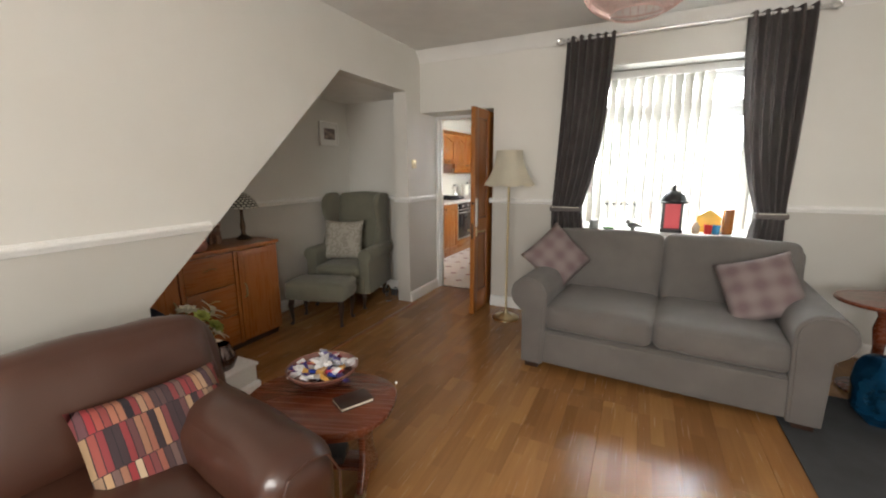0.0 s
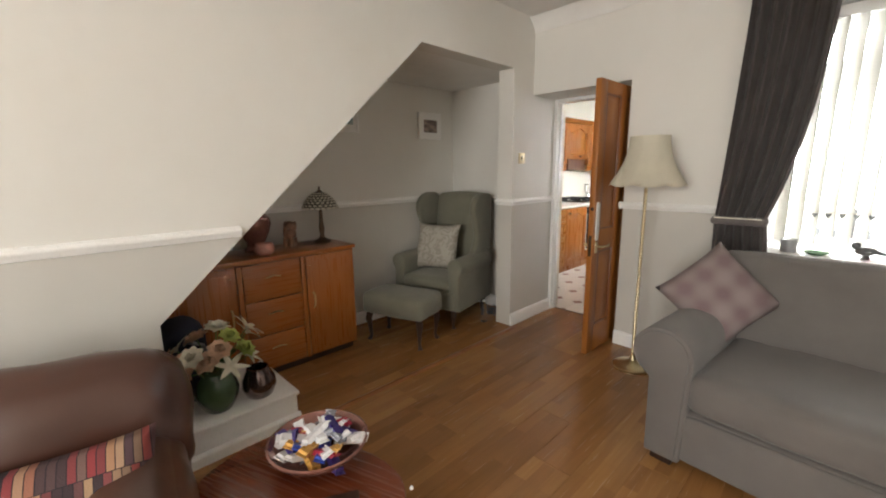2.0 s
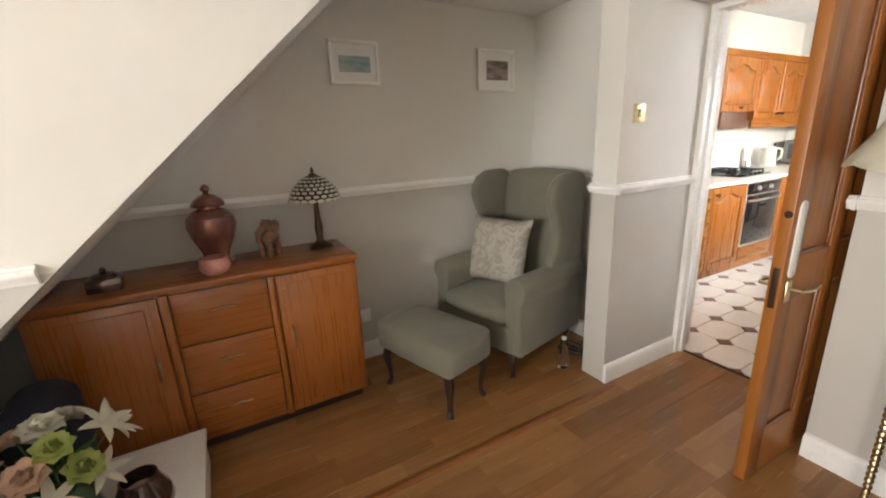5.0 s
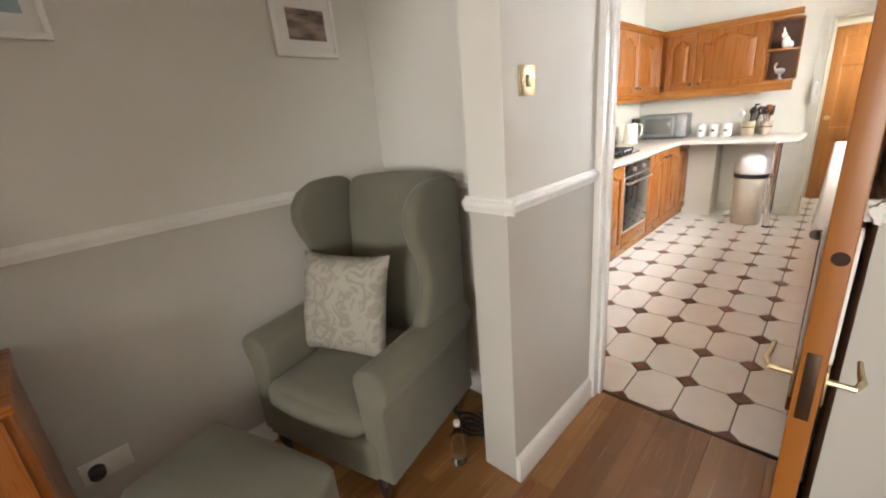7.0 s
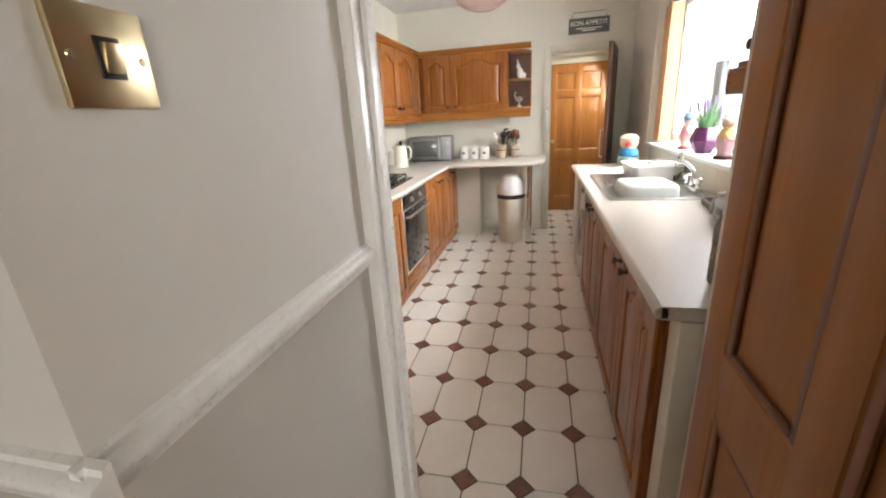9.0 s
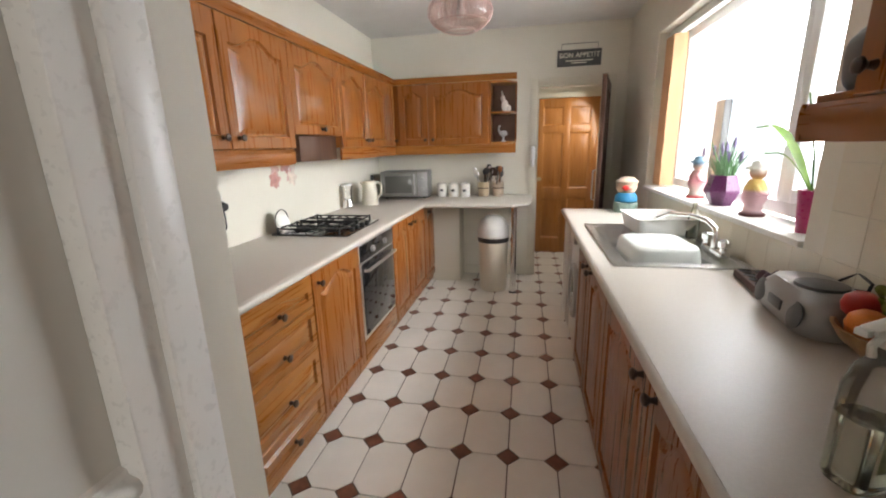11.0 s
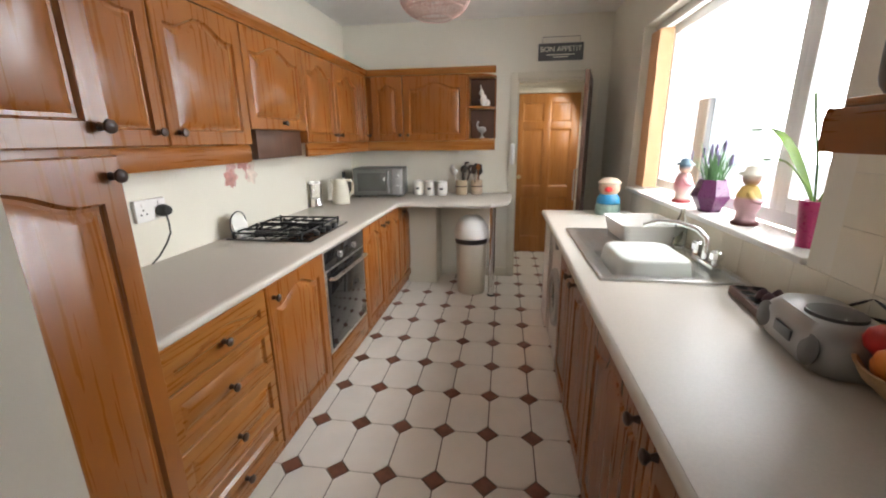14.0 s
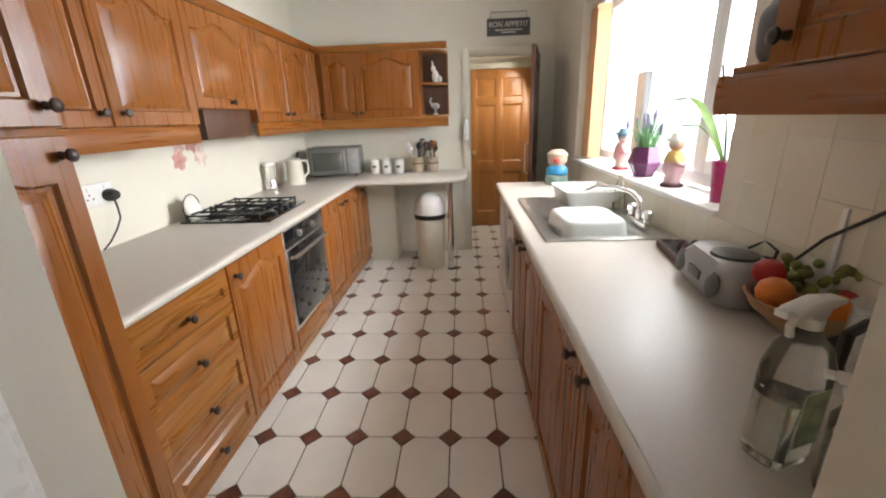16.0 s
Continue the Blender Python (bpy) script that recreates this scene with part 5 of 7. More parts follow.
# window-sill things
SZ = WZ0 + 0.0255
ln_ = thing("lantern", "black metal lantern with red glass on the sill", "lantern", (0.8, 4.17, SZ))
part("base", boxm(-0.085, -0.085, 0, 0.085, 0.085, 0.03, bev=0.006), BLACK, ln_)
for sx in (-1, 1):
    for sy in (-1, 1):
        part("post", boxm(sx * 0.068 - 0.009, sy * 0.068 - 0.009, 0.03, sx * 0.068 + 0.009, sy * 0.068 + 0.009, 0.25), BLACK, ln_)
part("glass", boxm(-0.058, -0.058, 0.035, 0.058, 0.058, 0.245), BACKLITRED, ln_, "red glass panes with the window's backlight put in as glow")
part("roof", lathem([(0, 0.25), (0.115, 0.25), (0.118, 0.262), (0.1, 0.27), (0.098, 0.285), (0.085, 0.32), (0.05, 0.345), (0.018, 0.358), (0.014, 0.375), (0.02, 0.385), (0.005, 0.41), (0, 0.412)], 12), BLACK, ln_)
cp = [("cup", "red plastic cup on the window sill", RED, 1.075), ("cup", "blue plastic cup on the window sill", BLUE, 1.13)]
for nm, lb, mt, x in cp:
    solo(nm, lathem([(0, 0), (0.026, 0), (0.033, 0.075), (0.03, 0.075), (0.024, 0.006), (0, 0.006)], 16), mt, lb, "cup", (x, 4.14, SZ))
solo("bottle", lathem([(0, 0), (0.03, 0), (0.031, 0.06), (0.014, 0.085), (0.013, 0.1), (0, 0.1)], 16), BEIGE, "small brown glass bottle on the window sill", "bottle", (0.985, 4.14, SZ))
solo("wooden_block", boxm(-0.035, -0.03, 0, 0.035, 0.03, 0.21, bev=0.006), OAK, "upright pale wooden block on the window sill", "ornament", (1.21, 4.17, SZ), 8)
solo("wooden_house", prismm([(-0.09, 0), (0.09, 0), (0.09, 0.13), (0.0, 0.2), (-0.09, 0.13)], -0.02, 0.02, "y", 0.003), YELLOW, "small yellow wooden house ornament on the window sill", "ornament", (1.09, 4.27, SZ))
bd = bmesh.new()
ball(bd, (0, 0, 0.045), 0.05, 0.022, 0.024)
ball(bd, (-0.045, 0, 0.075), 0.02)
tube(bd, [(0.03, 0, 0.045), (0.085, 0, 0.03)], [0.014, 0.006])
lathe(bd, [(0, 0), (0.02, 0), (0.015, 0.025), (0, 0.03)], 10)
solo("bird_figurine", bd, DGREY, "grey bird figurine on the window sill", "figurine", (0.5, 4.12, SZ), 15, angle=80)
solo("candle_jar", lathem([(0, 0), (0.04, 0), (0.042, 0.075), (0.036, 0.08), (0, 0.08)], 18), GREYP, "lilac grey candle jar on the window sill", "candle", (0.17, 4.13, SZ))
solo("dish", lathem([(0, 0), (0.03, 0), (0.06, 0.018), (0.056, 0.02), (0.028, 0.005), (0, 0.005)], 20), PALELEAF, "pale green shallow dish on the window sill", "dish", (0.3, 4.11, SZ))
gl = thing("hanging_garland", "string of small dark hearts hung across the window", "garland", (0.24, 4.24, 1.09))
part("string", tubem([(0, 0, 0.02), (0.14, 0, 0.012), (0.28, 0, 0.018)], 0.0015, 5), BEIGE, gl)
for i in range(5):
    part("heart", prismm([(0.02 + i * 0.06 + u, v) for u, v in ((0, -0.02), (0.014, 0), (0.012, 0.012), (0, 0.007), (-0.012, 0.012), (-0.014, 0))], -0.004, 0.004, "y"), DGREY, gl)

# round side table and glitter ball
st = thing("side_table", "round brown wooden pedestal side table beside the sofa", "table", (1.96, 3.45, 0))
part("tabletop", lathem([(0, 0.575), (0.22, 0.575), (0.245, 0.585), (0.245, 0.598), (0.235, 0.605), (0, 0.605)], 36), MAHOG, st)
part("column", lathem([(0, 0.03), (0.05, 0.03), (0.035, 0.12), (0.028, 0.3), (0.045, 0.42), (0.03, 0.5), (0.06, 0.575), (0, 0.575)], 20), MAHOG, st)
part("foot", lathem([(0, 0), (0.16, 0), (0.165, 0.012), (0.12, 0.025), (0.05, 0.035), (0, 0.035)], 28), MAHOG, st)
solo("jug", lathem([(0, 0), (0.05, 0), (0.07, 0.05), (0.055, 0.12), (0.04, 0.15), (0, 0.15)], 20), DGREY, "dark rounded jug on the side table", "jug", (2.06, 3.42, 0.6055))
solo("gift_bag", soft_box(-0.14, -0.13, 0, 0.14, 0.13, 0.36, 0.1, 0.03, 6, 3.0, 0.03), plain("shiny_blue_foil", (0.01, 0.09, 0.2), 0.2, 0.7, var=0.7, scale=9, bump=0.5, fine=22), "shiny blue foil bag on the floor by the sofa", "bag", (1.86, 3.02, 0.003))
solo("rug", boxm(-0.5, -0.6, 0, 0.5, 0.6, 0.008, bev=0.003), plain("dark_grey_rug", (0.05, 0.052, 0.055), 0.95, var=0.2, bump=0.5, fine=150), "dark grey hearth rug on the laminate", "rug", (1.84, 2.65, 0.001))
pbt = thing("water_bottle", "clear plastic bottle standing behind the wall end", "bottle", (-1.868, 3.705, 0.0015))
part("body", lathem([(0, 0), (0.032, 0), (0.034, 0.02), (0.032, 0.1), (0.034, 0.13), (0.014, 0.17), (0.013, 0.185), (0, 0.185)], 16), GLASS, pbt)
part("cap", lathem([(0, 0.186), (0.015, 0.186), (0.015, 0.2), (0, 0.2)], 12), WHITEP, pbt)
solo("cable_pile", tubem([(0.05 * math.cos(i * 0.7) * (1 + i * 0.02), 0.04 * math.sin(i * 0.7), 0.008 + 0.003 * i) for i in range(30)], 0.006, 6), BLACK, "heap of black cable behind the armchair", "cable", (-1.92, 3.86, 0.0))


# pendant shades
def pendant(at, radius, height, ceiling_z):
    th = thing("pendant_light", "pink ribbed glass pendant light on a cord", "ceiling light", at, group="pendant lights")
    prof = []
    for k in range(15):
        a = radians(-62 + 140 * k / 14)
        prof.append((radius * math.cos(a) * 1.0, height * (0.5 + 0.5 * math.sin(a))))
    for i in range(40):
        a = 2 * math.pi * i / 40
        part("rib", tubem([(r * math.cos(a), r * math.sin(a), z) for r, z in prof], 0.0016, 5), COPPERWIRE, th)
    bm = bmesh.new()
    for r, z in (prof[0], prof[3], prof[7], prof[-1]):
        tube(bm, [(r * math.cos(2 * math.pi * i / 40), r * math.sin(2 * math.pi * i / 40), z) for i in range(41)], 0.003, 5)
    part("hoops", bm, COPPERWIRE, th)
    glassy = bmesh.new()
    lathe(glassy, [(r * 0.985, z) for r, z in prof], 40)
    bmesh.ops.delete(glassy, geom=[f for f in glassy.faces if len(f.verts) > 4], context="FACES_ONLY")
    bmesh.ops.solidify(glassy, geom=glassy.faces[:], thickness=0.002)
    g = part("shade", glassy, PINKGLASS, th, "pale pink ribbed glass bowl")
    part("bulb", lathem([(0, height * 0.35), (0.02, height * 0.38), (0.032, height * 0.5), (0.016, height * 0.68), (0.016, height * 0.85), (0, height * 0.85)], 14), WHITEP, th)
    for s in range(3):
        a = s * 2.094
        part("spoke", tubem([(0, 0, height * 0.9), (prof[-1][0] * math.cos(a), prof[-1][0] * math.sin(a), prof[-1][1])], 0.003, 5), COPPERWIRE, th)
    top = ceiling_z - at[2]
    part("cord", tubem([(0, 0, height * 0.85), (0, 0, top - 0.03)], 0.004, 6), WHITEP, th)
    part("ceiling_rose", lathem([(0, top - 0.035), (0.03, top - 0.035), (0.045, top - 0.012), (0.045, top - 0.001), (0, top - 0.001)], 20), WHITEP, th)
    return th


COPPERWIRE = plain("rose_copper_wire", (0.66, 0.45, 0.4), 0.35, 0.5, var=0.15, bump=0.0)
pendant((0.47, 2.05, 2.0), 0.21, 0.26, CL)
pendant((-1.65, 6.9, 2.11), 0.2, 0.24, KC)

# ---- kitchen ----
# cream lining of the doorway on the kitchen side
lin = bmesh.new()
box(lin, DX0, 4.516, 0, DX0 + 0.004, KY + 0.004, DZ)
box(lin, DX1 - 0.004, 4.516, 0, DX1, KY + 0.004, DZ)
setting("trim_reveal_lining", lin, KPAINT, "cream painted kitchen side of the doorway", "trim")
setting("wall_kitchen_side", boxm(DX1, KY, 0, RX, KY + 0.006, KC), KPAINT, "pale cream kitchen wall beside the doorway", "wall")

KNOB = [(0, 0), (0.011, 0), (0.009, 0.006), (0.007, 0.014), (0.012, 0.02), (0.017, 0.026), (0.016, 0.032), (0.009, 0.036), (0, 0.037)]


def knob(parent, x, z, y=-0.021):
    part("knob", moved(lathem(KNOB, 16), Matrix.Translation((x, y, z)) @ Matrix.Rotation(radians(90), 4, "X")), DARKWOOD, parent, "turned dark wooden knob")


def cabinet(name, label, at, rz, w, h, depth, doors, z0=0.0, wood=OAK, plinth=0.0, group=""):
    """A cupboard unit: x runs along its front, the front looks towards -y. doors: x, z, width, height, arch, knob x, knob z."""
    th = thing(name, label, "cabinet", at, rz, group)
    part("body", boxm(0.001, 0.0, z0 + plinth, w - 0.001, depth, z0 + h, bev=0.001), wood, th)
    if plinth:
        part("kickboard", boxm(0, 0.03, 0, w, 0.045, plinth), wood, th)
    for kind, x, z, dw, dh, arch, kx, kz in doors:
        bm = bmesh.new()
        if arch is None:
            panel_face(bm, dw, dh, 0.02, 0.045, 0.0)
        else:
            panel_face(bm, dw, dh, 0.02, 0.06 if dh > 0.25 else 0.04, arch)
        moved(bm, Matrix.Translation((x, 0, z)))
        d = part(kind, bm, wood if dh > 0.25 else (OAKX), th, angle=25)
        if kx is not None:
            knob(d, kx, kz)
    return th


UNIT = "honey oak base cupboard with an arched raised-panel door"
G1 = "oak base units"
XF, LEAN = -2.244, 0.016   # front of the cooker run and its drift per metre


def run_x(y):
    return XF + LEAN * (y - 5.262)


RUN = 90 - math.degrees(math.atan(LEAN))
# larder tower
cabinet("larder_cabinet", "tall honey oak larder with two arched panel doors", (-2.2, 4.665, 0), 90, 0.578, 2.03, 0.66, [("door", 0.003, 0.095, 0.572, 1.333, 0.05, 0.545, 1.38), ("door", 0.003, 1.446, 0.572, 0.579, 0.05, 0.545, 1.495)], plinth=0.09)
dr = thing("drawer_unit", "honey oak base unit with four raised-panel drawers", "cabinet", (run_x(5.262), 5.262, 0), RUN)
part("body", boxm(0.001, 0, 0.09, 0.549, 0.63, 0.864), OAK, dr)
part("kickboard", boxm(0, 0.03, 0, 0.55, 0.045, 0.09), OAKX, dr)
for z0, z1, a in ((0.705, 0.86, 0.03), (0.492, 0.7, 0.0), (0.268, 0.487, 0.0), (0.095, 0.263, 0.0)):
    bm = bmesh.new()
    panel_face(bm, 0.543, z1 - z0, 0.02, 0.042, a)
    d = part("drawer", moved(bm, Matrix.Translation((0.003, 0, z0))), OAKX, dr, angle=25)
    knob(d, 0.272, (z0 + z1) / 2 - 0.02)
cabinet("base_cabinet", UNIT, (run_x(5.813), 5.813, 0), RUN, 0.546, 0.864, 0.63, [("door", 0.003, 0.095, 0.54, 0.765, 0.05, 0.05, 0.8)], plinth=0.09, group=G1)
for y, w in ((6.985, 0.465), (7.45, 0.53), (7.98, 0.51)):
    cabinet("base_cabinet", UNIT, (run_x(y), y, 0), RUN, w, 0.864, 0.63, [("door", 0.003, 0.095, w - 0.006, 0.765, 0.05, (w - 0.06) if y < 7 else 0.06, 0.8)], plinth=0.09, group=G1)
setting("trim_base_end", boxm(-2.23, 8.49, 0, -2.205, FY, 0.864), OAK, "oak filler panel beside the last base unit", "trim")

# oven
ov = thing("oven", "built-under steel and black glass oven with two dials", "oven", (run_x(6.36), 6.36, 0), RUN)
ov.scale = (1.045, 1, 1)
part("body", boxm(0.003, 0, 0.09, 0.592, 0.55, 0.864), DGREY, ov)
part("kickboard", boxm(0, 0.03, 0, 0.595, 0.045, 0.09), OAKX, ov)
part("lower_panel", boxm(0.004, -0.02, 0.095, 0.591, 0.0, 0.228, bev=0.003), OAKX, ov, "oak panel under the oven")
part("frame", boxm(0.004, -0.018, 0.233, 0.591, 0.0, 0.86, bev=0.004), STEEL, ov)
part("control_panel", boxm(0.012, -0.023, 0.75, 0.583, -0.017, 0.853, bev=0.002), BLACKGLASS, ov)
part("door_glass", boxm(0.03, -0.025, 0.262, 0.565, -0.017, 0.735, bev=0.003), BLACKGLASS, ov)
part("handle", tubem([(0.05, -0.02, 0.69), (0.05, -0.055, 0.695), (0.3, -0.058, 0.695), (0.545, -0.055, 0.695), (0.545, -0.02, 0.69)], 0.011, 10), STEEL, ov)
for x in (0.19, 0.4):
    part("dial", moved(lathem([(0, 0), (0.022, 0), (0.02, 0.018), (0.012, 0.022), (0, 0.022)], 18), Matrix.Translation((x, -0.023, 0.802)) @ Matrix.Rotation(radians(90), 4, "X")), STEEL, ov)

# worktops
wt = bmesh.new()
prism(wt, [(LX + 0.001, 5.259), (-2.222, 5.259), (-2.18, 7.871), (-1.353, 7.871), (-1.196, 8.033), (-1.176, 8.3), (-1.176, FY - 0.001), (LX + 0.001, FY - 0.001)], 0.866, 0.905, "z", 0.003)
wtt = thing("worktop", "beige speckled laminate worktop with a pale rounded front edge", "worktop")
part("surface", wt, WORKTOP, wtt, angle=50)
EDGE = plain("worktop_edging", (0.56, 0.52, 0.46), 0.4, var=0.04)
ed = bmesh.new()
line = [(-2.222, 5.259), (-2.18, 7.871), (-1.353, 7.871), (-1.196, 8.033), (-1.176, 8.3), (-1.176, FY - 0.002)]
for (xa, ya), (xb, yb) in zip(line, line[1:]):
    tube(ed, [(xa, ya, 0.8855), (xb, yb, 0.8855)], 0.0185, 12)
part("front_edge", ed, EDGE, wtt, "pale rounded laminate edge", 60)
lg = thing("support_post", "chrome tubular post under the end of the worktop", "post", (-1.33, 8.02, 0))
part("tube", lathem([(0, 0.01), (0.03, 0.01), (0.03, 0.864), (0, 0.864)], 20), CHROME, lg)
part("foot", lathem([(0, 0), (0.036, 0), (0.036, 0.012), (0, 0.012)], 20), BLACK, lg)

RT0, RT1, SX0, SX1, SY0, SY1 = 4.612, 7.61, -0.79, -0.42, 6.0, 6.4
rt = bmesh.new()
prism(rt, [(-0.915, RT0), (SX0, RT0), (SX0, RT1), (-0.915, RT1)], 0.866, 0.905, "z")
box(rt, SX0, RT0, 0.866, SX1, SY0, 0.905)
box(rt, SX0, SY1, 0.866, SX1, RT1, 0.905)
box(rt, SX1, RT0, 0.866, RX - 0.001, RT1, 0.905)
bmesh.ops.remove_doubles(rt, verts=rt.verts[:], dist=0.0004)
rtt = thing("worktop", "beige speckled laminate worktop with a cut-out for the sink", "worktop")
part("surface", rt, WORKTOP, rtt, angle=40)
ed = bmesh.new()
tube(ed, [(-0.914, RT0, 0.8855), (-0.914, RT1, 0.8855)], 0.0185, 12)
part("front_edge", ed, EDGE, rtt, "pale rounded laminate edge", 60)

# right-hand base units
setting("trim_worktop_end", boxm(-0.868, KY + 0.008, 0, RX, 4.69, 0.864, bev=0.003), KPAINT, "cream painted boxing under the worktop's end", "trim")
for y1, w in ((5.16, 0.465), (5.765, 0.604), (6.2, 0.434), (6.635, 0.434)):
    cabinet("base_cabinet", UNIT, (-0.88, y1, 0), -90, w, 0.864, 0.59, [("door", 0.003, 0.095, w - 0.006, 0.765, 0.05, 0.06 if y1 in (5.16, 6.2) else w - 0.06, 0.81)], plinth=0.09, group=G1)
wm = thing("washing_machine", "white front-loading washing machine under the worktop", "washing machine", (-0.87, 7.255, 0), -90)
part("body", boxm(0.003, 0, 0.012, 0.597, 0.57, 0.86, bev=0.006), WHITEP, wm)
part("control_panel", boxm(0.006, -0.012, 0.74, 0.594, 0.0, 0.855, bev=0.004), WHITEP, wm)
part("drawer", boxm(0.02, -0.016, 0.755, 0.2, -0.011, 0.845, bev=0.003), WHITEP, wm)
dd = part("porthole", moved(lathem([(0.13, 0), (0.19, 0), (0.195, 0.012), (0.185, 0.026), (0.15, 0.03), (0.13, 0.015)], 36), Matrix.Translation((0.3, 0, 0.43)) @ Matrix.Rotation(radians(90), 4, "X")), GREYP, wm, "round door ring")
part("glass", moved(lathem([(0, 0), (0.14, 0.002), (0.13, 0.012), (0.08, 0.026), (0, 0.032)], 30), Matrix.Translation((0.3, 0, 0.43)) @ Matrix.Rotation(radians(90), 4, "X")), BLACKGLASS, dd)
part("dial", moved(lathem([(0, 0), (0.03, 0), (0.026, 0.02), (0, 0.022)], 20), Matrix.Translation((0.36, -0.012, 0.8)) @ Matrix.Rotation(radians(90), 4, "X")), GREYP, wm)
for x in (0.04, 0.56):
    part("foot", lathem([(0, 0), (0.02, 0), (0.02, 0.013), (0, 0.013)], 12, (x, 0.05, 0)), BLACK, wm)
fz = thing("freezer", "narrow white undercounter appliance beside the washing machine", "appliance", (-0.875, 7.6, 0), -90)
part("body", boxm(0.002, 0, 0.0, 0.312, 0.55, 0.86, bev=0.006), WHITEP, fz)
part("door", boxm(0.004, -0.02, 0.05, 0.31, -0.001, 0.855, bev=0.006), WHITEP, fz)

# wall units
WF = -2.58
WU = "honey oak wall cupboard with an arched raised-panel door"
G2 = "oak wall units"
for y, w, kx in ((5.262, 0.583, 0.53), (5.845, 0.555, 0.055), (7.04, 0.51, 0.46), (7.55, 0.56, 0.05), (8.11, 0.222, 0.18)):
    cabinet("wall_cabinet", WU, (WF, y, 1.44), 90, w, 0.59, 0.288, [("door", 0.003, 0.002, w - 0.006, 0.586, 0.055, kx, 0.055)], group=G2)
cabinet("wall_cabinet", "short honey oak wall cupboard over the cooker hood", (WF, 6.4, 1.52), 90, 0.64, 0.51, 0.288, [("door", 0.003, 0.002, 0.634, 0.506, 0.055, 0.335, 0.04)], group=G2)
cabinet("wall_cabinet", "narrow honey oak wall cupboard in the corner", (-2.57, 8.335, 1.44), 0, 0.365, 0.59, 0.28, [("door", 0.055, 0.002, 0.305, 0.586, 0.045, 0.335, 0.055)], group=G2)
cabinet("wall_cabinet", "wide honey oak wall cupboard with an arched raised-panel door", (-2.205, 8.335, 1.44), 0, 0.61, 0.59, 0.28, [("door", 0.003, 0.002, 0.604, 0.586, 0.055, 0.05, 0.055)], group=G2)


def open_shelf(at, rz, w, label):
    th = thing("open_shelf", label, "shelf", at, rz)
    part("side_panel", boxm(0, 0, 0, 0.018, 0.28, 0.59), OAK, th)
    part("back_panel", boxm(0.018, 0.268, 0, w, 0.28, 0.59), DARKDOOR, th)
    quarter = [(0.018, 0.0), (w * 0.55, 0.0), (w * 0.8, 0.05), (w, 0.16), (w, 0.268), (0.018, 0.268)]
    for z in (0.0, 0.29, 0.572):
        part("shelf", prismm(quarter, z, z + 0.018, "z", 0.003), OAKX, th)
    part("corner_post", boxm(w - 0.016, 0.25, 0, w, 0.268, 0.59), OAK, th)
    return th


open_shelf((-1.595, 8.335, 1.44), 0, 0.265, "oak open end shelf with curved shelves and ornaments")
hood = thing("cooker_hood", "dark brown cooker hood under the short wall cupboard", "cooker hood", (-2.6, 6.5, 1.36), 90)
part("casing", boxm(0, 0, 0.0, 0.51, 0.26, 0.159, bev=0.003), DARKDOOR, hood)
part("filter", boxm(0.03, 0.03, -0.004, 0.48, 0.23, 0.001), DGREY, hood)
CORN = [(0, 0), (0.022, 0.0), (0.026, 0.014), (0.038, 0.028), (0.044, 0.044), (0.044, 0.055), (0, 0.055)]
PELM = [(0, 0), (0.012, 0), (0.018, 0.02), (0.018, 0.07), (0.01, 0.088), (0, 0.088)]
for nm, prof, z, lb in (("trim_cornice", CORN, 2.031, "moulded oak cornice along the wall units"), ("trim_pelmet", PELM, 1.351, "moulded oak pelmet under the wall units")):
    bm = bmesh.new()
    spans = ((5.257, 8.335),) if nm == "trim_cornice" else ((5.257, 6.38), (7.02, 8.335))
    for y0, y1 in spans:
        prism(bm, [(WF + u, z + v) for u, v in prof], y0, y1, "y")
    setting(nm, bm, OAKY, lb, "trim", 50)
    bm = bmesh.new()
    prism(bm, [(8.335 - u, z + v) for u, v in prof], -2.575, -1.33, "x")
    setting(nm + "_far", bm, OAKX, lb, "trim", 50)
setting("trim_larder_cornice", prismm([(-2.2 + u, 2.031 + v) for u, v in CORN], 4.665, 5.255, "y"), OAKY, "moulded oak cornice on the larder", "trim", 50)

# right-hand wall unit and its open end shelf
rwu = cabinet("wall_cabinet", "honey oak wall cupboard in shade beside the window", (-0.555, 5.18, 1.51), -90, 0.565, 0.6, 0.285, [("door", 0.003, 0.002, 0.559, 0.59, 0.055, 0.05, 0.055)], group=G2)
ros = thing("open_shelf", "oak open end shelf with jars beside the window", "shelf", (-0.555, 5.32, 1.51), -90)
part("side_panel", boxm(0.122, 0, 0, 0.138, 0.285, 0.59), OAK, ros)
for z in (0.0, 0.29, 0.572):
    part("shelf", boxm(0.0, 0.0, z, 0.121, 0.285, z + 0.018, bev=0.003), OAKX, ros)
for nm, prof, z in (("trim_pelmet_right", PELM, 1.421), ("trim_cornice_right", CORN, 2.111)):
    bm = bmesh.new()
    prism(bm, [(-0.557 - u, z + v) for u, v in prof], 4.615, 5.322, "y")
    prism(bm, [(5.322 + u, z + v) for u, v in prof], -0.575, -0.281, "x")
    setting(nm, bm, OAKY, "moulded oak edging on the wall unit by the window", "trim", 50)
jr = thing("storage_jar", "white jar with a dark lid on the open shelf", "jar", (-0.4, 5.26, 1.529))
part("body", lathem([(0, 0), (0.045, 0), (0.048, 0.01), (0.048, 0.11), (0.04, 0.12), (0, 0.12)], 20), CERAMIC, jr)
part("lid", lathem([(0, 0.121), (0.042, 0.121), (0.042, 0.14), (0.012, 0.145), (0.012, 0.16), (0, 0.16)], 18), BLACK, jr)
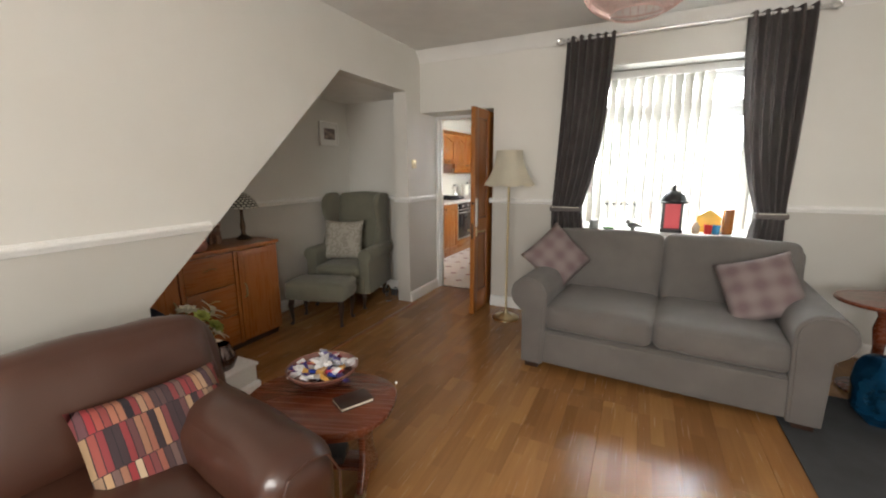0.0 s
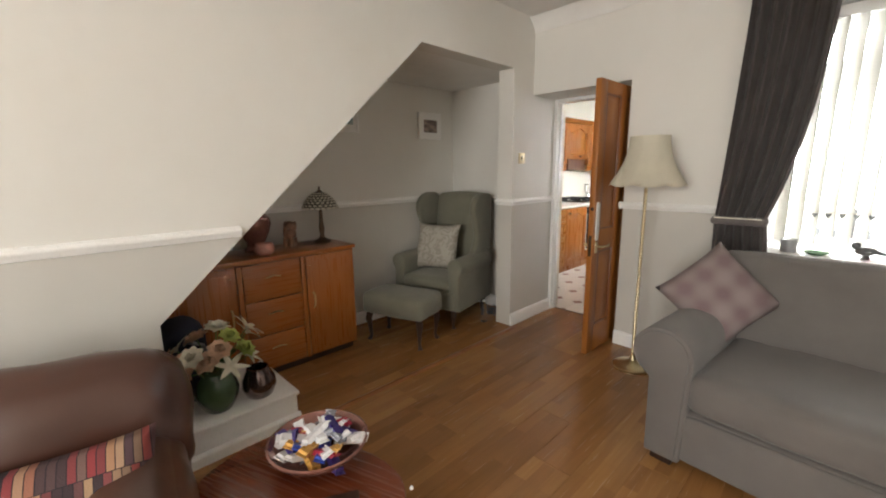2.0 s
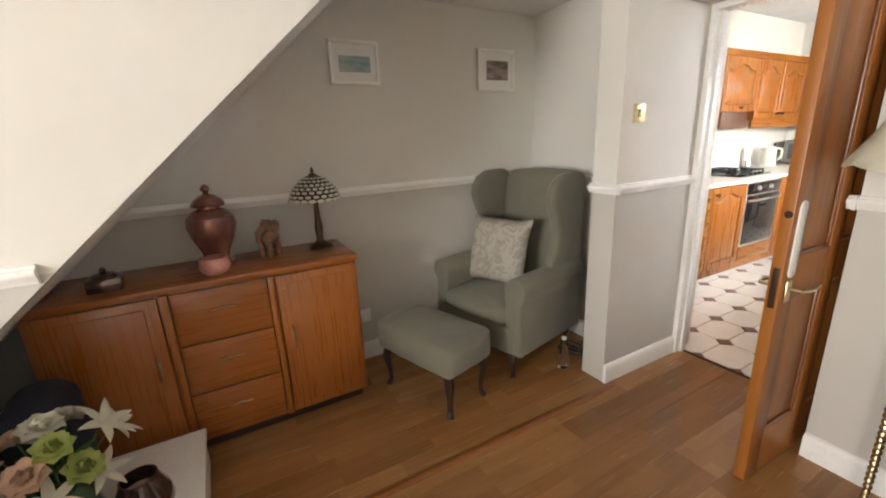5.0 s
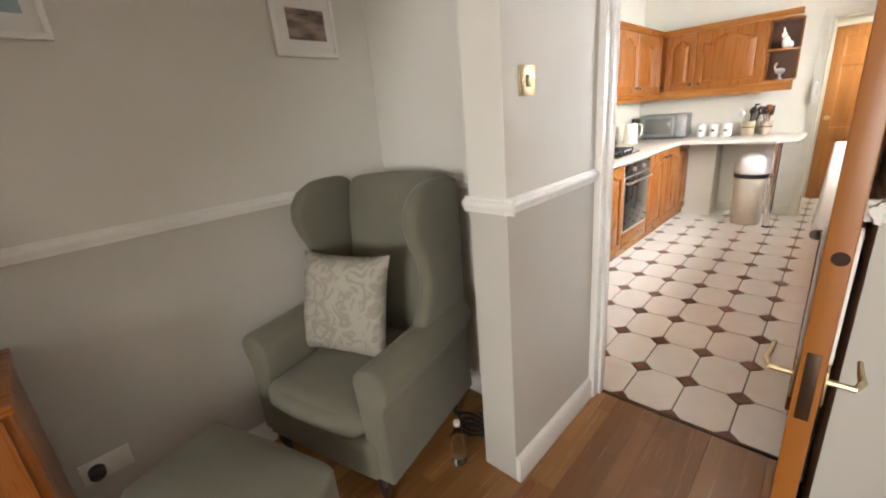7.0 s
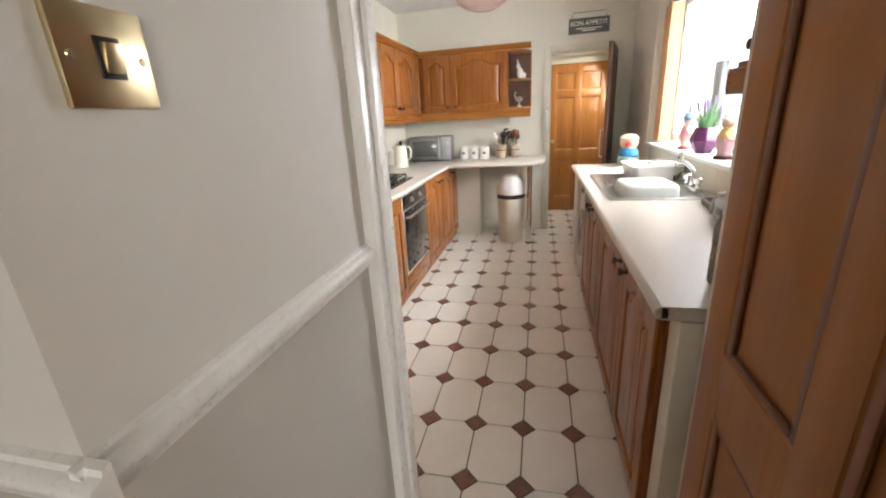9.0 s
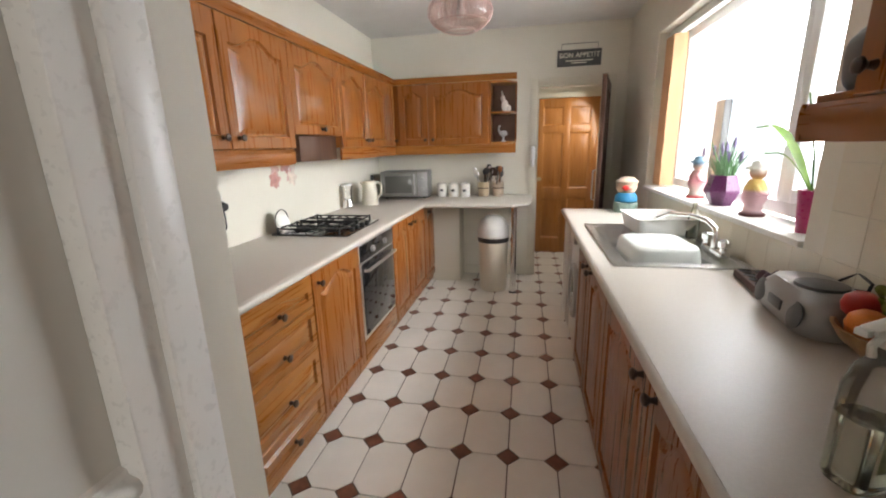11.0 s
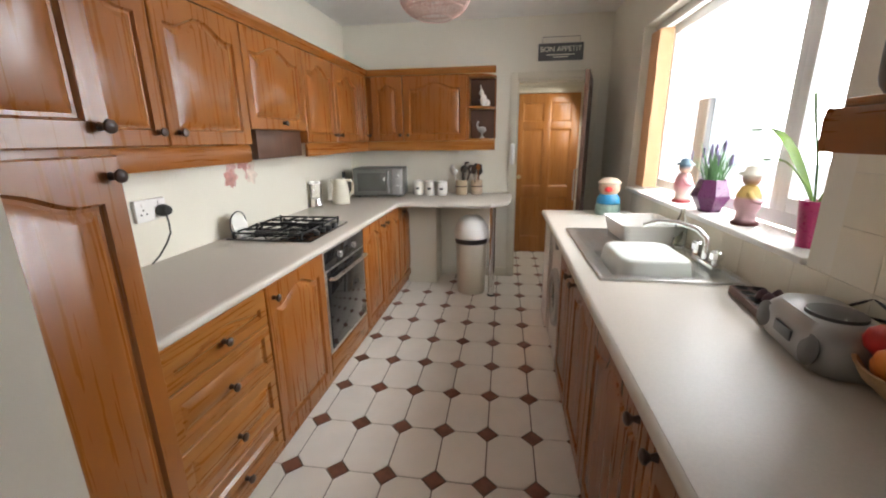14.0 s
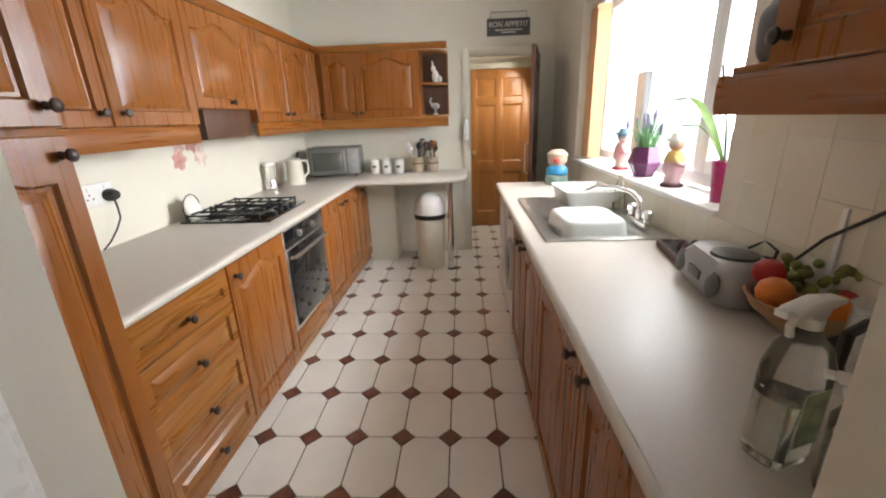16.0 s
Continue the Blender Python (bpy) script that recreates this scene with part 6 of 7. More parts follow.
solo("soft_toy", soft_box(-0.045, -0.05, 0, 0.045, 0.05, 0.13, 0.035, 0.01, 4, 2.0, 0.012), DGREY, "dark rounded ornament on the open shelf", "ornament", (-0.49, 5.26, 1.529))

# hob
hb = thing("gas_hob", "steel four-burner gas hob with black pan supports", "hob", (-2.55, 6.685, 0.9055))
hb.scale = (1.0, 1.06, 1.0)
part("plate", boxm(-0.26, -0.265, 0, 0.26, 0.265, 0.012, bev=0.005), BLACKGLASS, hb)
for x, y, r in ((-0.12, -0.13, 0.045), (0.09, -0.13, 0.035), (-0.12, 0.14, 0.035), (0.09, 0.14, 0.05)):
    part("burner", lathem([(0, 0.012), (r * 1.2, 0.012), (r * 1.15, 0.02), (r, 0.022), (r * 0.95, 0.03), (0, 0.032)], 20, (x, y, 0)), IRON, hb)
for y in (-0.135, 0.135):
    bm = bmesh.new()
    for a in ((-0.23, y - 0.115, 0.2, y - 0.105), (-0.23, y + 0.105, 0.2, y + 0.115), (-0.23, y - 0.105, -0.22, y + 0.105), (0.19, y - 0.105, 0.2, y + 0.105), (-0.02, y - 0.105, -0.01, y + 0.105), (-0.22, y - 0.005, 0.19, y + 0.005)):
        box(bm, a[0], a[1], 0.036, a[2], a[3], 0.046, bev=0.002)
    for x in (-0.225, 0.195):
        for dy in (-0.11, 0.11):
            box(bm, x - 0.006, y + dy - 0.006, 0.012, x + 0.006, y + dy + 0.006, 0.05, bev=0.002)
    for x in (-0.12, 0.09):
        for a in range(4):
            c, s = math.cos(a * math.pi / 2 + 0.785), math.sin(a * math.pi / 2 + 0.785)
            tube(bm, [(x + 0.03 * c, y + 0.03 * s, 0.043), (x + 0.085 * c, y + 0.085 * s, 0.048)], 0.005, 5)
    part("pan_support", bm, IRON, hb)
for i in range(4):
    part("control", lathem([(0, 0.012), (0.017, 0.012), (0.015, 0.032), (0, 0.034)], 14, (0.225, -0.12 + 0.08 * i, 0)), BLACK, hb)
sp = thing("spoon_rest", "round white dish in a black wire stand behind the hob", "dish", (-2.79, 6.5, 0.906))
part("dish", moved(lathem([(0, 0), (0.05, 0), (0.07, 0.012), (0.066, 0.016), (0.045, 0.005), (0, 0.005)], 24), Matrix.Translation((0, 0, 0.07)) @ Matrix.Rotation(radians(72), 4, "Y")), CERAMIC, sp)
part("stand", tubem([(0.0 + 0.004, 0.075 * math.cos(a), 0.077 + 0.075 * math.sin(a)) for a in [2 * math.pi * i / 24 for i in range(25)]], 0.0035, 6), BLACK, sp)

# worktop things on the cooker side
cj = thing("storage_jar", "tall cream ceramic jar with a pale wooden lid", "jar", (-2.7, 5.61, 0.906))
part("body", lathem([(0, 0), (0.06, 0), (0.064, 0.008), (0.064, 0.2), (0.06, 0.205), (0, 0.205)], 24), CERAMIC, cj)
part("lid", lathem([(0, 0.206), (0.064, 0.206), (0.066, 0.21), (0.066, 0.222), (0.06, 0.226), (0, 0.226)], 24), plain("pale_wood", (0.5, 0.33, 0.18), 0.5, var=0.15, stretch=(1, 8, 8)), cj, "pale wooden lid")
ks = thing("wall_socket", "white double socket with a black plug and cable", "socket", (LX, 5.99, 1.155))
part("plate", boxm(0.0005, -0.085, -0.05, 0.02, 0.085, 0.05, bev=0.004), WHITEP, ks)
for y in (-0.045, 0.045):
    part("rocker", boxm(0.02, y - 0.008, 0.018, 0.0235, y + 0.008, 0.038, bev=0.001), WHITEP, ks)
# plate has no holes; small black blocks imitate the shaded pin slots
for dy, dz in ((-0.06, -0.015), (-0.03, -0.015), (-0.045, 0.004)):
    part("slot", boxm(0.0195, dy - 0.004, dz - 0.004, 0.0206, dy + 0.004, dz + 0.004), BLACK, ks)
part("plug", moved(lathem([(0, 0), (0.028, 0), (0.03, 0.02), (0.02, 0.042), (0, 0.044)], 16, squash=1.15), Matrix.Translation((0.02, 0.05, -0.01)) @ Matrix.Rotation(radians(90), 4, "Y")), BLACK, ks)
part("cable", tubem([(0.045, 0.05, -0.03), (0.05, 0.05, -0.07), (0.045, 0.055, -0.12), (0.035, 0.03, -0.17), (0.03, -0.02, -0.22), (0.025, -0.06, -0.245)], 0.004, 6), BLACK, ks)


DECALS = [plain("faded_rose", (0.6, 0.38, 0.33), 0.5, var=0.25, scale=30), plain("dusty_pink", (0.52, 0.26, 0.22), 0.5, var=0.25, scale=30), plain("washed_cream_pink", (0.68, 0.57, 0.48), 0.5, var=0.2, scale=30)]


def decal(at, seed):
    th = thing("flower_decal", "faded pink rose transfers stuck on the kitchen wall", "decal", at)
    rr = random.Random(seed)
    for i in range(9):
        y, z, r = rr.uniform(-0.15, 0.15), rr.uniform(-0.075, 0.075), rr.uniform(0.04, 0.062)
        pts = [(y + r * (1 + 0.25 * math.cos(5 * a)) * math.cos(a), z + r * (1 + 0.25 * math.cos(5 * a)) * math.sin(a)) for a in [2 * math.pi * k / 20 for k in range(20)]]
        part("petal" if i < 6 else "leaf", prismm(pts, 0.0006 + 0.0004 * i, 0.001 + 0.0004 * i, "x"), DECALS[i % 3], th)


decal((LX, 6.7, 1.305), 4)
kt = thing("kettle", "cream plastic jug kettle on the worktop", "kettle", (-2.69, 7.83, 0.906), 30)
part("body", lathem([(0, 0.02), (0.075, 0.02), (0.078, 0.03), (0.066, 0.18), (0.058, 0.215), (0.05, 0.222), (0, 0.225)], 26), CREAMP, kt)
part("base", lathem([(0, 0), (0.082, 0), (0.08, 0.018), (0, 0.02)], 24), CREAMP, kt)
part("handle", tubem([(0.05, 0, 0.2), (0.1, 0, 0.2), (0.115, 0, 0.17), (0.11, 0, 0.09), (0.07, 0, 0.06)], 0.012, 10), CREAMP, kt)
part("spout", tubem([(-0.05, 0, 0.19), (-0.085, 0, 0.215)], [0.022, 0.012], 10), CREAMP, kt)
bl = thing("blender", "small clear blender with a chrome base", "blender", (-2.8, 7.57, 0.906))
part("base", lathem([(0, 0), (0.05, 0), (0.052, 0.02), (0.04, 0.06), (0.036, 0.075), (0, 0.075)], 22), CHROME, bl)
part("beaker", lathem([(0, 0.076), (0.036, 0.076), (0.048, 0.2), (0.044, 0.2), (0.033, 0.082), (0, 0.082)], 22), GLASS, bl)
part("lid", lathem([(0, 0.201), (0.05, 0.201), (0.046, 0.22), (0, 0.222)], 22), WHITEP, bl)
MWGREY = plain("dull_silver_paint", (0.2, 0.2, 0.19), 0.35, 0.4, var=0.06, bump=0.0)
mw = thing("microwave", "silver grey microwave oven with a dark window", "microwave", (-2.48, 8.4, 0.906), 6)
part("body", boxm(-0.25, -0.16, 0.012, 0.25, 0.17, 0.28, bev=0.008), MWGREY, mw)
part("door", boxm(-0.24, -0.178, 0.025, 0.13, -0.16, 0.27, bev=0.005), MWGREY, mw)
part("window", boxm(-0.2, -0.181, 0.06, 0.08, -0.177, 0.235, bev=0.002), plain("grey_smoked_glass", (0.1, 0.1, 0.09), 0.12, bump=0.0), mw)
part("handle", boxm(0.098, -0.2, 0.04, 0.115, -0.178, 0.255, bev=0.005), GREYP, mw)
part("panel", boxm(0.14, -0.168, 0.025, 0.242, -0.159, 0.27, bev=0.003), GREYP, mw)
for z in (0.1, 0.2):
    part("dial", moved(lathem([(0, 0), (0.022, 0), (0.018, 0.016), (0, 0.016)], 16), Matrix.Translation((0.19, -0.168, z)) @ Matrix.Rotation(radians(90), 4, "X")), GREYP, mw)
for x in (-0.2, 0.2):
    for y in (-0.12, 0.13):
        part("foot", lathem([(0, 0), (0.014, 0), (0.014, 0.013), (0, 0.013)], 10, (x, y, 0)), BLACK, mw)
solo("bottle", lathem([(0, 0), (0.034, 0), (0.036, 0.02), (0.036, 0.16), (0.014, 0.2), (0.014, 0.25), (0, 0.25)], 18), BLACK, "dark bottle standing beside the microwave", "bottle", (-2.8, 8.2, 0.906))
for x, y in ((-2.1, 8.44), (-1.975, 8.42), (-1.85, 8.4)):
    cn = thing("canister", "small white lidded storage canister", "canister", (x, y, 0.906), group="white canisters")
    part("body", lathem([(0, 0), (0.05, 0), (0.053, 0.006), (0.053, 0.12), (0.05, 0.124), (0, 0.124)], 24), CERAMIC, cn)
    part("lid", lathem([(0, 0.125), (0.054, 0.125), (0.054, 0.138), (0.03, 0.145), (0.012, 0.147), (0.012, 0.158), (0, 0.16)], 22), CERAMIC, cn)
    part("label_plate", moved(boxm(-0.018, -0.001, -0.012, 0.018, 0.0, 0.012), Matrix.Translation((0, -0.0535, 0.07))), DGREY, cn, "dark unreadable word on the canister")
rnd = random.Random(3)
for x, y, h, mt in ((-1.66, 8.45, 0.15, STONE), (-1.51, 8.5, 0.145, BEIGE)):
    up = thing("utensil_pot", "stoneware pot full of cooking utensils", "utensil pot", (x, y, 0.906), group="utensil pots")
    part("pot", lathem([(0, 0), (0.052, 0), (0.058, 0.01), (0.06, h - 0.01), (0.063, h), (0.055, h), (0.052, 0.012), (0, 0.012)], 24), mt, up)
    part("band", lathem([(0.0601, h * 0.55), (0.0615, h * 0.55), (0.0615, h * 0.62), (0.0601, h * 0.62)], 24), DARKWOOD, up)
    for i in range(8):
        a, t = rnd.uniform(0, 6.28), rnd.uniform(0.03, 0.1)
        top = Vector((t * math.cos(a), t * math.sin(a), h + rnd.uniform(0.05, 0.11)))
        bm = bmesh.new()
        tube(bm, [(0.015 * math.cos(a), 0.015 * math.sin(a), 0.02), top], 0.005, 6)
        k = i % 3
        d = (top - Vector((0, 0, 0.02))).normalized()
        c = top + d * 0.03
        if k == 0:
            ball(bm, c, 0.024, 0.01, 0.034, 10)
        elif k == 1:
            ball(bm, c, 0.03, 0.008, 0.036, 8)
        else:
            box(bm, c.x - 0.024, c.y - 0.003, c.z - 0.03, c.x + 0.024, c.y + 0.003, c.z + 0.045, bev=0.003)
        part("utensil", bm, (BLACK, STEEL, DARKWOOD, OAK, BLACK)[i % 5], up)
pbn = thing("pedal_bin", "cream kitchen bin with a white domed lid", "bin", (-1.53, 8.13, 0))
part("body", lathem([(0, 0), (0.13, 0), (0.135, 0.02), (0.145, 0.5), (0, 0.5)], 36), CREAMP, pbn)
part("band", lathem([(0, 0.5), (0.152, 0.5), (0.155, 0.515), (0.152, 0.545), (0, 0.545)], 36), BLACK, pbn)
part("lid", lathem([(0, 0.545), (0.153, 0.545), (0.155, 0.6), (0.145, 0.665), (0.115, 0.72), (0.065, 0.755), (0, 0.765)], 36), WHITEP, pbn)
part("flap", lathem([(0.15, 0.55), (0.159, 0.56), (0.157, 0.62), (0.15, 0.64)], 36), WHITEP, pbn)
for x, y, z, lb in ((-1.45, 8.5, 1.749, "white"), (-1.46, 8.48, 1.459, "grey")):
    bm = bmesh.new()
    if lb == "white":
        ball(bm, (0, 0, 0.06), 0.035, 0.03, 0.06)
        ball(bm, (-0.02, 0, 0.13), 0.024, 0.022, 0.03)
        tube(bm, [(-0.02, 0, 0.14), (-0.03, 0, 0.2)], [0.012, 0.006])
        ball(bm, (0.035, 0, 0.035), 0.03, 0.025, 0.035)
        solo("rabbit_figurine", bm, CERAMIC, "white china animal figurine on the open shelf", "figurine", (x, y, z), angle=80)
    else:
        lathe(bm, [(0, 0), (0.03, 0), (0.01, 0.02), (0.012, 0.05), (0, 0.05)], 14)
        ball(bm, (0, 0, 0.08), 0.042, 0.022, 0.03)
        tube(bm, [(-0.035, 0, 0.09), (-0.05, 0, 0.13), (-0.035, 0, 0.16)], [0.012, 0.009, 0.011])
        solo("duck_figurine", bm, GREYP, "grey bird figurine on the open shelf", "figurine", (x, y, z), angle=80)

# sign
sg = thing("wall_sign", "black hanging sign lettered BON APPETIT above the doorway", "sign", (-0.742, FY, 2.232))
part("board", boxm(-0.205, -0.014, -0.075, 0.205, -0.002, 0.075, bev=0.003), DGREY, sg)
part("hanger", tubem([(-0.17, -0.006, 0.075), (-0.17, -0.005, 0.13), (0.17, -0.005, 0.13), (0.17, -0.006, 0.075)], 0.0025, 6), DARKWOOD, sg)
tx = bpy.data.curves.new("lettering", "FONT")
tx.body, tx.size, tx.align_x, tx.align_y, tx.extrude = "BON APPETIT", 0.062, "CENTER", "CENTER", 0.0006
tx.materials.append(IVORY)
to = new("lettering", tx)
to.parent = sg
to.matrix_basis = pose(0, -0.0152, 0.022, 90, 0, 0)
for z, w in ((-0.025, 0.13), (-0.045, 0.07)):
    part("small_writing", boxm(-w, -0.0155, z - 0.004, w, -0.0145, z + 0.004), IVORY, sg, "line of small unreadable writing")

# sink
sk = thing("sink", "stainless steel inset sink with a ribbed drainer", "sink", (0, 0, 0.9055))
rim = bmesh.new()
X0, X1, Y0, Y1 = -0.843, -0.315, 5.943, 6.9
bx0, bx1, by0, by1 = SX0 + 0.01, SX1 - 0.01, SY0 + 0.01, SY1 - 0.01
for a in ((X0, Y0, X1, by0), (X0, by1, X1, Y1), (X0, by0, bx0, by1), (bx1, by0, X1, by1)):
    box(rim, a[0], a[1], 0.0, a[2], a[3], 0.004)
for a in ((X0, Y0, X1, Y0 + 0.012), (X0, Y1 - 0.012, X1, Y1), (X0, Y0 + 0.012, X0 + 0.012, Y1 - 0.012), (X1 - 0.012, Y0 + 0.012, X1, Y1 - 0.012)):
    box(rim, *a[:2], 0.003, *a[2:], 0.009, bev=0.0025)
part("rim", rim, STEEL, sk)
bowlm = bmesh.new()
rings = []
for ins, z in ((0.0, 0.004), (0.012, -0.02), (0.02, -0.15), (0.05, -0.165)):
    rings.append([bowlm.verts.new(p) for p in ((bx0 + ins, by0 + ins, z), (bx1 - ins, by0 + ins, z), (bx1 - ins, by1 - ins, z), (bx0 + ins, by1 - ins, z))])
for a, c in zip(rings, rings[1:]):
    for i in range(4):
        bowlm.faces.new((a[i], a[(i + 1) % 4], c[(i + 1) % 4], c[i]))
bowlm.faces.new(rings[-1])
bmesh.ops.solidify(bowlm, geom=bowlm.faces[:], thickness=-0.002)
part("basin", bowlm, STEEL, sk)
for i in range(9):
    x = -0.79 + i * 0.036
    part("drainer_rib", boxm(x - 0.007, 6.47, 0.003, x + 0.007, 6.85, 0.0085, bev=0.0025), STEEL, sk)
tub = bmesh.new()
rings = []


def rr(hw, hd, r, z, n=5):
    out = []
    for cx, cy, a0 in ((hw - r, hd - r, 0), (-hw + r, hd - r, 90), (-hw + r, -hd + r, 180), (hw - r, -hd + r, 270)):
        out += [(cx + r * math.cos(radians(a0 + 90 * i / n)), cy + r * math.sin(radians(a0 + 90 * i / n)), z) for i in range(n + 1)]
    return out


def shell(bm, prof):
    """Rings of (half width, half depth, corner radius, z) joined into a hollow rounded box."""
    rg = [[bm.verts.new(p) for p in rr(*q)] for q in prof]
    for a, c in zip(rg, rg[1:]):
        for i in range(len(a)):
            bm.faces.new((a[i], a[(i + 1) % len(a)], c[(i + 1) % len(a)], c[i]))
    bm.faces.new(rg[0][::-1])
    bm.faces.new(rg[-1])


shell(tub, [(0.17, 0.19, 0.06, 0.0), (0.17, 0.19, 0.06, 0.008), (0.158, 0.178, 0.06, 0.012), (0.145, 0.165, 0.055, 0.105), (0.138, 0.158, 0.05, 0.118), (0.125, 0.145, 0.045, 0.124)])
solo("washing_up_bowl", tub, plain("pale_mint_plastic", (0.76, 0.8, 0.77), 0.35, var=0.03, bump=0.0), "pale plastic washing-up bowl turned over in the sink", "bowl", (-0.605, 6.2, 0.845), 2, angle=50)
rk = thing("dish_rack", "white plastic dish rack on the drainer", "dish rack", (-0.47, 6.71, 0.915), 3)
bm = bmesh.new()
shell(bm, [(0.13, 0.17, 0.03, 0), (0.15, 0.19, 0.035, 0.09), (0.158, 0.198, 0.035, 0.095), (0.147, 0.186, 0.03, 0.093), (0.126, 0.166, 0.025, 0.008)])
part("tray", bm, WHITEP, rk)
for i in range(7):
    part("divider", tubem([(-0.11, -0.14 + i * 0.047, 0.01), (-0.11, -0.14 + i * 0.047, 0.08), (0.11, -0.14 + i * 0.047, 0.08), (0.11, -0.14 + i * 0.047, 0.01)], 0.003, 6), WHITEP, rk)
tap = thing("mixer_tap", "chrome deck mixer tap with a long swivel spout", "tap", (-0.365, 6.165, 0.9145))
part("body", boxm(-0.02, -0.1, 0, 0.025, 0.1, 0.035, bev=0.012, seg=4), CHROME, tap)
part("pillar", lathem([(0, 0.03), (0.018, 0.03), (0.017, 0.07), (0.012, 0.09), (0, 0.09)], 18), CHROME, tap)
part("spout", tubem([(0, 0, 0.08), (-0.005, 0.01, 0.12), (-0.03, 0.045, 0.15), (-0.08, 0.11, 0.165), (-0.15, 0.17, 0.162), (-0.205, 0.19, 0.135)], [0.012, 0.012, 0.0115, 0.011, 0.0105, 0.01], 12), CHROME, tap)
for y in (-0.085, 0.085):
    part("tap_head", lathem([(0, 0.03), (0.016, 0.03), (0.016, 0.05), (0.025, 0.055), (0.026, 0.08), (0.018, 0.09), (0, 0.092)], 10, (0, y, 0)), CHROME, tap)
solo("washing_up_liquid", lathem([(0, 0), (0.03, 0), (0.032, 0.02), (0.03, 0.12), (0.012, 0.16), (0.01, 0.19), (0, 0.19)], 16, squash=0.7), LIQUID, "clear bottle of washing-up liquid behind the sink", "bottle", (-0.335, 6.52, 0.9145))

# figures and pots on the sill
KS = KZ0 + 0.0245


def doll(bm):
    lathe(bm, [(0, 0), (0.05, 0), (0.052, 0.01), (0.038, 0.02), (0.036, 0.05), (0.05, 0.08), (0.045, 0.13), (0.028, 0.165), (0, 0.17)], 16)
    ball(bm, (0, 0, 0.2), 0.034, 0.034, 0.038)
    lathe(bm, [(0, 0.21), (0.05, 0.212), (0.048, 0.22), (0.03, 0.226), (0.026, 0.245), (0, 0.252)], 16)
    for s in (-1, 1):
        tube(bm, [(s * 0.035, 0, 0.14), (s * 0.05, -0.02, 0.11), (s * 0.02, -0.045, 0.1)], [0.013, 0.012, 0.011])


def figure_paint(name, stops):
    """Bands of paint up a figure's height."""
    m, n, l, b = nodes_of(name)
    tc, sep, mp = n.new("ShaderNodeTexCoord"), n.new("ShaderNodeSeparateXYZ"), n.new("ShaderNodeMath")
    l.new(tc.outputs["Object"], sep.inputs[0])
    mp.operation, mp.inputs[1].default_value = "MULTIPLY", 1 / 0.26
    l.new(sep.outputs["Z"], mp.inputs[0])
    l.new(ramp(n, l, mp.outputs[0], stops), b.inputs["Base Color"])
    b.inputs["Roughness"].default_value = 0.35
    return m


for y, stops, lb in ((6.9, [(0.04, (0.4, 0.05, 0.06)), (0.1, (0.6, 0.5, 0.42)), (0.4, (0.62, 0.25, 0.28)), (0.62, (0.55, 0.3, 0.28)), (0.7, (0.6, 0.38, 0.28)), (0.8, (0.12, 0.2, 0.26)), (0.9, (0.1, 0.18, 0.24))], "painted china doll figure with blue hair on the window sill"), (6.24, [(0.04, (0.12, 0.03, 0.03)), (0.1, (0.62, 0.42, 0.44)), (0.42, (0.66, 0.4, 0.44)), (0.48, (0.7, 0.5, 0.16)), (0.64, (0.68, 0.46, 0.14)), (0.7, (0.45, 0.22, 0.12)), (0.82, (0.72, 0.7, 0.62))], "painted china doll figure in a pale hat on the window sill")):
    bm = bmesh.new()
    doll(bm)
    solo("doll_figurine", bm, figure_paint("figure_paint", stops), lb, "figurine", (-0.2, y, KS), 60, angle=80)
pt = thing("plant_pot", "faceted purple pot of artificial lavender on the sill", "potted plant", (-0.19, 6.58, KS))
part("pot", lathem([(0, 0), (0.05, 0), (0.088, 0.075), (0.088, 0.085), (0.062, 0.16), (0.056, 0.16), (0.05, 0.13), (0, 0.13)], 7), PURPLE, pt, angle=15)
rnd = random.Random(8)
for i in range(46):
    a, t = rnd.uniform(0, 6.28), rnd.uniform(0.01, 0.12)
    h = rnd.uniform(0.24, 0.34)
    bm = bmesh.new()
    tube(bm, [(0.03 * math.cos(a), 0.03 * math.sin(a), 0.13), (0.6 * t * math.cos(a), 0.6 * t * math.sin(a), 0.13 + (h - 0.13) * 0.6), (t * math.cos(a), t * math.sin(a), h)], [0.0035, 0.003, 0.0012], 5)
    part("blade", bm, PALELEAF, pt)
    if i % 3 == 0:
        part("flower_spike", ballm((t * math.cos(a), t * math.sin(a), h), 0.007, 0.007, 0.028, 8), LILAC, pt)
# leaf green brightened and yellowed to carry the window's backlight in its colour
BACKLITLEAF = plain("backlit_leaf_green", (0.2, 0.32, 0.05), 0.45, var=0.2, scale=12)
op = thing("plant_pot", "tall magenta pot with a long-leaved orchid on the sill", "potted plant", (-0.2, 5.86, KS))
part("pot", lathem([(0, 0), (0.03, 0), (0.043, 0.15), (0.045, 0.16), (0.039, 0.16), (0.036, 0.13), (0, 0.13)], 22), MAGENTA, op)
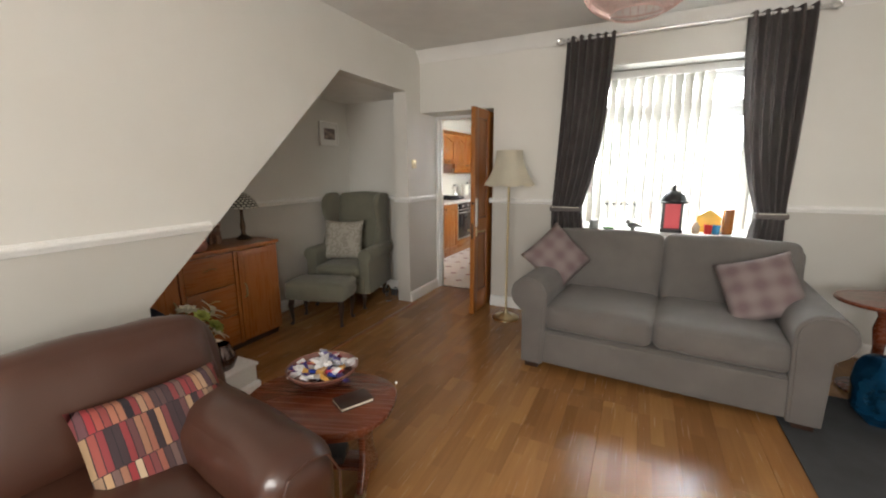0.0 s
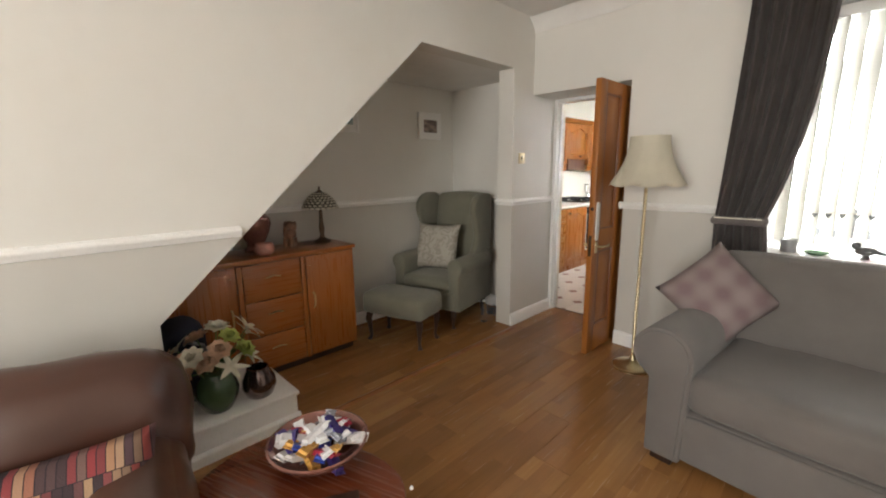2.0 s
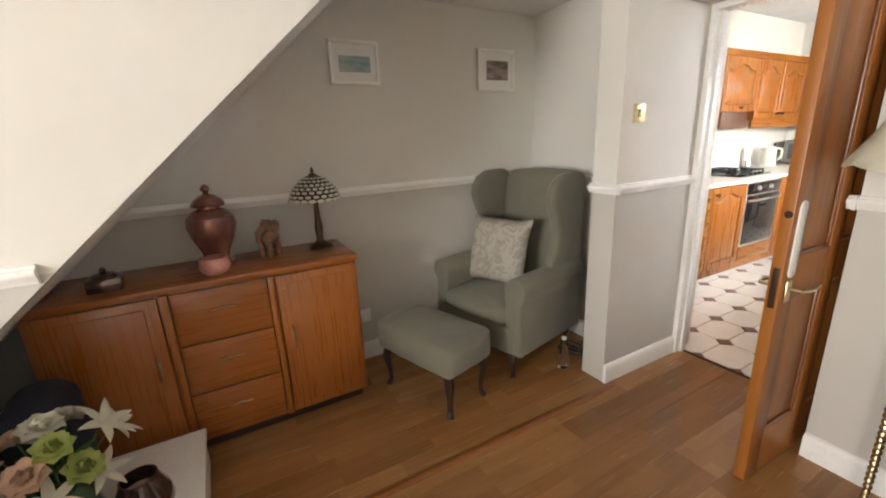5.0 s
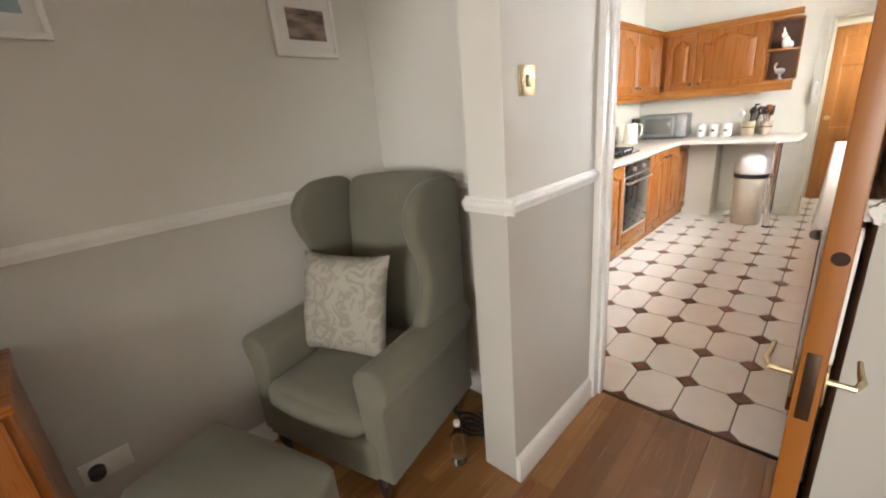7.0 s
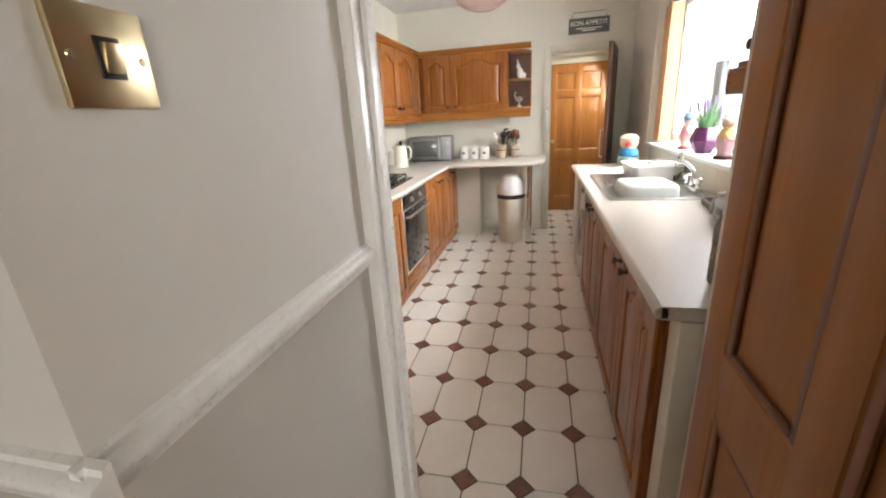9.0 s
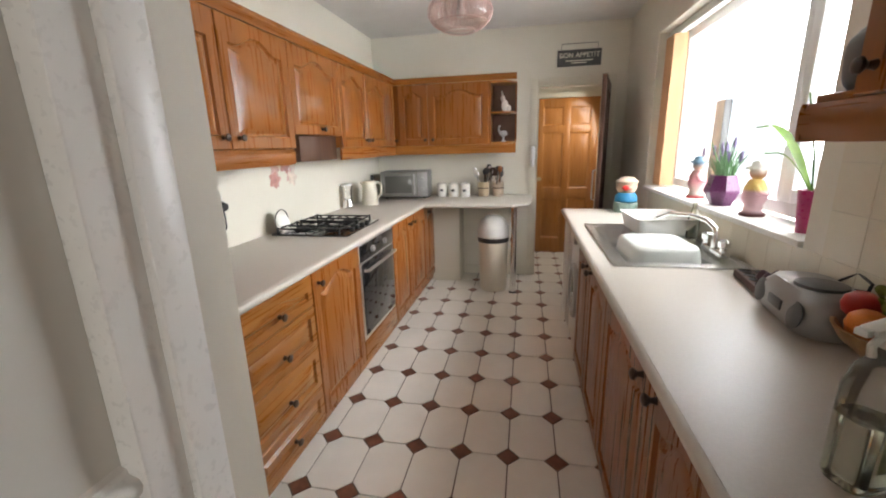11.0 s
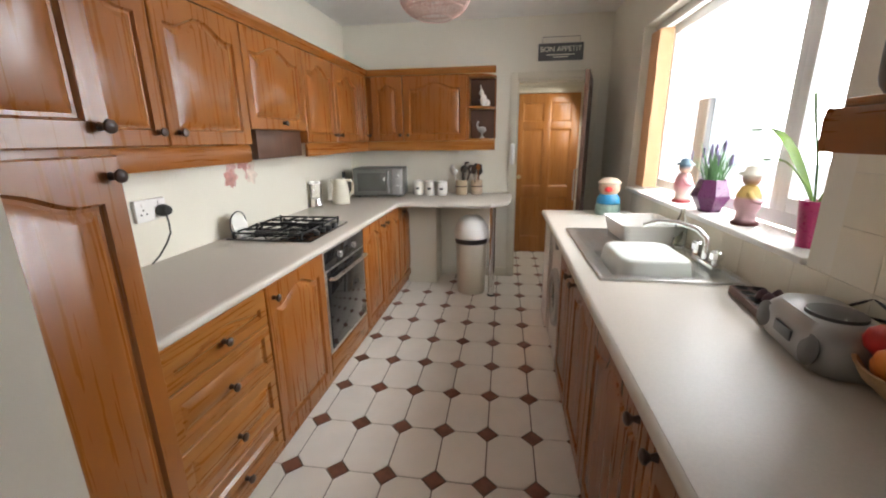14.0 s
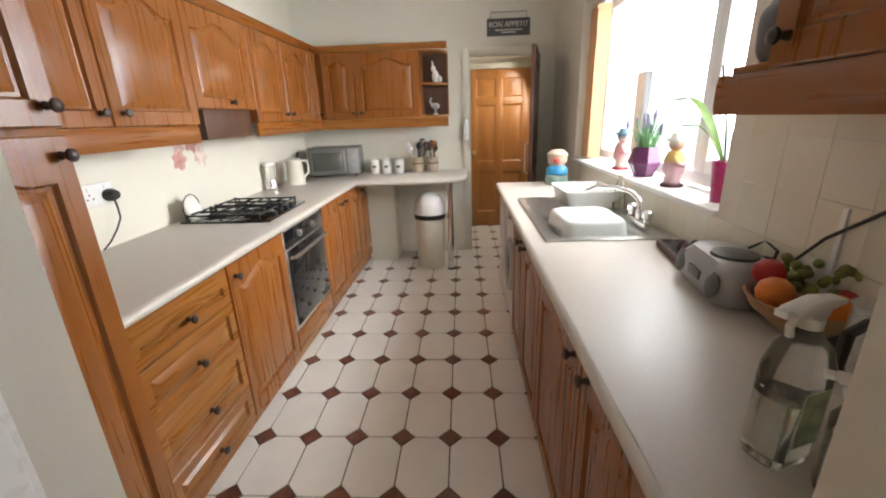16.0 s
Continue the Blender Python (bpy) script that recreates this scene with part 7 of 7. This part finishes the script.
for a, ln, up in ((1.7, 0.36, 0.33), (2.7, 0.16, 0.2), (-1.2, 0.16, 0.22)):
    bm = bmesh.new()
    g = []
    for i in range(9):
        s = i / 8
        w = 0.022 * math.sin(math.pi * (0.08 + 0.88 * s))
        c = Vector((ln * s * math.cos(a), ln * s * math.sin(a), 0.13 + up * math.sin(min(1, s * 1.15) * 1.75) * 0.8))
        sd = Vector((-math.sin(a), math.cos(a), 0))
        g.append([bm.verts.new(c + sd * w * k + Vector((0, 0, 0.006 * abs(k)))) for k in (-1, 0, 1)])
    for p, q in zip(g, g[1:]):
        for k in range(2):
            bm.faces.new((p[k], p[k + 1], q[k + 1], q[k]))
    bmesh.ops.solidify(bm, geom=bm.faces[:], thickness=0.002)
    part("leaf", bm, BACKLITLEAF, op)
part("stem", tubem([(0, 0, 0.13), (0.0, 0.03, 0.28), (-0.02, 0.05, 0.42), (-0.05, 0.03, 0.5)], 0.004, 6), LEAF, op)

# worktop things on the window side
ty = bmesh.new()
lathe(ty, [(0, 0), (0.075, 0), (0.08, 0.02), (0.07, 0.09), (0.05, 0.11), (0, 0.115)], 20)
ball(ty, (0, 0, 0.16), 0.075, 0.07, 0.075)
for s in (-1, 1):
    ball(ty, (s * 0.075, -0.02, 0.07), 0.03, 0.035, 0.03)
toy_paint = plain("toy_paint", (0.62, 0.42, 0.3), 0.4, var=0.15, scale=10)
toy = thing("cookie_jar", "round painted novelty jar with a red nose and blue coat", "jar", (-0.47, 7.47, 0.906))
part("base", lathem([(0, 0), (0.085, 0), (0.09, 0.02), (0.085, 0.075), (0, 0.08)], 20), plain("green_white_glaze", (0.3, 0.42, 0.36), 0.3, var=0.4, scale=16), toy)
part("coat", lathem([(0, 0.08), (0.084, 0.08), (0.08, 0.12), (0.06, 0.145), (0, 0.15)], 20), BLUE, toy)
part("head", ballm((0, 0, 0.195), 0.075, 0.07, 0.07), toy_paint, toy)
part("nose", ballm((-0.02, -0.065, 0.185), 0.03, 0.02, 0.02), RED, toy)
part("brim", lathem([(0.0, 0.22), (0.082, 0.222), (0.08, 0.232), (0.05, 0.26), (0, 0.268)], 20), BEIGE, toy)
tr = thing("egg_tray", "brown tray with black discs for shaded hollows beside the radio", "tray", (-0.38, 5.72, 0.906), -8)
trm = bmesh.new()
box(trm, -0.055, -0.14, 0, 0.055, 0.14, 0.03, bev=0.006)
part("tray", trm, plain("brown_card", (0.14, 0.09, 0.08), 0.8, var=0.2), tr)
# tray top is flat; black discs give the dark of its hollows
for i in range(5):
    for x in (-0.026, 0.026):
        part("hollow", lathem([(0, 0.0302), (0.017, 0.0302), (0.019, 0.032), (0.022, 0.0315), (0.022, 0.0302)], 14, (x, -0.108 + i * 0.054, 0)), BLACK, tr)
rnd = random.Random(2)
for i in range(6):
    solo("fig", lathem([(0, 0), (0.014, 0.003), (0.02, 0.017), (0.014, 0.034), (0.004, 0.044), (0, 0.045)], 12), plain("fig_skin", (0.06, 0.025, 0.035), 0.5, var=0.4), "dark purple fig resting on the brown tray", "fruit", (-0.4 + 0.045 * (i % 2), 5.63 + 0.034 * (i // 2) , 0.937), 30 * i, group="figs")
rd = thing("radio", "silver portable CD radio with round speakers", "radio", (-0.4, 5.43, 0.906), -97)
bm = bmesh.new()
shell(bm, [(0.155, 0.085, 0.06, 0.004), (0.165, 0.095, 0.07, 0.03), (0.16, 0.09, 0.07, 0.085), (0.13, 0.07, 0.055, 0.115)])
part("body", bm, GREYP, rd, angle=50)
part("cd_lid", lathem([(0, 0.115), (0.062, 0.115), (0.06, 0.123), (0.03, 0.127), (0, 0.128)], 28, (0.02, 0, 0)), DGREY, rd)
for x in (-0.11, 0.11):
    part("speaker", moved(lathem([(0, 0), (0.036, 0), (0.038, 0.004), (0.03, 0.006), (0, 0.009)], 24), Matrix.Translation((x, -0.088, 0.055)) @ Matrix.Rotation(radians(80), 4, "X")), DGREY, rd)
part("display", boxm(-0.04, -0.098, 0.04, 0.04, -0.09, 0.07, bev=0.002), DGREY, rd)
part("cable", tubem([(0.05, 0.08, 0.08), (0.02, 0.11, 0.13), (-0.05, 0.115, 0.14), (-0.12, 0.1, 0.09), (-0.16, 0.08, 0.02)], 0.0045, 6), BLACK, rd, "black looped cable")
part("cable", tubem([(-0.1, 0.08, 0.08), (0.0, 0.12, 0.1), (0.1, 0.115, 0.08), (0.16, 0.11, 0.02)], 0.0045, 6), BLACK, rd, "black looped cable")
fbw = thing("fruit_bowl", "wide wooden fruit bowl on the worktop", "bowl", (-0.36, 5.19, 0.906))
part("body", lathem([(0, 0), (0.06, 0), (0.07, 0.01), (0.11, 0.045), (0.13, 0.08), (0.122, 0.08), (0.1, 0.045), (0.055, 0.012), (0, 0.012)], 28), plain("light_wood_bowl", (0.42, 0.25, 0.12), 0.4, var=0.2, stretch=(8, 8, 1)), fbw)
for x, y, z, r, mt, nm, lb in ((-0.43, 5.2, 0.995, 0.042, ORANGE, "orange", "bright orange in the fruit bowl"), (-0.36, 5.11, 0.99, 0.04, ORANGE, "orange", "bright orange in the fruit bowl"), (-0.4, 5.27, 1.02, 0.04, RED, "apple", "shiny red apple in the fruit bowl"), (-0.31, 5.15, 0.985, 0.038, RED, "apple", "shiny red apple in the fruit bowl")):
    solo(nm, lathem([(0.004, -r * 0.82), (r * 0.5, -r * 0.86), (r * 0.9, -r * 0.4), (r, 0.05 * r), (r * 0.85, r * 0.55), (r * 0.45, r * 0.85), (0.006, r * 0.72)], 18), mt, lb, "fruit", (x, y, z), group="fruit in the bowl", angle=80)
gr = thing("grapes", "bunch of green grapes heaped in the fruit bowl", "fruit", (-0.33, 5.2, 1.0))
grape_mesh = finish("grape", ballm((0, 0, 0), 0.0125, seg=8), GRAPE, True, 80)
for i in range(34):
    a, t, z = rnd.uniform(0, 6.28), 0.075 * math.sqrt(rnd.random()), rnd.uniform(0, 0.07)
    ob = new("grape", grape_mesh)
    ob.parent, ob.location = gr, (t * math.cos(a), t * math.sin(a), z)
solo("flex", tubem([(-0.3, 4.97, 1.38), (-0.3, 5.08, 1.25), (-0.3, 5.25, 1.12), (-0.3, 5.32, 1.04), (-0.3, 5.27, 0.97), (-0.3, 5.2, 0.93), (-0.31, 5.1, 0.912)], 0.0045, 6), BLACK, "black flex hanging down the wall tiles", "cable")
setting("trim_conduit", boxm(RX - 0.012, 5.22, 0.907, RX, 5.235, 1.2), WHITEP, "thin white cable trunking on the wall tiles", "trim")


def spray(at, rz, h, label):
    th = thing("spray_bottle", label, "bottle", at, rz)
    bm = bmesh.new()
    shell(bm, [(0.044, 0.03, 0.02, 0), (0.048, 0.033, 0.022, 0.01), (0.048, 0.033, 0.022, h * 0.6), (0.038, 0.026, 0.02, h * 0.72), (0.016, 0.016, 0.0155, h * 0.8), (0.014, 0.014, 0.0135, h * 0.84)])
    part("body", bm, FROST, th, "clear plastic body", 50)
    bm = bmesh.new()
    shell(bm, [(0.041, 0.026, 0.018, 0.004), (0.044, 0.029, 0.019, 0.012), (0.044, 0.029, 0.019, h * 0.42)])
    part("liquid", bm, LIQUID, th)
    part("label_front", boxm(-0.026, -0.0345, h * 0.16, 0.026, -0.0335, h * 0.5), plain("pale_green_label", (0.5, 0.57, 0.38), 0.5, var=0.4, scale=26), th, "pale green leafy label")
    part("collar", lathem([(0, h * 0.83), (0.017, h * 0.83), (0.017, h * 0.89), (0, h * 0.89)], 16), WHITEP, th)
    part("head", prismm([(-0.055, h * 0.965), (-0.05, h * 0.925), (-0.02, h * 0.915), (-0.014, h * 0.885), (0.018, h * 0.885), (0.022, h * 0.93), (0.055, h * 0.95), (0.05, h * 0.975), (0.0, h)], -0.013, 0.013, "y", 0.004), WHITEP, th)
    part("trigger", tubem([(-0.022, 0, h * 0.92), (-0.04, 0, h * 0.86), (-0.036, 0, h * 0.8)], 0.006, 8), WHITEP, th)
    part("nozzle", boxm(-0.066, -0.009, h * 0.925, -0.054, 0.009, h * 0.965, bev=0.002), WHITEP, th)
    return th


spray((-0.705, 4.785, 0.906), 20, 0.275, "clear spray bottle with a white trigger head and green label")
spray((-0.655, 4.7, 0.906), -40, 0.19, "smaller clear spray bottle with a white trigger head")
cf = thing("cafetiere", "steel and glass tall pot with a black handle by the doorway", "pot", (-0.44, 4.93, 0.906), 200)
part("body", lathem([(0, 0), (0.05, 0), (0.052, 0.01), (0.048, 0.17), (0.052, 0.18), (0, 0.182)], 24), STEEL, cf)
part("handle", tubem([(0.05, 0, 0.16), (0.1, 0, 0.15), (0.105, 0, 0.08), (0.05, 0, 0.04)], 0.01, 8), BLACK, cf)
part("plunger", tubem([(0, 0, 0.18), (0, 0, 0.22)], 0.004, 6), STEEL, cf)
part("knob", ballm((0, 0, 0.228), 0.012, seg=10), BLACK, cf)
solo("switch_box", soft_box(-0.02, -0.05, 0, 0.02, 0.05, 0.2, 0.018, 0.004, 4, 1.0, 0.004), WHITEP, "white switch box on the lobby door frame", "switch", (FD0 - 0.03, 8.58, 1.2))
# grey post outside the kitchen window
setting("yard_post", boxm(0.44, 8.22, -0.3, 0.5, 8.4, 1.76, bev=0.01), DGREY, "grey post in the yard outside the window", "post")

# ---- floor pieces ----
def board_mesh(w, ln):
    bm = boxm(0.0003, 0.0003, -0.012, w - 0.0003, ln - 0.0003, 0.0, bev=0.0008, seg=1)
    return finish("board", bm, BOARD, False)


rnd = random.Random(21)
BW, BL = 0.193, 1.285
full = board_mesh(BW, BL)
cut = {}
row = 0
x = AX + 0.002
while x < EX - 0.01:
    lo, hi = (0.86, 4.115) if x + BW < WX - TH else (SY, 4.478)
    if WX - 0.2 < x + BW and x < WX:
        lo = 0.86 if x < WX - 0.05 else SY
    y = lo - rnd.uniform(0.1, 1.1)
    while y < hi - 0.02:
        a, c = max(y, lo), min(y + BL, hi)
        if c - a > 0.03:
            k = round(c - a, 2)
            if abs(k - BL) < 0.01:
                me = full
            else:
                me = cut.setdefault(k, board_mesh(BW, k))
            ob = new("board", me)
            ob.parent = floor
            ob.location = (x, a, 0)
        y += BL
    x += BW

TX, TY, TC, GAP = 0.2238, 0.3232, 0.054, 0.0029
ox, oy = -1.282, 4.813


def tile_mesh():
    a, c, k = TX / 2 - GAP, TY / 2 - GAP, TC
    pts = [(-a + k, -c), (a - k, -c), (a, -c + k), (a, c - k), (a - k, c), (-a + k, c), (-a, c - k), (-a, -c + k)]
    return finish("tile", prismm(pts, -0.006, 0.0, "z", 0.0012), TILE, False)


def dot_mesh():
    k = TC - GAP * 1.6
    return finish("inset", prismm([(k, 0), (0, k), (-k, 0), (0, -k)], -0.006, -0.0003, "z", 0.001), DOT, False)


tm, dm = tile_mesh(), dot_mesh()
for i in range(-5, 5):
    for j in range(0, 16):
        cx, cy = ox + (i + 0.5) * TX, oy + (j - 0.5) * TY
        if -2.42 < cx < -0.7 and cy < 9.75 and not (cy > 8.7 and cx < -1.3):
            ob = new("tile", tm)
            ob.parent, ob.location = kfloor, (cx, cy, 0)
        dx, dy = ox + i * TX, oy + j * TY
        if -2.4 < dx < -0.75 and dy < 9.6 and not (dy > 8.65 and dx < -1.2):
            ob = new("inset", dm)
            ob.parent, ob.location = kfloor, (dx, dy, 0)
for i in range(-1, 4):
    dx = ox + (i - 1) * TX
    if DX0 < dx < DX1:
        ob = new("inset", finish("inset", prismm([(-TC + 0.004, 0), (TC - 0.004, 0), (0, TC - 0.004)], -0.006, -0.0003, "z"), DOT, False))
        ob.parent, ob.location = kfloor, (dx, oy - TY + 0.008, 0)

# plain wall tiles above the worktops
def wall_tile(w, h):
    return finish("wall_tile", boxm(0.0, 0.0006, 0.0006, 0.004, w - 0.0006, h - 0.0006, bev=0.0006, seg=1), WALLTILE, False)


wt_full = wall_tile(0.15, 0.15)
for i in range(19):
    for j in range(4):
        y, z = 4.72 + i * 0.15, 0.907 + j * 0.15
        if z + 0.15 < (1.06 if y + 0.15 > KW0 else 1.51):
            ob = new("wall_tile", wt_full)
            ob.parent, ob.matrix_basis = wkr, pose(RX, y + 0.15, z, 0, 0, 180)
